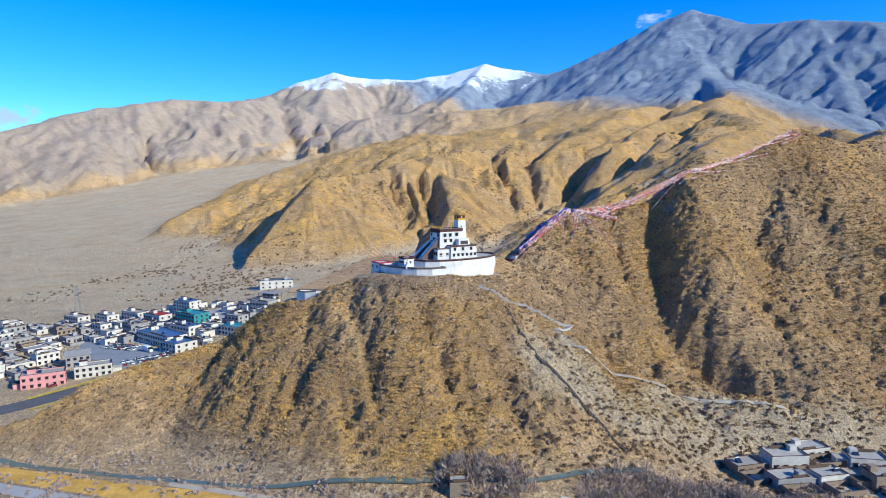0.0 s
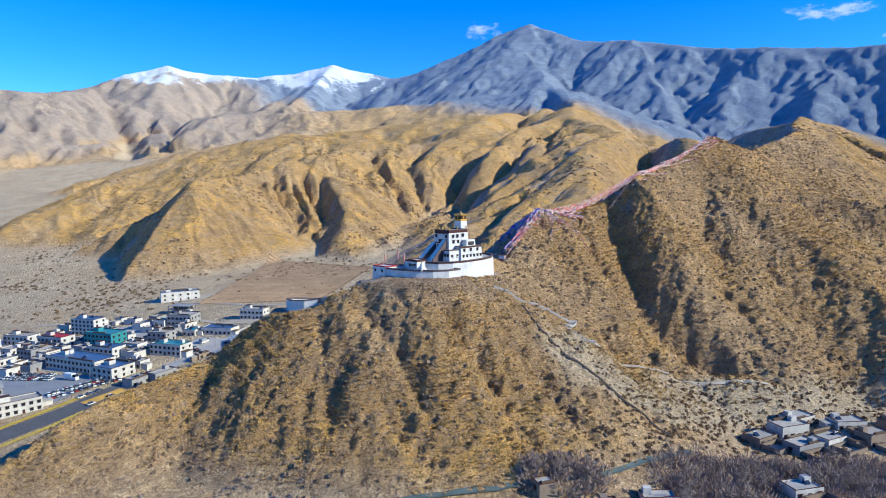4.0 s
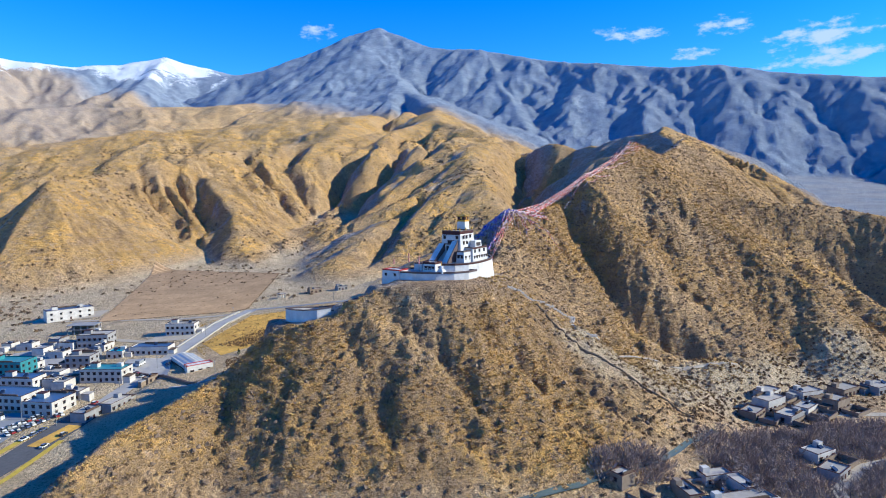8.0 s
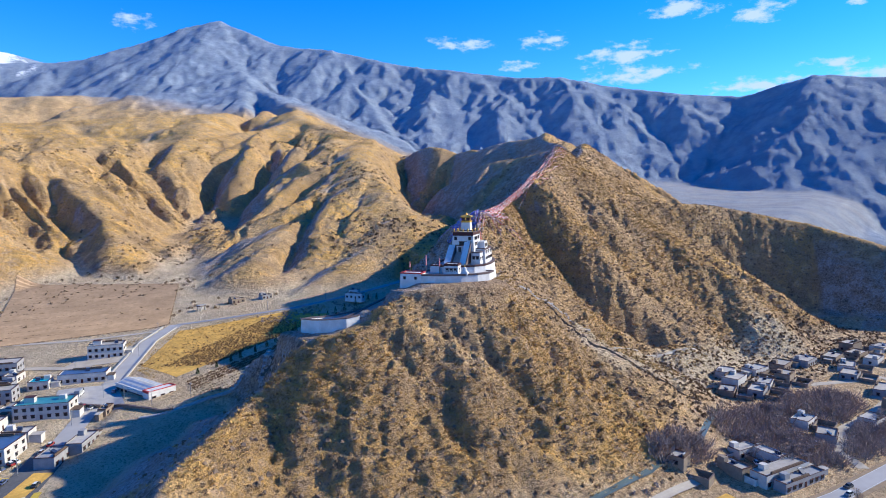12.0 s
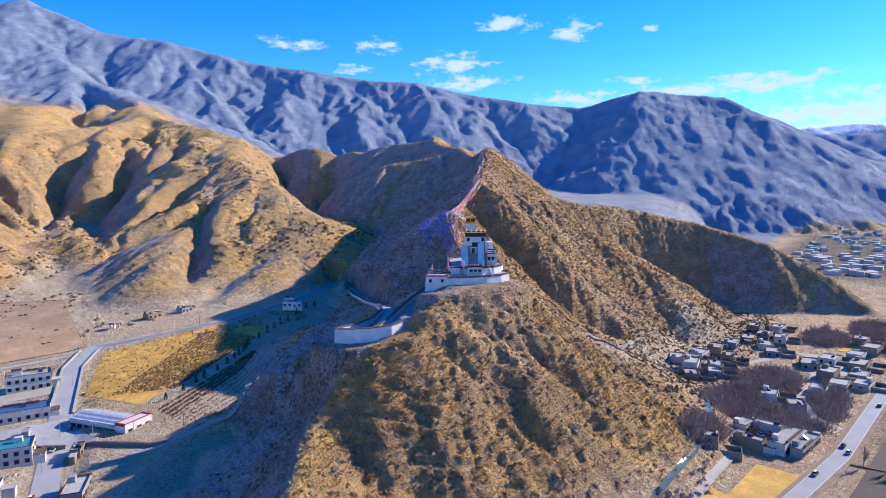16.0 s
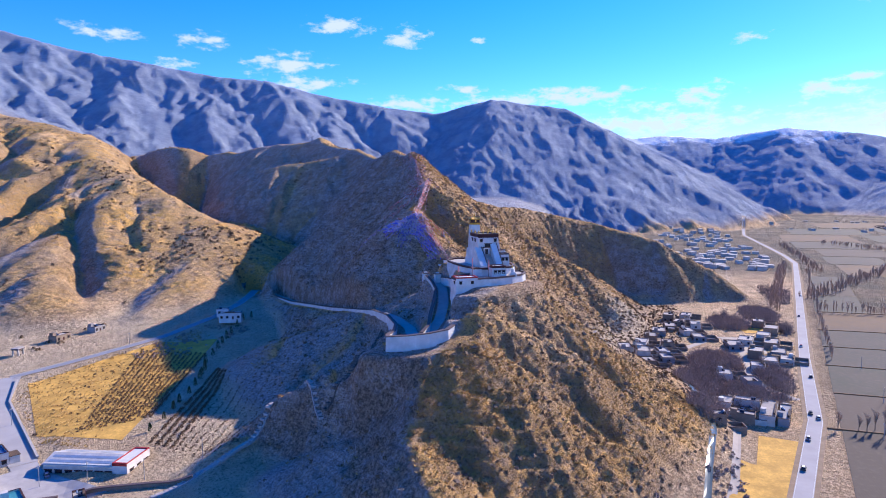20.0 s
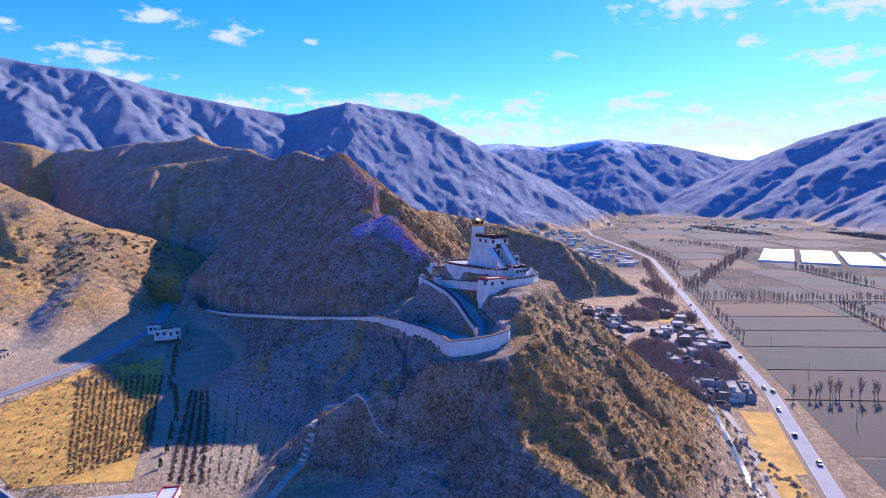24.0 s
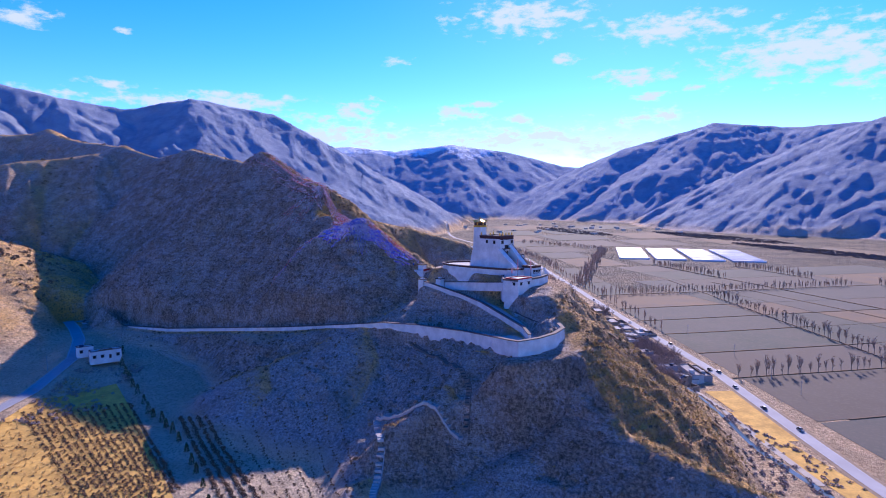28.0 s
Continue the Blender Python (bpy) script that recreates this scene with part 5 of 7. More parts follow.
# parcels of the main valley, with banks between them
XS = [-150, -62, 12, 70, 132, 187, 247, 329, 432, 524, 600]
YS = [-330, -385, -460, -600, -770]
rnd = random.Random(4)
for i, (x0, x1) in enumerate(zip(XS, XS[1:])):
    near_edge = lambda x: -149 - (x + 50) * 0.174 - 16
    patch("field", [(x0 + 1, near_edge(x0)), (x1 - 1, near_edge(x1)), (x1 - 1, YS[0] + 1 if x1 < 335 else near_edge(x1) - 40), (x0 + 1, YS[0] + 1 if x1 < 335 else near_edge(x0) - 40)], (6, 8), FIELD, 0.14, "bare winter field with faint plough lines", "field")
    for y0, y1 in zip(YS, YS[1:]):
        if rnd.random() < 0.9 and not (x0 > 500 and y1 < -500):
            top = y0 if x1 < 335 or y0 < -300 else near_edge(x0) - 42
            patch("field", [(x0 + 1, top), (x1 - 1, top), (x1 - 1, y1 + 2), (x0 + 1, y1 + 2)], (6, 6), FIELD, 0.14, "bare winter field with faint plough lines", "field")
FAR_FIELDS = [(620, -330, 130, 90), (760, -340, 120, 80), (890, -360, 150, 110), (1060, -350, 170, 120), (1010, -500, 190, 130), (1250, -360, 220, 150), (1240, -540, 240, 160), (1500, -420, 260, 180), (620, -450, 80, 70), (1520, -640, 300, 200), (1000, -660, 200, 120), (900, -860, 260, 140), (1250, -780, 280, 180), (620, -860, 220, 130), (330, -860, 240, 120), (60, -860, 240, 150), (1850, -560, 320, 240), (1800, -860, 320, 240)]
for x, y, w, d in FAR_FIELDS:
    patch("field", [(x, y), (x + w, y - w * 0.1), (x + w, y - d - w * 0.1), (x, y - d)], (5, 5), FIELD, 0.3, "distant bare winter field", "field")
for k, (a, b) in enumerate([((12, -170), (12, -440)), ((-62, -180), (-62, -348)), ((70, -186), (70, -330)), ((132, -196), (132, -330)), ((187, -206), (187, -335)), ((247, -216), (247, -345)), ((329, -232), (329, -600)), ((-60, -278), (95, -311)), ((95, -311), (300, -353)), ((300, -353), (432, -378)), ((-150, -460), (600, -460)), ((400, -571), (560, -571)), ((400, -420), (329, -420)), ((130, -420), (329, -420)), ((187, -356), (187, -460))]):
    pts = drape([(*a, 0), (*b, 0)], 8)
    pts = [(x, y, ground_at(x, y) + 0.55) for x, y, _ in pts]
    tagged(part("field_bank", solid_wall(pts, 1.0, 0.9), BUSH_DARK), "dark weedy bank and ditch between fields", "bank", kind="structure")

# ---- houses ----
BUILT = []
DRESS = random.Random(63)
FIREWOOD = plain("stacked_firewood", (0.16, 0.11, 0.075), 0.95, scale=2.5, wear=0.5, bump=0.05)
SOLAR = plain("solar_glass", (0.03, 0.045, 0.09), 0.2, scale=1.0, wear=0.3)


def dress_roof(ob, w, d, h, wall):
    """What stands on a flat roof: firewood along the parapet, a solar heater, a stair hut, an annex at the foot of a wall."""
    if DRESS.random() < 0.75:
        run = w * DRESS.uniform(0.35, 0.8)
        u = DRESS.uniform(-w / 2 + 0.5, w / 2 - 0.5 - run)
        v = -d / 2 + 0.2 if DRESS.random() < 0.5 else d / 2 - 1.1
        part("parapet_cap", blocks((u, v, h + 0.5, u + run, v + 0.9, h + 1.3, 0.12)), FIREWOOD, ob, "dark firewood-topped parapet edge")
    if DRESS.random() < 0.5:
        u, v = DRESS.uniform(-w * 0.3, w * 0.3), DRESS.uniform(-d * 0.2, d * 0.2)
        bm = bmesh.new()
        wedge(bm, u - 1.0, u + 1.0, v + 0.9, v - 0.9, h + 0.1, h + 1.5, h + 0.35)
        heater = part("solar_heater", bm, SOLAR, ob, "dark solar water heater")
        bm = bmesh.new()
        rod(bm, (u - 1.0, v + 1.1, h + 1.6), (u + 1.0, v + 1.1, h + 1.6), 0.28, 0.28, 8)
        part("water_tank", bm, STEEL, heater)
    if w > 9 and DRESS.random() < 0.5:
        u = DRESS.choice((-1, 1)) * w * 0.28
        part("stair_hut", blocks((u - 1.5, d * 0.08, h, u + 1.5, d * 0.08 + 2.6, h + 2.2, 0.1)), wall, ob)
    if DRESS.random() < 0.6:
        side, l = DRESS.choice((-1, 1)), DRESS.uniform(3.0, 5.5)
        u0 = w / 2 if side > 0 else -w / 2 - l
        v0 = DRESS.uniform(-d / 2, 0)
        hh = min(h * 0.8, 2.9)
        annex = part("annex", blocks((u0, v0, -2.5, u0 + l, v0 + d * 0.5, hh, 0.08)), wall, ob, "low annex at the end of the house")
        part("annex_roof", blocks((u0 - 0.2, v0 - 0.2, hh, u0 + l + 0.2, v0 + d * 0.5 + 0.2, hh + 0.25)), FIREWOOD if DRESS.random() < 0.4 else ROOF_EARTH, annex)


def house(x, y, turn, w, d, h, wall, roof, label, floors=1, name="house", trim=DARK_TRIM, step=3.2, back=False, z=None, sheet=0.0):
    """A flat-roofed block: walls, earth roof, parapet with a dark coping, windows floor by floor, a door. sheet: rise of a ridged sheet roof over it."""
    ob = tagged(new(name), label, "house")
    BUILT.append((x, y, max(w, d)))
    low = -2.5
    part("wall_shell", blocks((-w / 2, -d / 2, low, w / 2, d / 2, h, 0.12)), wall, ob)
    ring = [(-w / 2 + 0.1, -d / 2 + 0.1), (w / 2 - 0.1, -d / 2 + 0.1), (w / 2 - 0.1, d / 2 - 0.1), (-w / 2 + 0.1, d / 2 - 0.1)]
    if sheet:
        bm = bmesh.new()
        o = 0.5
        vs = [bm.verts.new(c) for c in ((-w / 2 - o, -d / 2 - o, h), (w / 2 + o, -d / 2 - o, h), (w / 2 + o, d / 2 + o, h), (-w / 2 - o, d / 2 + o, h), (-w / 2 - o, 0, h + sheet), (w / 2 + o, 0, h + sheet))]
        for f in ((0, 1, 5, 4), (2, 3, 4, 5), (1, 2, 5), (3, 0, 4), (3, 2, 1, 0)):
            bm.faces.new([vs[k] for k in f])
        part("roof", bm, roof, ob)
        part("ridge", blocks((-w / 2 - o, -0.15, h + sheet, w / 2 + o, 0.15, h + sheet + 0.12)), COPING, ob)
    else:
        part("roof", blocks((-w / 2 + 0.3, -d / 2 + 0.3, h, w / 2 - 0.3, d / 2 - 0.3, h + 0.12)), roof, ob)
        part("parapet", rim(ring, h, h + 0.55, 0.35, 0.0), wall, ob)
        part("coping", rim(ring, h + 0.55, h + 0.72, 0.42, 0.1), trim, ob)
    n = max(1, int(w // step))
    for f in range(floors):
        zf = 0.9 + f * (h / floors)
        for k in range(n):
            if f == 0 and k == n // 2:
                continue
            window(ob, pose2((k + 0.5) * w / n - w / 2, -d / 2 + 0.02, zf), 1.2, 1.25)
        m = max(1, int(d // 4.5))
        for k in range(m):
            window(ob, pose2(w / 2 - 0.02, (k + 0.5) * d / m - d / 2, zf, 90), 1.0, 1.15)
    if not sheet and floors > 1 and w > 13:
        part("roof_room", blocks((-w * 0.36, -d * 0.1, h, -w * 0.36 + 4.2, -d * 0.1 + 3.4, h + 2.6)), wall, ob)
        part("roof_slab", blocks((-w * 0.36 - 0.2, -d * 0.1 - 0.2, h + 2.6, -w * 0.36 + 4.4, -d * 0.1 + 3.6, h + 2.8)), trim, ob)
    if not sheet and name == "house":
        dress_roof(ob, w, d, h, wall)
    k = n // 2
    part("door", blocks(((k + 0.5) * w / n - w / 2 - 0.6, -d / 2 - 0.05, 0, (k + 0.5) * w / n - w / 2 + 0.6, -d / 2 + 0.1, 2.1)), DARK_TRIM, ob)
    ob.matrix_world = pose2(x, y, ground_at(x, y) if z is None else z, turn)
    return ob


def yard_wall(x, y, turn, w, d, h, mat, label):
    """A courtyard's wall ring in front of a house."""
    ob = tagged(new("yard_wall"), label, "wall", kind="structure")
    ring = [(-w / 2, -d / 2), (w / 2, -d / 2), (w / 2, d / 2), (-w / 2, d / 2)]
    part("wall_body", rim(ring, -1.5, h, 0.4), mat, ob)
    part("coping", rim(ring, h, h + 0.15, 0.5, 0.08), COPING, ob)
    ob.matrix_world = pose2(x, y, ground_at(x, y), turn)


rnd = random.Random(11)
# the named blocks of the town (x, y, turn, width, depth, height, floors)
house(-232, 92, -34, 44, 15, 7.0, PLASTER, BLUE_ROOF, "long two-storey market hall with blue sheet roof by the plaza", 2)
house(-205, 66, -34, 16, 16, 6.2, PLASTER, BLUE_ROOF, "square hall wing with a blue sheet roof", 2)
house(-234, 143, -28, 24, 14, 10, TEAL_ROOF, TEAL_ROOF, "three-storey teal building with a sheet roof", 3)
house(-260, 188, -28, 22, 12, 12, PLASTER, BLUE_ROOF, "tall white four-storey building", 4)
house(-272, 160, -28, 22, 12, 7, PLASTER, RED_PAINT, "white house with a dull red roof", 2)
house(-302, 178, -25, 22, 11, 6.5, PLASTER, ROOF_EARTH, "white two-storey house with a flat roof", 2)
house(-324, 172, -25, 18, 11, 6.5, PLASTER, ROOF_EARTH, "white two-storey house with a flat roof", 2)
house(-348, 168, -25, 20, 11, 6, PLASTER, ROOF_EARTH, "white two-storey house with a flat roof", 2)
house(-224, 113, -30, 22, 11, 7, PLASTER, BLUE_ROOF, "white windowed block with a blue roof", 2)
house(-197, 142, -24, 15, 11, 6.5, GREY_WALL, ROOF_EARTH, "grey-violet two-storey house by the ditch", 2)
house(-182, 104, -28, 24, 12, 6.5, PLASTER, TEAL_ROOF, "white hall with a grey-teal roof", 2)
house(-192, 190, -20, 20, 14, 8, GREY_WALL, ROOF_EARTH, "unfinished grey concrete house", 2)
house(-254, 2, 32, 22, 11, 7.5, PINK_WALL, ROOF_EARTH, "pink two-storey street house", 2)
house(-236, 20, 34, 20, 10, 6.5, PLASTER, ROOF_EARTH, "white shop row along the avenue", 2)
house(-262, 44, 34, 14, 13, 7, GREY_WALL, GREY_WALL, "dark hall with a ridged roof", 2, sheet=2.6)
house(-158, 146, -24, 24, 11, 4.5, PLASTER, BLUE_ROOF, "low white workshop with a blue sheet roof", 1)
house(-178, 150, -24, 10, 9, 4.0, PLASTER, CYAN_TARP, "low shed with a bright cyan roof", 1)
house(-138, 186, -22, 20, 11, 7.5, PLASTER, ROOF_EARTH, "white two-storey house with a flat roof", 2)
house(-219, 302, 17, 34, 13, 8.0, PLASTER, BLUE_ROOF, "long white depot with a dark blue flat roof", 2, step=6.5)
house(-176, 55, 54, 15, 7, 3.6, GREY_WALL, ROOF_EARTH, "low row of dark shops beside the street")
house(-188, 48, 54, 12, 8, 4.0, GREY_WALL, GREY_WALL, "low dark shop beside the street")
house(-196, 80, -30, 12, 8, 4, PLASTER, ROOF_EARTH, "small white courtyard house")
house(-210, 124, -30, 14, 9, 4.5, PLASTER, ROOF_EARTH, "small white courtyard house")
house(-160, 88, 54, 9, 4, 3.0, MUD, ROOF_EARTH, "low mud-brick shed along the ditch")
# the crowded old quarter
styles = [(PLASTER, ROOF_EARTH, "white flat-roofed town house"), (GREY_WALL, ROOF_EARTH, "grey flat-roofed town house"), (PLASTER, GREY_WALL, "white town house with a dark roof"), (MUD, ROOF_EARTH, "mud-brick town house with a flat roof")]
for row in range(10):
    for col in range(10):
        x = -266 - col * 16 + row * 3.4 + rnd.uniform(-3.5, 3.5)
        y = 22 + row * 15.5 - col * 2.6 + rnd.uniform(-3, 3)
        if x > -262 + 0 * y or (x > -308 and 54 < y < 116) or y > 158 or math.hypot(x + 262, y - 44) < 17 or math.hypot(x + 254, y - 2) < 18 or rnd.random() < 0.08:
            continue
        wall, roof, label = rnd.choice(styles)
        floors = rnd.choice((1, 1, 2))
        w, d = rnd.uniform(11, 16), rnd.uniform(8, 11)
        tagged(house(x, y, rnd.choice((-30, -28, 60, 62)), w, d, 3.2 * floors + rnd.uniform(0, 0.6), wall, roof, label, floors), group="town houses")
        if rnd.random() < 0.45:
            yard_wall(x + 6, y - 7, -29, 13, 10, 1.9, wall, "low courtyard wall beside a town house")

# small houses filling the lanes between the larger blocks
tries = 0
filled = 0
while filled < 34 and tries < 4000:
    tries += 1
    x, y = rnd.uniform(-300, -182), rnd.uniform(84, 222)
    d_road, _, _ = near_line(np.array([x]), np.array([y]), [(p[0], p[1]) for p in TOWN_ROAD])
    if y < 60 - 0.45 * (x + 200) or y > 215 - 0.2 * (x + 200) or d_road[0] < 20 or any(math.hypot(x - a, y - b) < 5.0 + 0.42 * c for a, b, c in BUILT):
        continue
    wall, roof, label = rnd.choice(styles[:3])
    tagged(house(x, y, rnd.choice((-30, 60)), rnd.uniform(8, 11), rnd.uniform(6.5, 8.5), rnd.uniform(3.2, 4.4), wall, roof, label, 1, step=5.0), group="town houses")
    filled += 1
# unfinished concrete frame at the edge of town
frame_house = tagged(new("unfinished_building"), "unfinished dark concrete frame building with open floors", "building")
for f in range(2):
    part("slab", blocks((-10, -6, 3.2 + f * 3.2, 10, 6, 3.5 + f * 3.2)), GREY_WALL, frame_house)
    for u in (-9.4, -4.7, 0, 4.7, 9.4):
        for v in (-5.4, 5.4):
            part("column", blocks((u - 0.25, v - 0.25, -1 + f * 4.5, u + 0.25, v + 0.25, 3.2 + f * 3.2)), GREY_WALL, frame_house)
part("infill_wall", blocks((-9.2, 1.0, -1, 9.2, 1.3, 6.4)), MUD, frame_house)
frame_house.matrix_world = pose2(-203, 236, ground_at(-203, 236), -20)

# the great hall: white, with roof lights in strips and a red-banded end
def great_hall():
    ob = tagged(new("great_hall"), "long white hall with glazed roof strips and a red-banded gable block", "hall")
    w, d, h = 28, 13, 6.0
    part("wall_shell", blocks((-w / 2, -d / 2, -2, w / 2, d / 2, h)), PLASTER, ob)
    bm = bmesh.new()
    vs = [bm.verts.new(c) for c in ((-w / 2 - 0.4, -d / 2 - 0.6, h - 0.4), (w / 2, -d / 2 - 0.6, h - 0.4), (w / 2, d / 2 + 0.6, h - 0.4), (-w / 2 - 0.4, d / 2 + 0.6, h - 0.4), (-w / 2 - 0.4, 0, h + 1.7), (w / 2, 0, h + 1.7))]
    for f in ((0, 1, 5, 4), (2, 3, 4, 5), (1, 2, 5), (3, 0, 4), (3, 2, 1, 0)):
        bm.faces.new([vs[k] for k in f])
    part("roof", bm, PLASTER, ob)
    for s in (-1, 1):
        for a, b in ((0.22, 0.40), (0.58, 0.76)):
            bm = bmesh.new()
            for y0, y1 in ((a, b),):
                p = [(-w / 2 + 1, s * 7.1 * y0), (w / 2 - 1, s * 7.1 * y0), (w / 2 - 1, s * 7.1 * y1), (-w / 2 + 1, s * 7.1 * y1)]
                q = [bm.verts.new((u, v, h + 1.76 - 2.1 * abs(v) / 7.1)) for u, v in p]
                bm.faces.new(q if s > 0 else q[::-1])
            part("roof_light", bm, SKYLIGHT, ob, "blue glazed roof strip")
    part("end_block", blocks((w / 2 - 0.2, -d / 2 - 0.8, -2, w / 2 + 5.6, d / 2 + 0.8, 7.0)), WHITE, ob)
    ring = [(w / 2 - 0.1, -d / 2 - 0.7), (w / 2 + 5.5, -d / 2 - 0.7), (w / 2 + 5.5, d / 2 + 0.7), (w / 2 - 0.1, d / 2 + 0.7)]
    part("red_band", rim(ring, 6.2, 7.4, 0.6, 0.2), RED_PAINT, ob, "red painted parapet")
    for v in (-4.6, 0, 4.6):
        window(ob, pose2(w / 2 + 5.62, v, 2.4, 90), 1.7, 1.9)
    for k in range(7):
        window(ob, pose2(-w / 2 + 2 + k * 4, -d / 2 - 0.02, 1.6), 2.4, 2.0)
    ob.matrix_world = pose2(-138.5, 108, 4.6, -76)


great_hall()


def street_gate():
    ob = tagged(new("gate_pavilion"), "small stone gate pavilion beside the road", "gate")
    for u in (-2.2, 2.2):
        for v in (-1.6, 1.6):
            part("post", blocks((u - 0.35, v - 0.35, 0, u + 0.35, v + 0.35, 3.6)), PLASTER, ob)
    part("lintel", blocks((-2.9, -2.2, 3.6, 2.9, 2.2, 4.2)), DARK_TRIM, ob)
    part("roof", blocks((-3.3, -2.6, 4.2, 3.3, 2.6, 4.6, 0.5)), ROOF_EARTH, ob)
    ob.matrix_world = pose2(-53, 263, ground_at(-53, 263), 20)


street_gate()
house(44, 187, -62, 15, 6, 3.8, WHITE, GREY_WALL, "low white guard house with dark windows beside the road", z=25.0)
house(52, 200, -62, 8, 5, 3.4, WHITE, GREY_WALL, "low white guard house with dark windows beside the road", z=26.0)
house(-22, 268, 10, 12, 6, 3.2, MUD, ROOF_EARTH, "low stone shelter beside the stream bed")
house(2, 264, 10, 10, 6, 3.0, GREY_WALL, ROOF_EARTH, "low stone shelter beside the stream bed")
house(150, 259, 28, 13, 6, 4.2, GREY_WALL, GREY_WALL, "dark flat-roofed gate lodge at the head of the road", z=28.5)
# bridge parapets and the ditch walls
for s in (-5.0, 5.0):
    pts = drape([(-146, 134, 0), (-111, 198, 0), (-90, 222, 0)], 4)
    pts = [(p[0] + across(pts, k)[0] * s, p[1] + across(pts, k)[1] * s, ground_at(p[0], p[1]) + 1.1) for k, p in enumerate(pts)]
    wall_run(pts, 0.35, 1.2, "low pale parapet along the bridge street", name="bridge_parapet", coping=PAVING, body=PAVING)
for a, b in (((-172, 112), (-160, 98)), ((-156, 92), (-138, 60))):
    pts = [(x, y, ground_at(x, y) + 1.6) for x, y, *_ in drape([(*a, 0), (*b, 0)], 4)]
    wall_run(pts, 0.8, 2.4, "dark stone channel wall beside the street", body=MUD, name="channel_wall")

# ---- the village by the valley road ----
VILLAGE = [(133, -74, 12, 14, 9), (118, -86, 8, 15, 9), (101, -90, 20, 12, 8), (112, -101, 10, 13, 8), (150, -84, -4, 14, 9), (172, -90, 6, 15, 9), (192, -96, 0, 16, 10), (216, -104, 4, 16, 9), (200, -117, 10, 15, 9), (182, -124, 8, 14, 9), (236, -112, 0, 15, 9), (252, -104, -6, 14, 9), (226, -124, 4, 14, 8), (128, -98, 14, 12, 8), (146, -102, 6, 12, 8),
           (163, -146, 10, 17, 10), (182, -156, -8, 16, 10), (140, -157, -8, 15, 9), (124, -163, -8, 14, 9), (176, -172, -10, 18, 10), (150, -172, -10, 16, 9), (220, -178, -10, 17, 10), (200, -170, -10, 14, 9), (130, -174, -10, 14, 8), (84, -133, 6, 12, 8), (74, -146, 14, 11, 8), (-9, -122, 10, 7, 6), (30, -129, -12, 12, 6), (108, -154, -8, 12, 8), (266, -118, -6, 14, 9), (244, -172, -10, 13, 9)]
for x, y, turn, w, d in VILLAGE:
    wall, roof, label = rnd.choice(((PLASTER, ROOF_EARTH, "pale flat-roofed village house with an earth roof"), (MUD, ROOF_EARTH, "mud-brick village house with an earth roof"), (GREY_WALL, ROOF_EARTH, "grey village house with a pale flat roof"), (PLASTER, PAVING, "whitewashed village house with a pale roof")))
    tagged(house(x, y, turn + 90 * rnd.choice((0, 1, 2, 3)) * 0 + rnd.uniform(-4, 4) + 180 * rnd.choice((0, 0, 1)), w, d, rnd.choice((3.0, 3.2, 3.6, 5.2)), wall, roof, label, 1), group="village houses")
    if rnd.random() < 0.6:
        yard_wall(x + 2, y - d / 2 - 4.5, turn, w * 0.95, 8, 2.0, MUD, "mud-brick courtyard wall of a village house")
# walled compound beside the road
house(20, -147, -12, 26, 7, 4.4, PLASTER, ROOF_EARTH, "long pale compound wing with a flat roof")
house(10, -134, 78, 12, 6, 4.2, MUD, ROOF_EARTH, "mud-brick compound wing with a flat roof")
house(32, -139, 78, 12, 6, 4.2, PLASTER, ROOF_EARTH, "pale compound wing with a flat roof")
yard_wall(21, -137, -12, 26, 20, 2.6, PLASTER, "pale compound wall with dark coping")
house(20, -154, -12, 24, 5, 3.2, GREY_WALL, GREY_WALL, "dark lean-to along the compound wall")

# far town down the valley: small blocks
far = tagged(new("far_house"), "small pale house in the distant valley town", "house", "distant town houses")
part("wall_shell", blocks((-7, -5, -2, 7, 5, 5)), PLASTER, far)
part("roof", blocks((-6.6, -4.6, 5, 6.6, 4.6, 5.3)), ROOF_EARTH, far)
far.matrix_world = pose2(700, -150, ground_at(700, -150), 10)
for k in range(190):
    if k < 160:
        x, y = 650 + 900 * rnd.random() ** 1.4, 0
        y = -62 - (x - 640) * 0.06 + rnd.uniform(-190, 10)
        if -292 - (x > 900) * 8 < y < -262 + 0 * x:
            continue
    else:
        x, y = rnd.uniform(1500, 2400), rnd.uniform(-1100, -420)
    copy_thing(far, pose2(x, y, ground_at(x, y), rnd.uniform(-12, 20)) @ Matrix.Diagonal((rnd.uniform(0.8, 1.5), rnd.uniform(0.8, 1.3), rnd.uniform(0.7, 1.2), 1)))


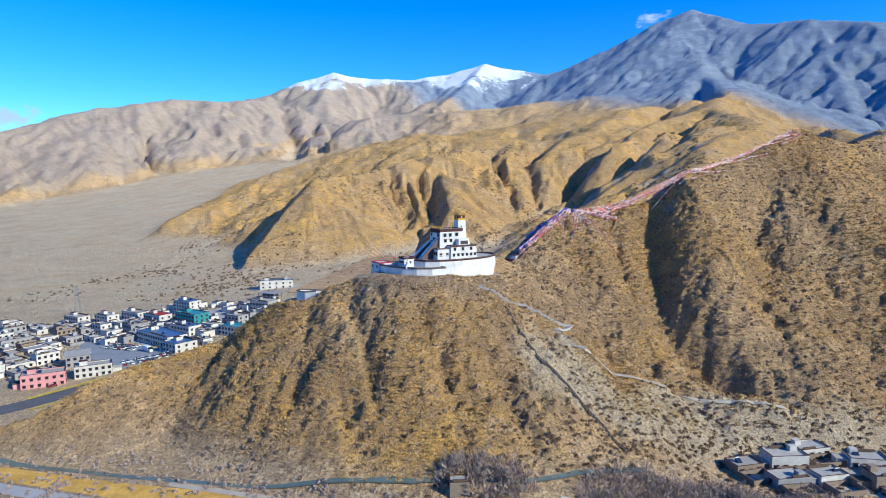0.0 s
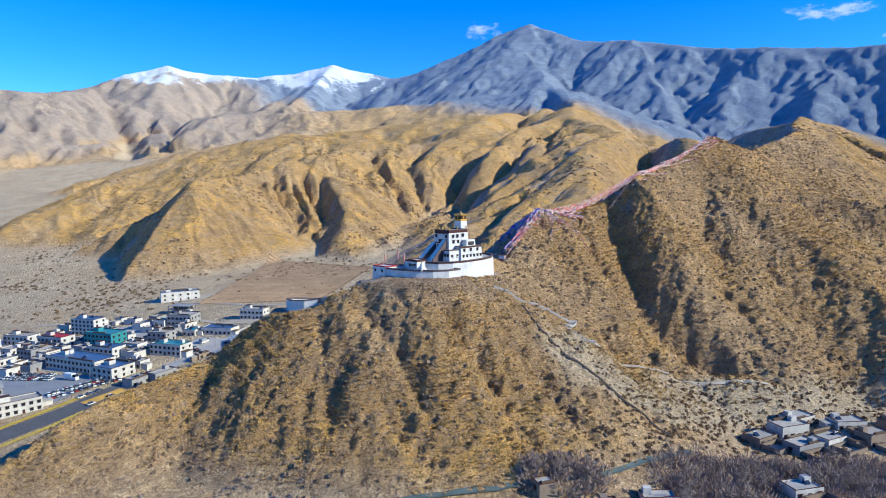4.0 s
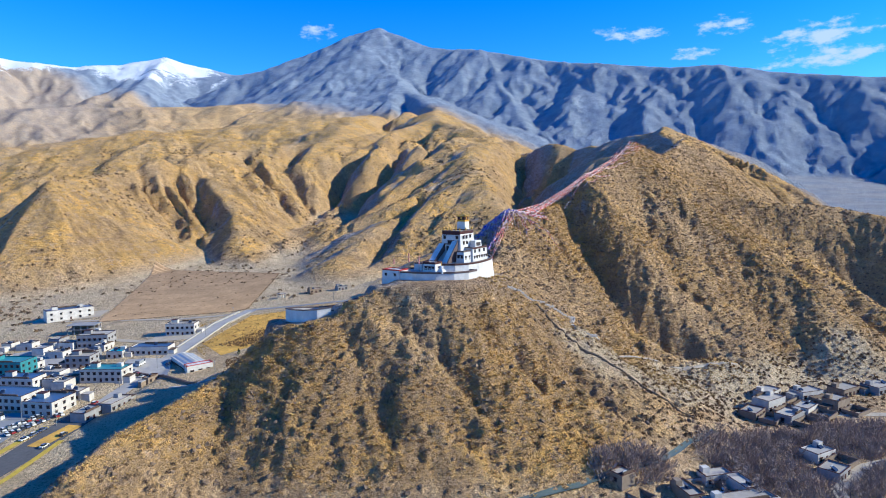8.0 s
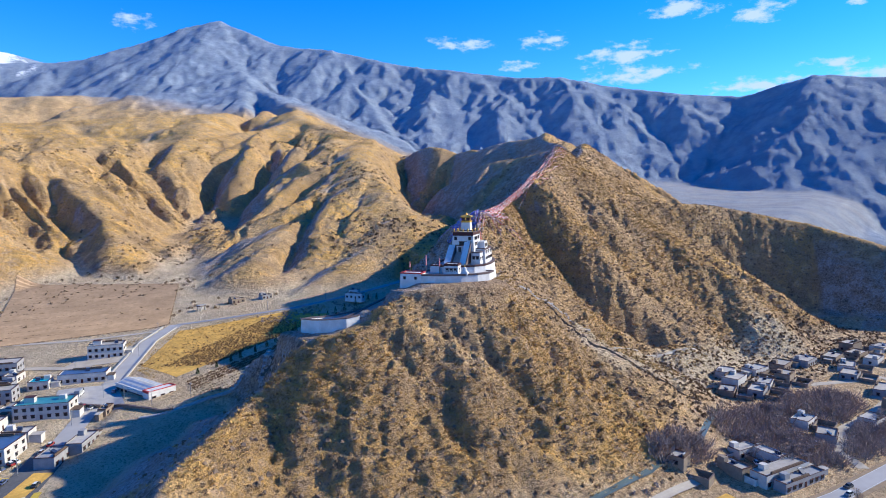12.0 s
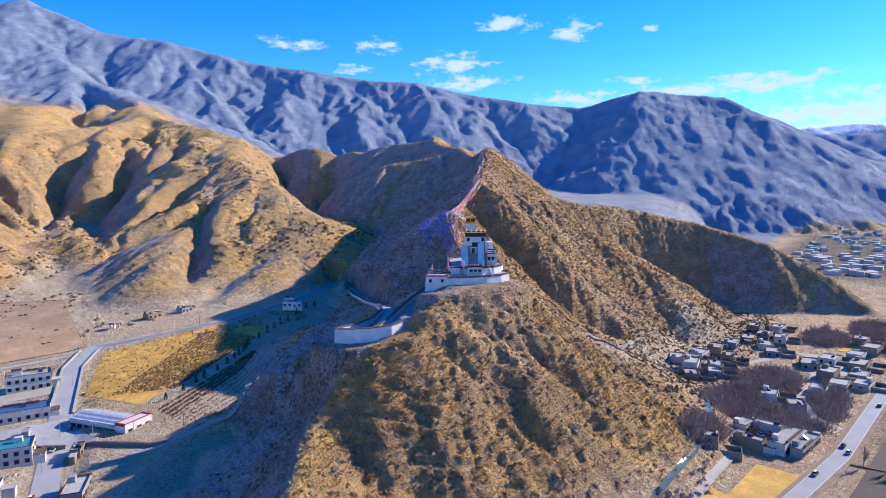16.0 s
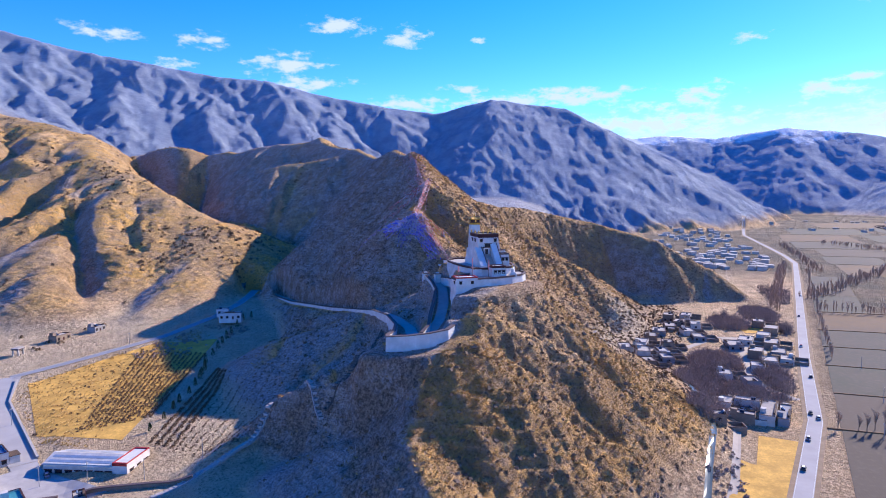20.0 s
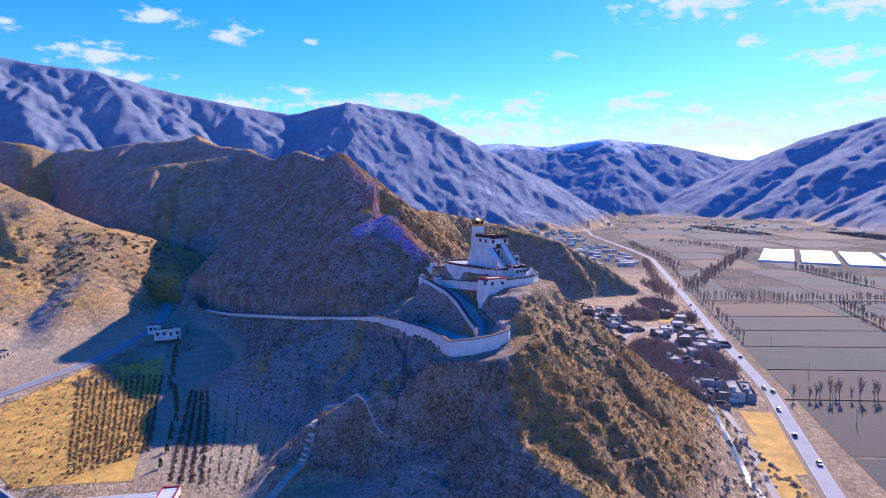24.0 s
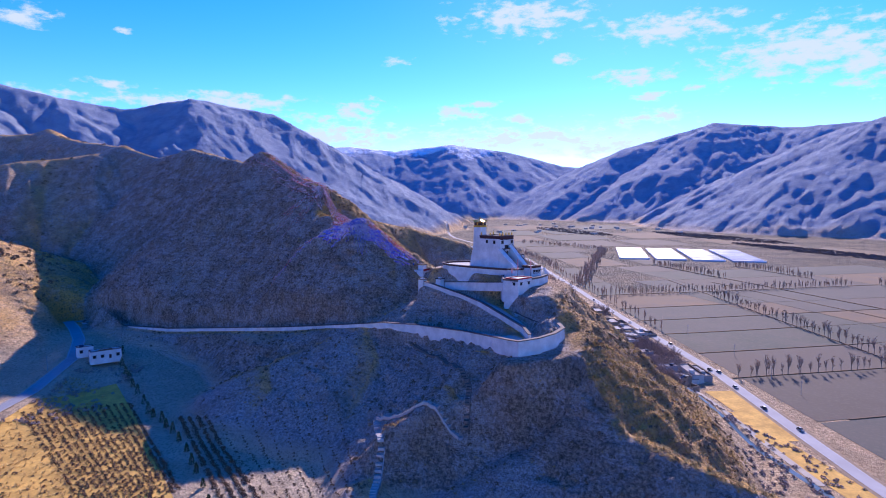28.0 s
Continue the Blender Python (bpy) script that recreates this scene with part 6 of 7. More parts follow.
# ---- greenhouses ----
def tunnel():
    ob = tagged(new("greenhouse"), "long white film greenhouse tunnel", "greenhouse", "greenhouses in the valley")
    bm = bmesh.new()
    n, l, r = 8, 52, 4.8
    rows = []
    for x in (-l / 2, l / 2):
        rows.append([bm.verts.new((x, r * math.cos(math.pi * k / n), 3.4 * math.sin(math.pi * k / n))) for k in range(n + 1)])
    for k in range(n):
        bm.faces.new((rows[0][k], rows[0][k + 1], rows[1][k + 1], rows[1][k]))
    bm.faces.new(rows[0][::-1])
    bm.faces.new(rows[1])
    bmesh.ops.recalc_face_normals(bm, faces=bm.faces)
    part("film", bm, FILM, ob)
    part("back_wall", blocks((-l / 2, -r - 0.5, -1, l / 2, -r, 1.6)), MUD, ob)
    for k in range(3):
        bm = bmesh.new()
        x = -l / 2 + l * k / 2
        for j in range(8):
            a, b = math.pi * j / 8, math.pi * (j + 1) / 8
            rod(bm, (x, 4.9 * math.cos(a), 3.5 * math.sin(a)), (x, 4.9 * math.cos(b), 3.5 * math.sin(b)), 0.12, 0.12, 4)
        part("hoop", bm, STEEL, ob)
    return ob


first = None
for j in range(4):
    for i in range(13):
        x, y = 722 + i * 17.6 - (j + 0.3) * 34, -462 - i * 8.2 - (j + 0.3) * 52
        m = pose2(x, y, ground_at(x, y) + 0.1, 57.3)
        if first is None:
            first = tunnel()
            first.matrix_world = m
        else:
            copy_thing(first, m)


# ---- cars ----
def car(l=4.4, w=1.8, h=1.5, name="car", label="small parked passenger car", box_body=False):
    ob = tagged(new(name), label, name)
    bm = bmesh.new()
    hood = 0.62 * h if not box_body else h * 0.8
    box(bm, -l / 2, -w / 2, 0.32, l / 2, w / 2, hood, 0.08)
    bmesh.ops.bevel(bm, geom=bm.edges[:], offset=0.1, segments=2, affect="EDGES")
    part("body", bm, CAR_PAINT, ob)
    if box_body:
        part("cargo_box", blocks((-l / 2 + 0.05, -w / 2 - 0.1, hood - 0.4, l * 0.2, w / 2 + 0.1, h + 0.9)), CAR_PAINT, ob)
        part("cabin", blocks((l * 0.24, -w / 2 + 0.06, hood - 0.05, l / 2 - 0.1, w / 2 - 0.06, h + 0.5, 0.15)), GLASS, ob)
    else:
        part("cabin", blocks((-l * 0.36, -w / 2 + 0.08, hood - 0.06, l * 0.22, w / 2 - 0.08, h, 0.3)), GLASS, ob)
        part("roof_panel", blocks((-l * 0.29, -w / 2 + 0.36, h, l * 0.15, w / 2 - 0.36, h + 0.05)), CAR_PAINT, ob)
    for u in (-l * 0.32, l * 0.32):
        for v in (-w / 2 + 0.05, w / 2 - 0.05):
            bm = bmesh.new()
            rod(bm, (u, v - 0.1, 0.33), (u, v + 0.1, 0.33), 0.33, 0.33, 10)
            part("wheel", bm, TYRE, ob)
    return ob


parked = car()
tagged(parked, group="cars on the plaza")
parked.matrix_world = pose2(-224, 48, ground_at(-224, 48) + 0.25, 40)
for k in range(34):
    row, i = divmod(k, 17)
    x, y = -232 + i * 1.75 + row * 4.5, 36 + i * 1.35 - row * 5.5 + 4
    if rnd.random() < 0.15:
        continue
    copy_thing(parked, pose2(x, y, ground_at(x, y) + 0.25, 118 + rnd.uniform(-6, 6)))
for k in range(26):
    row, i = divmod(k, 13)
    x, y = -272 + i * 2.4 + row * 2, 91 - i * 1.0 - row * 8 + rnd.uniform(-0.4, 0.4)
    if rnd.random() < 0.8:
        copy_thing(parked, pose2(x, y, ground_at(x, y) + 0.25, 66 + rnd.uniform(-6, 6)))
for x, y, a in ((-168, 108, 50), (-166, 104, 52), (-164, 100, 50), (-170, 112, 50), (-190, 60, 60), (-186, 66, 58), (-246, -2, 60), (-196, 30, 58), (-202, 20, 58), (-150, 116, 58), (30, -140, 0), (26, -136, 40), (-205, 40, 55), (-208, 36, 55), (-211, 32, 55)):
    tagged(copy_thing(parked, pose2(x, y, ground_at(x, y) + 0.25, a)), group="cars about the town")
for x, off, a in ((-40, 2.2, -13), (-6, 2.4, 167), (24, -2.4, -10), (30, 2.4, 170), (98, -2.4, -10), (180, 2.4, 170), (-70, -2.4, 167), (300, 2.2, -10), (420, -2.2, 170)):
    y = -149 - (x + 50) * 0.174 if x < 147 else -187 - (x - 147) * 0.174
    y = -132 - (x + 119) * 0.252 if x < 20 else (-167 - (x - 20) * 0.157 if x < 147 else y)
    tagged(copy_thing(parked, pose2(x, y + off * 0.65, ground_at(x, y) + 0.3, a)), "passenger car driving on the pale valley road", group="cars on the valley road")
lorry = car(7.5, 2.4, 2.4, "truck", "red cargo truck parked by the blue workshop", True)
lorry.matrix_world = pose2(-165, 122, ground_at(-165, 122) + 0.2, 62)
bus = car(9.5, 2.5, 2.9, "bus", "yellow and white bus parked on the plaza", True)
bus.matrix_world = pose2(-228, 66, ground_at(-228, 66) + 0.25, -32)


# ---- pylon and poles ----
def pylon(x, y, h):
    ob = tagged(new("pylon"), "grey steel lattice power pylon", "pylon")
    for sx in (-1, 1):
        for sy in (-1, 1):
            bm = bmesh.new()
            rod(bm, (sx * 2.6, sy * 2.6, -1), (sx * 0.5, sy * 0.5, h), 0.14, 0.09, 4)
            part("leg", bm, STEEL, ob)
    for k in range(9):
        a, b = k / 9, (k + 1) / 9
        ra, rb = 2.6 - 2.1 * a, 2.6 - 2.1 * b
        for m in range(4):
            bm = bmesh.new()
            c, s = [(1, 0), (0, 1), (-1, 0), (0, -1)][m]
            rod(bm, (c * ra - s * ra, s * ra + c * ra, h * a), (c * rb + s * rb, s * rb - c * rb, h * b), 0.06, 0.06, 4)
            part("brace", bm, STEEL, ob)
    for k in (0.72, 0.84, 0.96):
        bm = bmesh.new()
        rod(bm, (-4.2, 0, h * k), (4.2, 0, h * k), 0.1, 0.1, 4)
        part("cross_arm", bm, STEEL, ob)
    ob.matrix_world = pose2(x, y, ground_at(x, y), 20)


pylon(-372, 204, 27)


def pole(x, y, h=8.0):
    ob = tagged(new("utility_pole"), "thin grey utility pole with a cross bar", "pole", "utility poles")
    bm = bmesh.new()
    rod(bm, (0, 0, -0.5), (0, 0, h), 0.16, 0.1, 6)
    part("shaft", bm, STEEL, ob)
    bm = bmesh.new()
    rod(bm, (-1.0, 0, h - 0.8), (1.0, 0, h - 0.8), 0.07, 0.07, 4)
    part("cross_bar", bm, STEEL, ob)
    ob.matrix_world = pose2(x, y, ground_at(x, y), 15)
    return ob


p0 = pole(-156, 112)
for x, y in ((-150, 96), (-142, 78), (-128, 64), (-175, 84), (-216, 60), (-236, 76), (-250, 62), (-200, 44), (-160, 160), (-124, 170), (4, -190), (-24, -186), (60, -206), (128, -214), (-100, 214), (-20, 212), (30, 210)):
    copy_thing(p0, pose2(x, y, ground_at(x, y), 15))


# ---- plants, stones and flags ----
def ground_many(x, y):
    """Heights of the land's sheet at many places."""
    r, a = np.hypot(x, y), np.arctan2(x, y)
    a = np.where(a < radians(-50), a + 2 * math.pi, a)
    i = np.clip(np.searchsorted(LAND_R, r) - 1, 0, len(LAND_R) - 2)
    j = np.clip(np.searchsorted(LAND_A, a) - 1, 0, len(LAND_A) - 1)
    k = (j + 1) % len(LAND_A)
    u = np.clip((r - LAND_R[i]) / (LAND_R[i + 1] - LAND_R[i]), 0, 1)
    v = ((a - LAND_A[j]) % (2 * math.pi)) / ((LAND_A[k] - LAND_A[j]) % (2 * math.pi))
    z = (LAND_Z[i, j] * (1 - v) + LAND_Z[i, k] * v) * (1 - u) + (LAND_Z[i + 1, j] * (1 - v) + LAND_Z[i + 1, k] * v) * u
    return z, LAND_S[i, j], LAND_UP[i, j], LAND_SHADE_SIDE[i, j]


def scatter(name, shape, faces, x, y, size, mat, label, category, sink=0.15, tall=1.0, smooth=False):
    """One mesh of many small pieces, each the shape turned, scaled and bent a little."""
    g = np.random.RandomState(len(x))
    n, m = len(x), len(shape)
    z = ground_many(x, y)[0]
    a = g.uniform(0, 2 * math.pi, n)
    base = np.array(shape, float)[None] * (1 + 0.35 * g.uniform(-1, 1, (n, m, 1)))
    sx = size * g.uniform(0.75, 1.3, n)
    co = np.empty((n, m, 3))
    co[..., 0] = x[:, None] + (base[..., 0] * np.cos(a)[:, None] - base[..., 1] * np.sin(a)[:, None]) * sx[:, None]
    co[..., 1] = y[:, None] + (base[..., 0] * np.sin(a)[:, None] + base[..., 1] * np.cos(a)[:, None]) * sx[:, None]
    co[..., 2] = z[:, None] + (base[..., 2] * tall - sink) * (size * g.uniform(0.7, 1.2, n))[:, None]
    f = np.array(faces)
    tri = (f[None] + (np.arange(n) * m)[:, None, None]).reshape(-1, 3)
    me = bpy.data.meshes.new(name)
    me.vertices.add(n * m)
    me.vertices.foreach_set("co", co.astype(np.float32).ravel())
    me.loops.add(tri.size)
    me.loops.foreach_set("vertex_index", tri.astype(np.int32).ravel())
    me.polygons.add(len(tri))
    me.polygons.foreach_set("loop_start", (np.arange(len(tri)) * 3).astype(np.int32))
    me.polygons.foreach_set("use_smooth", np.full(len(tri), smooth))
    me.update(calc_edges=True)
    me.materials.append(mat)
    return tagged(new(name, me), label, category, kind="stuff")


LUMP = [(1, 0, 0.2), (0.3, 0.95, 0.15), (-0.8, 0.6, 0.2), (-0.8, -0.6, 0.15), (0.3, -0.95, 0.2), (0.45, 0.2, 0.8), (-0.35, 0.4, 0.9), (-0.1, -0.5, 0.75), (0, 0, -0.4)]
LUMP_F = [(0, 1, 5), (1, 6, 5), (1, 2, 6), (2, 3, 6), (3, 7, 6), (3, 4, 7), (4, 0, 7), (0, 5, 7), (5, 6, 7), (1, 0, 8), (2, 1, 8), (3, 2, 8), (4, 3, 8), (0, 4, 8)]
TUFT, TUFT_F = [], []
for k in range(9):
    a = 2 * math.pi * k / 9 + 0.3 * (k % 3)
    c, s, q = math.cos(a), math.sin(a), 0.35 + 0.25 * (k % 3)
    n = len(TUFT)
    TUFT += [(c * 0.15 - s * 0.16, s * 0.15 + c * 0.16, 0), (c * 0.15 + s * 0.16, s * 0.15 - c * 0.16, 0), (c * q * 1.5, s * q * 1.5, 0.75 + 0.2 * (k % 2))]
    TUFT_F += [(n, n + 1, n + 2)]
BUSH, BUSH_F = [], []
gen = random.Random(21)
for k in range(26):
    a, e = gen.uniform(0, 2 * math.pi), gen.uniform(0.05, 1.5)
    r = gen.uniform(0.55, 1.0)
    p = Vector((math.cos(a) * math.cos(e) * r, math.sin(a) * math.cos(e) * r, math.sin(e) * r * 0.9))
    u = Vector((gen.uniform(-1, 1), gen.uniform(-1, 1), gen.uniform(-1, 1))).normalized() * 0.28
    v = p.cross(u).normalized() * 0.28
    n = len(BUSH)
    BUSH += [tuple(p + u), tuple(p + v), tuple(p - u), tuple(p - v)]
    BUSH_F += [(n, n + 1, n + 2), (n, n + 2, n + 3)]

g = np.random.RandomState(8)


def spread(n, x0, x1, y0, y1, want, shy=0.97):
    x, y = g.uniform(x0, x1, n), g.uniform(y0, y1, n)
    z, s, up, shade_side = ground_many(x, y)
    keep = want(x, y, z, s, up) * (1 - shy * shade_side) > g.uniform(0, 1, n)
    return x[keep], y[keep]


def clear_of_works(x, y):
    """1 on open ground, 0 on roads, ramps and the palace."""
    ok = np.ones_like(x)
    for half, _, points in LEVELS:
        d, _, _ = near_line(x, y, points)
        ok = np.where(d < half + 2.5, 0.0, ok)
    return ok


TUFT_GOLD = plain("golden_tufts", (0.80, 0.55, 0.18), 0.95, scale=0.05, wear=0.45, second=(0.30, 0.18, 0.06))
TUFT_BROWN = plain("brown_tufts", (0.28, 0.19, 0.105), 0.95, scale=0.06, wear=0.4)
ROCK = plain("weathered_rock", (0.30, 0.21, 0.13), 0.9, scale=0.15, wear=0.45, bump=0.1, second=(0.11, 0.08, 0.055))
x, y = spread(120000, -270, 330, -130, 150, lambda x, y, z, s, up: soft(up, 3, 12) * clear_of_works(x, y) * np.clip(0.25 + 1.4 * cloudy(x, y, 60, 3, 201), 0.05, 1))
scatter("grass_tufts", TUFT, TUFT_F, x, y, 1.05, TUFT_GOLD, "golden dry grass tufts on the slopes", "grass", 0.05, 0.8)
x, y = spread(24000, -270, 400, -140, 240, lambda x, y, z, s, up: soft(up, 2, 9) * clear_of_works(x, y) * np.clip(0.45 - 0.8 * cloudy(x, y, 60, 3, 201), 0.05, 1), 0.35)
scatter("dry_shrubs", BUSH, BUSH_F, x, y, 0.8, TUFT_BROWN, "low brown thorn shrubs on the slopes", "shrub", 0.1)
x, y = spread(14000, -270, 400, -140, 220, lambda x, y, z, s, up: soft(s, 0.45, 0.7) * clear_of_works(x, y) * np.clip(0.15 + 1.5 * np.abs(cloudy(x, y, 30, 3, 301)), 0, 1) * 0.8)
scatter("loose_rocks", LUMP, LUMP_F, x, y, 1.1, ROCK, "weathered boulders and crags on the slopes", "rock", 0.35)
x, y = spread(5200, -20, 330, -112, -20, lambda x, y, z, s, up: (1 - soft(up, 8, 26)) * 0.5 * clear_of_works(x, y) * soft(y + 0.05 * x, -128, -96))
scatter("scree_bushes", BUSH, BUSH_F, x, y, 1.0, BUSH_DARK, "dark rounded bushes on the pale scree", "shrub", 0.1)
x, y = spread(3000, -330, 60, -128, -84, lambda x, y, z, s, up: (1 - soft(up, 2, 6)) * np.clip(0.35 + cloudy(x, y, 24, 3, 331), 0, 1))
scatter("creek_scrub", BUSH, BUSH_F, x, y, 1.1, TWIG, "reddish brown scrub along the creek", "shrub", 0.1)
x, y = spread(22000, -500, 620, 260, 1050, lambda x, y, z, s, up: np.clip(0.12 + 0.9 * cloudy(x, y, 120, 3, 341), 0.02, 1) * 0.8)
scatter("hill_scrub", BUSH, BUSH_F, x, y, 2.0, TUFT_BROWN, "sparse dark scrub on the far hills and plain", "shrub", 0.2)
x, y = spread(5000, -132, 20, 108, 214, lambda x, y, z, s, up: clear_of_works(x, y) * soft(y - (136 + 0.42 * (x + 100)), -6, 6) * (1 - soft(y - 0.0 * x, 205, 214)) * 0.7)
scatter("field_tufts", TUFT, TUFT_F, x, y, 0.9, TUFT_GOLD, "golden dry grass in the field below the ramp", "grass", 0.05)
# plantation rows beside the golden field
def rows_between(a0, a1, b0, b1, rows, count, jitter, keep):
    """Places in straight rows between two lines."""
    px, py = [], []
    for row in range(rows):
        v = row / max(rows - 1, 1)
        for k in range(count):
            u = k / (count - 1)
            x = (a0[0] + (a1[0] - a0[0]) * u) * (1 - v) + (b0[0] + (b1[0] - b0[0]) * u) * v
            y = (a0[1] + (a1[1] - a0[1]) * u) * (1 - v) + (b0[1] + (b1[1] - b0[1]) * u) * v
            if g.uniform(0, 1) < keep:
                px.append(x + g.uniform(-jitter, jitter))
                py.append(y + g.uniform(-jitter, jitter))
    return np.array(px), np.array(py)


PLANTED = "rows of dark young bushes in the golden field"
x, y = rows_between((-120, 136), (-24, 198), (-98, 119), (-16, 158), 15, 60, 0.35, 0.86)
scatter("plantation_bushes", BUSH, BUSH_F, x, y, 0.85, BUSH_DARK, PLANTED, "shrub", 0.05)
x, y = rows_between((-118, 99), (-38, 131), (-119, 87), (-46, 119), 4, 58, 0.3, 0.92)
scatter("plantation_bushes", BUSH, BUSH_F, x, y, 0.95, BUSH_DARK, "rows of dark young bushes on pale ground", "shrub", 0.05)
x, y = rows_between((-121, 84), (-52, 112), (-124, 58), (-56, 66), 9, 44, 0.4, 0.8)
scatter("plantation_bushes", BUSH, BUSH_F, x, y, 0.5, BUSH_DARK, "rows of small bushes on pale ground", "shrub", 0.05)
x, y = rows_between((-128, 150), (-60, 200), (-116, 134), (-34, 186), 8, 26, 2.5, 0.35)
scatter("plantation_bushes", BUSH, BUSH_F, x, y, 0.75, BUSH_DARK, "scattered bushes in the golden field", "shrub", 0.05)
x, y = rows_between((-196, 268), (-150, 500), (-88, 232), (-30, 392), 120, 44, 0.3, 0.88)
scatter("orchard_rows", LUMP, LUMP_F, x, y, 0.75, TUFT_BROWN, "low brown rows on the orchard terraces", "shrub", 0.1)
x, y = spread(700, -36, 50, 166, 208, lambda x, y, z, s, up: clear_of_works(x, y) * np.clip(0.2 + 1.2 * cloudy(x, y, 30, 2, 361), 0, 1))
scatter("thicket", BUSH, BUSH_F, x, y, 1.2, TWIG, "dark bushes below the guard house", "shrub", 0.1)


def bare_tree(h, spread_, seed, twig, label, narrow=False):
    """A leafless tree: a tapered trunk, limbs, and a crown of many thin twigs with gaps."""
    gen = random.Random(seed)
    ob = tagged(new("bare_tree"), label, "tree")
    bm = bmesh.new()
    rod(bm, (0, 0, -0.4), (0, 0, h * 0.4), h * 0.022, h * 0.014, 6)
    rod(bm, (0, 0, h * 0.4), (gen.uniform(-0.2, 0.2), gen.uniform(-0.2, 0.2), h * 0.85), h * 0.014, h * 0.004, 5)
    limbs = []
    for k in range(9):
        a, z = gen.uniform(0, 2 * math.pi), h * gen.uniform(0.16, 0.6)
        out = spread_ * gen.uniform(0.45, 0.9)
        end = Vector((math.cos(a) * out, math.sin(a) * out, z + h * (0.38 if narrow else 0.26) * gen.uniform(0.7, 1.2)))
        rod(bm, (0, 0, z), end, h * 0.009, h * 0.003, 4)
        limbs.append((Vector((0, 0, z)), end))
    limbs.append((Vector((0, 0, h * 0.4)), Vector((0, 0, h * 0.9))))
    part("trunk", bm, BARK, ob)
    bm = bmesh.new()
    for k in range(190):
        a, b = gen.choice(limbs)
        p = a.lerp(b, gen.uniform(0.3, 1.0))
        d = Vector((gen.uniform(-1, 1), gen.uniform(-1, 1), gen.uniform(-0.1, 1.6 if narrow else 1.1))).normalized() * h * gen.uniform(0.08, 0.2)
        s = d.cross(Vector((gen.uniform(-1, 1), gen.uniform(-1, 1), 0.3))).normalized() * h * 0.0085
        v = [bm.verts.new(c) for c in (p - s, p + s, p + d)]
        bm.faces.new(v)
    part("crown", bm, twig, ob)
    return ob


kinds = [bare_tree(7.5, 3.2, 1, TWIG, "leafless reddish brown tree in the village grove"), bare_tree(9, 3.8, 2, TWIG, "leafless reddish brown tree in the village grove"), bare_tree(6, 2.8, 3, TWIG, "leafless grey-brown willow beside the village lanes")]
poplars = [bare_tree(10, 1.7, 4, TWIG_PALE, "slender leafless poplar beside the fields", True), bare_tree(8.5, 1.5, 5, TWIG_PALE, "slender leafless poplar beside the fields", True)]
gen = random.Random(77)
for k, t in enumerate(kinds):
    tagged(t, group="village grove").matrix_world = pose2(70 + 9 * k, -122, ground_at(70 + 9 * k, -122), 40 * k)
for k, t in enumerate(poplars):
    tagged(t, group="poplar rows").matrix_world = pose2(16, -190 - 8 * k, ground_at(16, -190 - 8 * k), 30 * k)


def grow(pool, x, y, lo=0.75, hi=1.2):
    s = gen.uniform(lo, hi)
    copy_thing(gen.choice(pool), pose2(x, y, ground_at(x, y), gen.uniform(0, 360)) @ Matrix.Diagonal((s, s, s * gen.uniform(0.9, 1.15), 1)))


GROVES = [(114, -130, 26, 14, 30), (66, -118, 28, 12, 26), (44, -140, 24, 14, 26), (84, -160, 34, 8, 26), (0, -118, 16, 7, 12), (250, -150, 26, 14, 22), (300, -180, 34, 14, 26), (230, -190, 22, 6, 10), (420, -214, 60, 14, 16)]
for cx, cy, rx, ry, n in GROVES:
    for _ in range(n):
        a, r = gen.uniform(0, 2 * math.pi), math.sqrt(gen.random())
        grow(kinds, cx + rx * r * math.cos(a), cy + ry * r * math.sin(a))
for k in range(26):
    grow(poplars, 12 + gen.uniform(-1, 1), -176 - 5.4 * k + gen.uniform(-1.6, 1.6), 0.85, 1.35)
for k in range(56):
    u = k / 55
    grow(poplars, 300 - 300 * u + gen.uniform(-1.5, 1.5), -353 + 61 * u + gen.uniform(-1.5, 1.5), 0.8, 1.25)
# farther rows and belts, too many to count: thin upright twigs
STALK, STALK_F = [(-0.02, 0, 0), (0.02, 0, 0), (0, 0, 0.9)], [(0, 1, 2)]
rg = random.Random(31)
for k in range(44):
    a, z = rg.uniform(0, 2 * math.pi), rg.uniform(0.15, 0.75)
    r = 0.05 + 0.12 * rg.random()
    n = len(STALK)
    c, s_ = math.cos(a), math.sin(a)
    STALK += [(c * r * 0.3 - s_ * 0.012, s_ * r * 0.3 + c * 0.012, z), (c * r * 0.3 + s_ * 0.012, s_ * r * 0.3 - c * 0.012, z), (c * r, s_ * r, z + rg.uniform(0.12, 0.3))]
    STALK_F += [(n, n + 1, n + 2)]
def avenue(a, b, n, wobble):
    u = np.linspace(0, 1, n)
    return a[0] + (b[0] - a[0]) * u + g.uniform(-wobble, wobble, n), a[1] + (b[1] - a[1]) * u + g.uniform(-wobble, wobble, n)


AVENUES = [((329, -234), (329, -560), 90, 1.5), ((400, -571), (560, -571), 50, 2), ((400, -240), (904, -507), 260, 9), ((323, -196), (715, -268), 130, 5), ((150, -203), (640, -284), 40, 1.5), ((430, -461), (620, -461), 50, 2), ((-60, -602), (330, -602), 80, 2), ((12, -320), (12, -460), 40, 1.5), ((640, -300), (1100, -330), 120, 6), ((900, -520), (1180, -420), 90, 8)]
found = [avenue(*v) for v in AVENUES]
scatter("poplar_belt", STALK, STALK_F, np.concatenate([f[0] for f in found]), np.concatenate([f[1] for f in found]), 10.0, TWIG_PALE, "leafless poplar rows between the distant fields", "trees", 0.02)
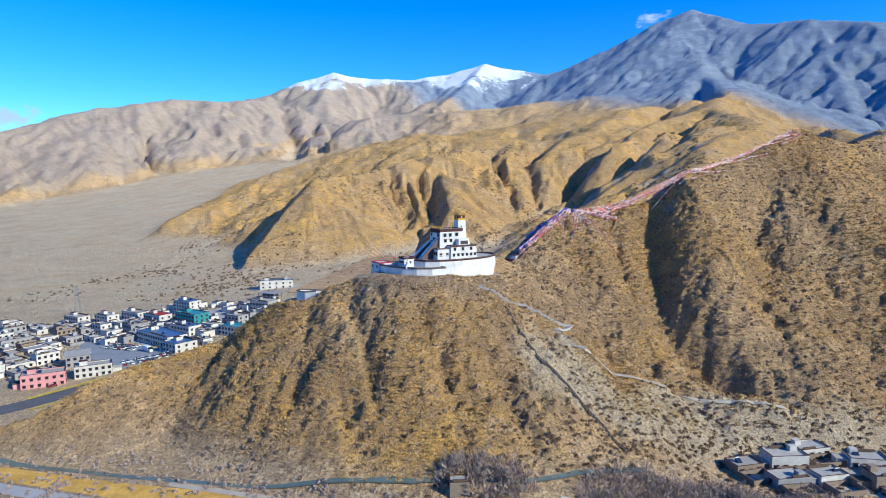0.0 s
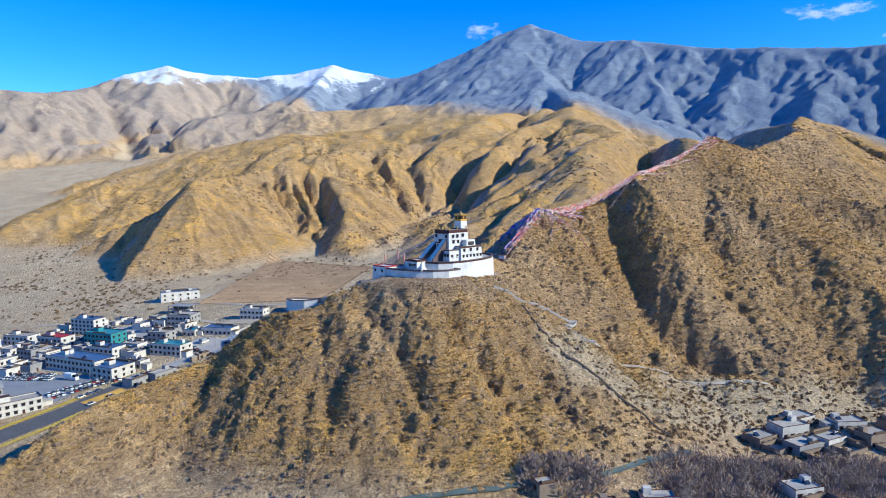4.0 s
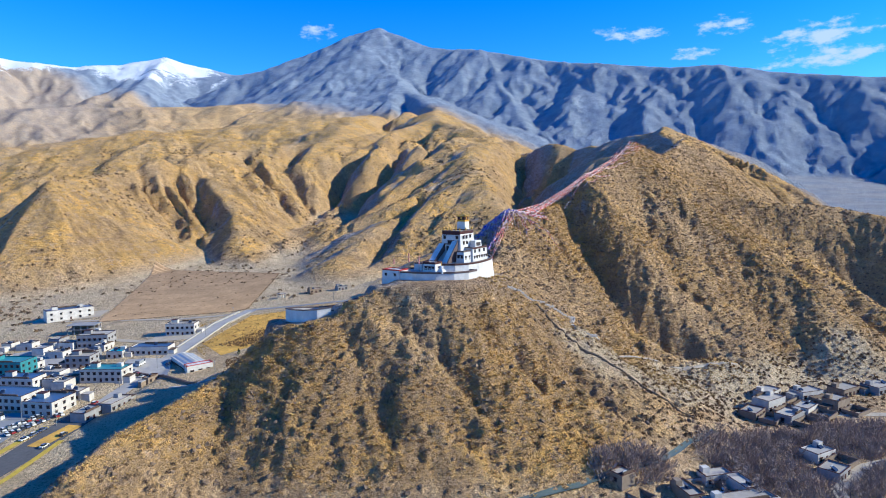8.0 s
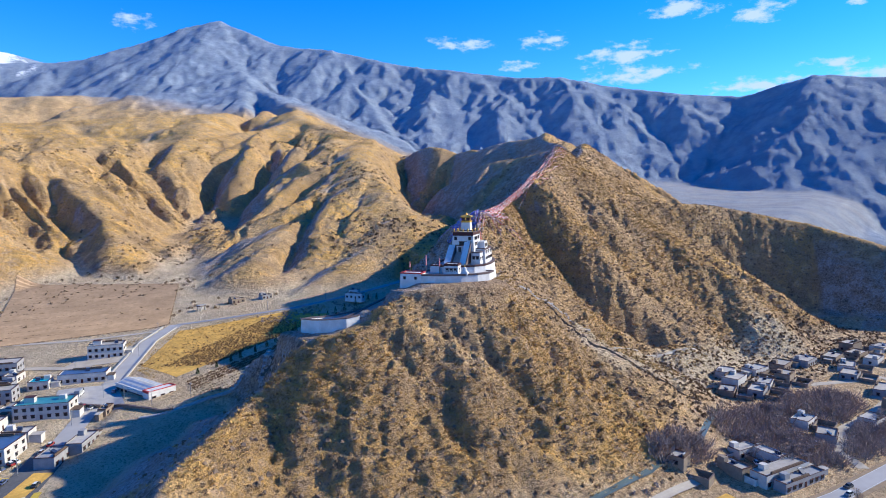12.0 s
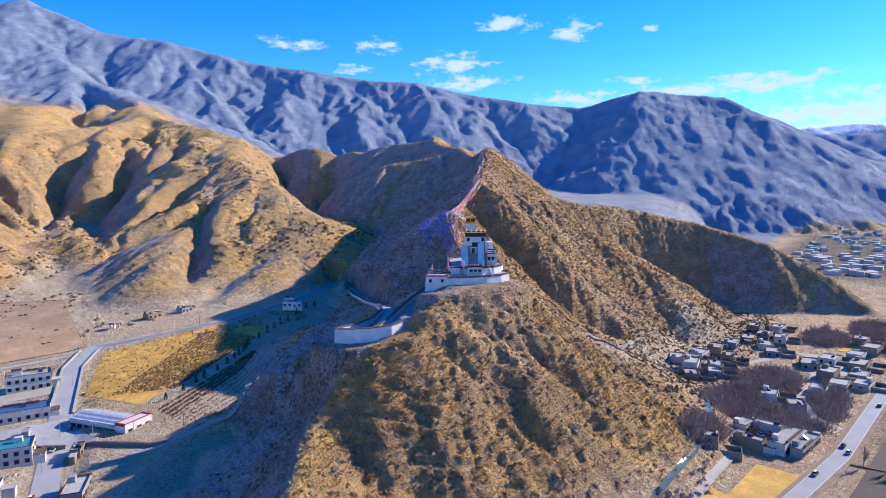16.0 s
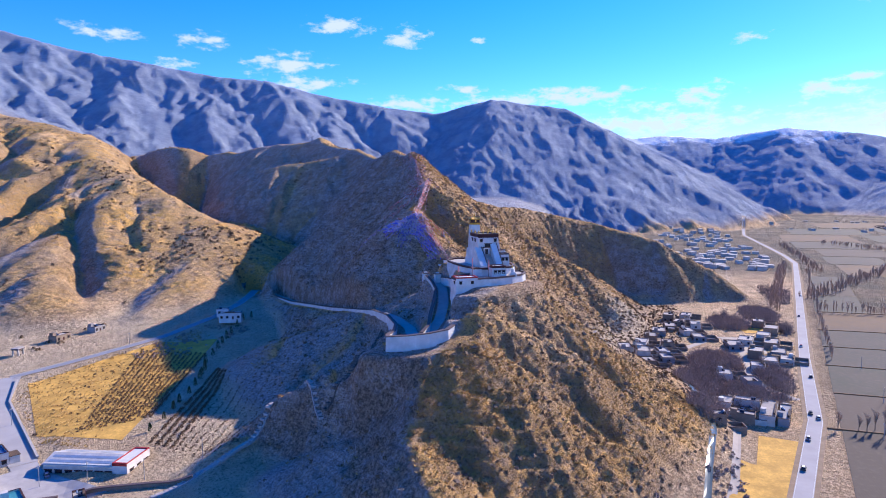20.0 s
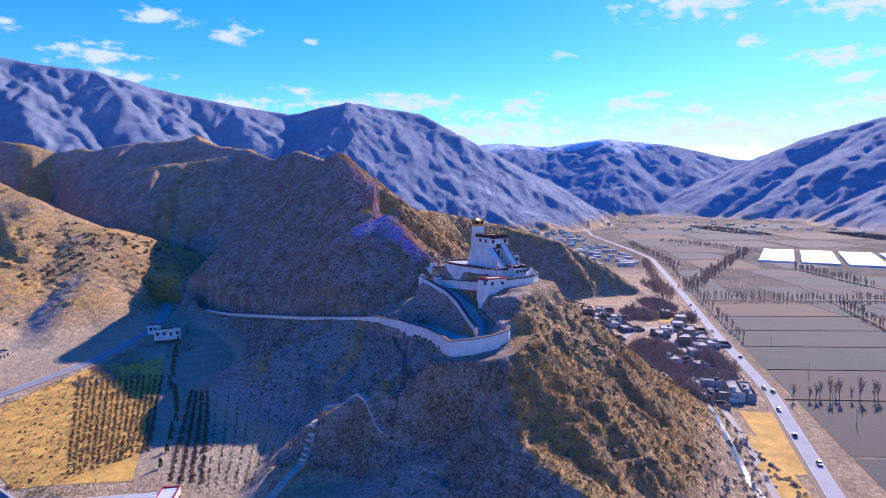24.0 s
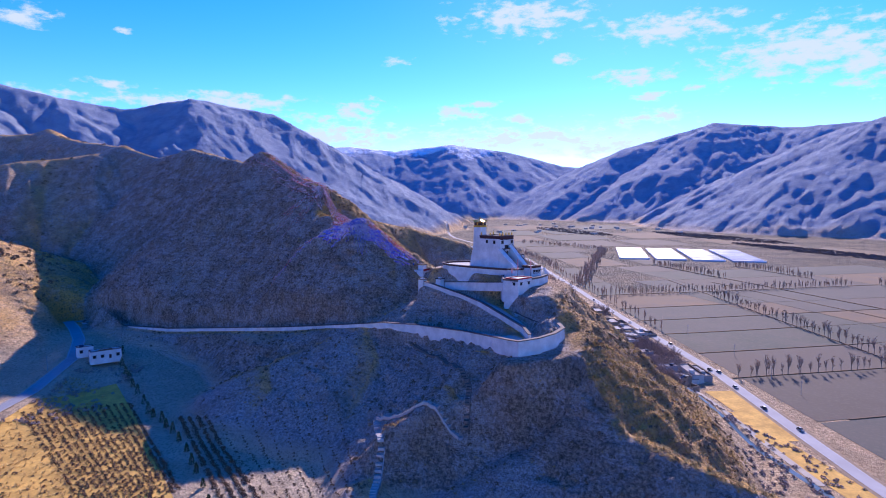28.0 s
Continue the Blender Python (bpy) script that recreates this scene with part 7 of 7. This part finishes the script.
# brown underwood of the village groves
BRUSH, BRUSH_F = [], []
for k in range(46):
    a, r, z = rg.uniform(0, 2 * math.pi), rg.uniform(0.05, 0.55), rg.uniform(0.0, 0.55)
    c, s_ = math.cos(a), math.sin(a)
    n = len(BRUSH)
    BRUSH += [(c * r - s_ * 0.013, s_ * r + c * 0.013, z), (c * r + s_ * 0.013, s_ * r - c * 0.013, z), (c * (r + 0.15) + rg.uniform(-0.1, 0.1), s_ * (r + 0.15), z + rg.uniform(0.2, 0.42))]
    BRUSH_F += [(n, n + 1, n + 2)]
px, py = [], []
for cx, cy, rx, ry, n in GROVES:
    a, r = g.uniform(0, 2 * math.pi, n * 10), np.sqrt(g.uniform(0, 1, n * 10))
    px += list(cx + rx * 1.1 * r * np.cos(a))
    py += list(cy + ry * 1.1 * r * np.sin(a))
px, py = np.array(px), np.array(py)
open_ground = np.ones(len(px), bool)
for hx, hy, size in BUILT:
    open_ground &= np.hypot(px - hx, py - hy) > size * 0.55 + 1.0
for lane in ([(98, -96), (120, -98), (149, -113), (172, -126), (195, -136), (181, -162), (188, -184)], [(182, -158), (150, -150), (118, -150), (91, -147), (64, -154), (52, -166)], MAIN_ROAD):
    open_ground &= near_line(px, py, lane)[0] > (9 if lane is MAIN_ROAD else 4)
scatter("grove_underwood", BRUSH, BRUSH_F, px[open_ground], py[open_ground], 4.6, TWIG, "dense leafless reddish brown brushwood between the village houses", "brushwood", 0.02)
# junipers by the road
def juniper(x, y, h):
    ob = tagged(new("juniper"), "dark green juniper beside the field", "tree", "junipers beside the field")
    bm = bmesh.new()
    rod(bm, (0, 0, -0.3), (0, 0, h * 0.8), 0.14, 0.04, 6)
    part("trunk", bm, BARK, ob)
    bm = bmesh.new()
    rg = random.Random(int(x * 7 + y))
    for k in range(150):
        z = rg.uniform(0.06, 1.0)
        r = (1 - z) ** 0.7 * h * 0.24 * rg.uniform(0.5, 1.1) + 0.05
        a = rg.uniform(0, 2 * math.pi)
        p = Vector((math.cos(a) * r, math.sin(a) * r, z * h))
        d = Vector((math.cos(a) * 0.5, math.sin(a) * 0.5, 0.8)).normalized() * 0.55
        s = d.cross(Vector((rg.uniform(-1, 1), rg.uniform(-1, 1), rg.uniform(-1, 1)))).normalized() * 0.22
        bm.faces.new([bm.verts.new(c) for c in (p - s, p + s, p + d)])
    part("crown", bm, BUSH_GREEN, ob)
    ob.matrix_world = pose2(x, y, ground_at(x, y))


for x, y, h in ((-110, 107, 3.6), (-98, 111, 3.2), (-88, 115, 4), (-81, 118, 4.4), (-70, 122, 3.6), (-60, 127, 4), (-52, 131, 5), (-46, 135, 4.2), (-40, 138, 5), (-34, 143, 4), (-30, 146, 5.5), (-18, 151, 4.6), (-6, 157, 5.5), (4, 162, 4.8), (13, 166, 6), (24, 171, 5), (38, 177, 5.5), (56, 186, 5), (63, 184, 5)):
    juniper(x, y, h)
tagged(copy_thing(kinds[1], pose2(-1, 13, ground_at(-1, 13), 20)), "pale leafless tree below the terrace wall", group="trees by the palace")
tagged(copy_thing(kinds[2], pose2(-4, 9, ground_at(-4, 9), 80)), "pale leafless tree below the terrace wall", group="trees by the palace")
# woods far down the valley
px, py = [], []
for cx, cy, rx, ry, n in ((760, -900, 260, 40, 900), (1250, -1000, 300, 60, 800), (480, -890, 160, 30, 500), (1700, -760, 300, 60, 500)):
    a, r = g.uniform(0, 2 * math.pi, n), np.sqrt(g.uniform(0, 1, n))
    px += list(cx + rx * r * np.cos(a))
    py += list(cy + ry * r * np.sin(a))
scatter("far_woods", BUSH, BUSH_F, np.array(px), np.array(py), 2.6, WOODS, "leafless brown woods far down the valley", "woods", 0.1, 1.2)


# ---- prayer flags along the ridge ----
def flag_string(a, b, sag, cloth, label, size=0.75, gap=0.95):
    """A rope slung between two points with small cloths hung close together."""
    ob = tagged(new("prayer_flag_string"), label, "prayer flags", "prayer flags on the ridge")
    a, b = Vector(a), Vector(b)
    n = max(4, int((b - a).length / gap))
    pts = []
    for k in range(n + 1):
        t = k / n
        p = a.lerp(b, t)
        p.z -= sag * 4 * t * (1 - t)
        p.z = max(p.z, ground_at(p.x, p.y) + 0.5)
        pts.append(p)
    bm = bmesh.new()
    for p, q in zip(pts, pts[1:]):
        rod(bm, p, q, 0.05, 0.05, 3)
    part("rope", bm, ROPE, ob)
    bm = bmesh.new()
    side = (b - a).cross(Vector((0, 0, 1))).normalized()
    for p, q in zip(pts, pts[1:]):
        h = size * gen.uniform(0.7, 1.2)
        o = side * gen.uniform(-0.35, 0.35)
        v = [bm.verts.new(c) for c in (p, p.lerp(q, 0.86), p.lerp(q, 0.86) + o - Vector((0, 0, h)), p + o - Vector((0, 0, h * 0.95)))]
        bm.faces.new(v)
    tagged(part("cloth", bm, cloth, ob), kind="stuff")
    return ob


RIDGE_LINE = [(14, 15), (22, 20), (32, 28), (43, 39), (50, 47), (58, 52), (66, 56), (76, 60), (92, 63), (108, 66), (127, 70), (134, 74), (152, 84), (176, 95), (198, 108), (214, 116)]
WARM, COOL = "faded red and pink prayer flag string along the ridge", "faded violet and blue prayer flag string on the knoll"
PALE = "pale flag string fanning down the shaded slope"
line = drape(RIDGE_LINE, 2.0)


def on_ridge(k, off, up):
    k = min(max(k, 0), len(line) - 1)
    nx, ny = across(line, k)
    x, y = line[k][0] + nx * off, line[k][1] + ny * off
    return x, y, ground_at(x, y) + up


def over(x, y, up):
    return x, y, ground_at(x, y) + up


total = len(line)
start = next(k for k, p in enumerate(line) if p[0] > 100)
# the red band that follows the crest up the hill
for k in range(80):
    i = gen.randrange(start, total - 6)
    o = gen.gauss(1.5, 5.0)
    flag_string(on_ridge(i, o, gen.uniform(0.8, 3.2)), on_ridge(i + gen.randrange(5, 15), o + gen.uniform(-4, 4), gen.uniform(0.8, 3.0)), gen.uniform(0.3, 1.2), FLAGS_WARM, WARM, 0.5)
# the violet mass draped over the near knoll
for k in range(70):
    u, v = gen.uniform(0, 1), gen.uniform(0, 1) ** 0.7
    a = (50 + 3 * u + gen.uniform(-4, 4), 46 + 27 * u)
    b = (16 + 28 * v + gen.uniform(-2, 1), 17 + 25 * v + gen.uniform(0, 8))
    flag_string(over(*a, gen.uniform(0.8, 2.0)), over(*b, gen.uniform(0.8, 1.8)), 0.4, FLAGS_COOL, COOL, 1.0, 0.95)
for k in range(10):
    v = gen.uniform(0, 0.7)
    flag_string(over(50 + gen.uniform(-3, 3), 47 + gen.uniform(-3, 4), gen.uniform(1.0, 2.4)), over(14 + 26 * v, 14 + 22 * v + gen.uniform(-2, 3), gen.uniform(1.2, 2.4)), 0.5, FLAGS_WARM, WARM, 0.5, 1.0)
for k in range(46):
    u = gen.uniform(0, 1)
    flag_string(over(50 + gen.uniform(-3, 4), 47 + gen.uniform(-2, 8), gen.uniform(0.8, 2.2)), over(24 + 24 * u + gen.uniform(-3, 3), 44 + 24 * u + gen.uniform(-5, 5), gen.uniform(0.6, 1.4)), 0.3, FLAGS_COOL, COOL, 1.0, 0.95)
for k in range(26):
    flag_string(over(52 + gen.uniform(-4, 10), 47 + gen.uniform(-2, 5), gen.uniform(0.8, 2.0)), over(44 + gen.uniform(-8, 34), 33 + gen.uniform(-10, 10), gen.uniform(0.6, 1.4)), 0.3, FLAGS_WARM, "faded pink flag string fanning down the sunny slope", 0.45, 1.3)
# the spiky red fan in the saddle and the long ropes up to the next top
for k in range(40):
    a, r = gen.uniform(-0.5, 2.3), gen.uniform(8, 22)
    x, y = 62 + math.cos(a) * r, 54 + math.sin(a) * r * 0.7
    flag_string(over(60 + gen.uniform(-8, 12), 53 + gen.uniform(-3, 5), gen.uniform(0.8, 2)), over(x, y, gen.uniform(0.8, 5.0)), 0.2, FLAGS_WARM, WARM, 0.7)
for k in range(14):
    flag_string(over(72 + gen.uniform(-10, 6), 58 + gen.uniform(-3, 3), 1.5), over(126 + gen.uniform(-6, 4), 70 + gen.uniform(-3, 3), 2.0), gen.uniform(1.0, 4.0), FLAGS_WARM, WARM, 0.36, 1.3)
# pale strings running down the shaded side
for k in range(12):
    flag_string(over(52, 64 + gen.uniform(-10, 8), 1.4), over(53 + gen.uniform(-8, 8), 84 + gen.uniform(-4, 16), 0.7), 0.3, FLAGS_COOL if k % 2 else FLAGS_WARM, PALE, 0.5, 1.1)
for k in range(10):
    flag_string(over(124 + gen.uniform(-6, 4), 71, 2.0), over(100 + gen.uniform(-10, 16), 92 + gen.uniform(-8, 10), 0.7), 0.4, FLAGS_WARM, PALE, 0.5, 1.1)
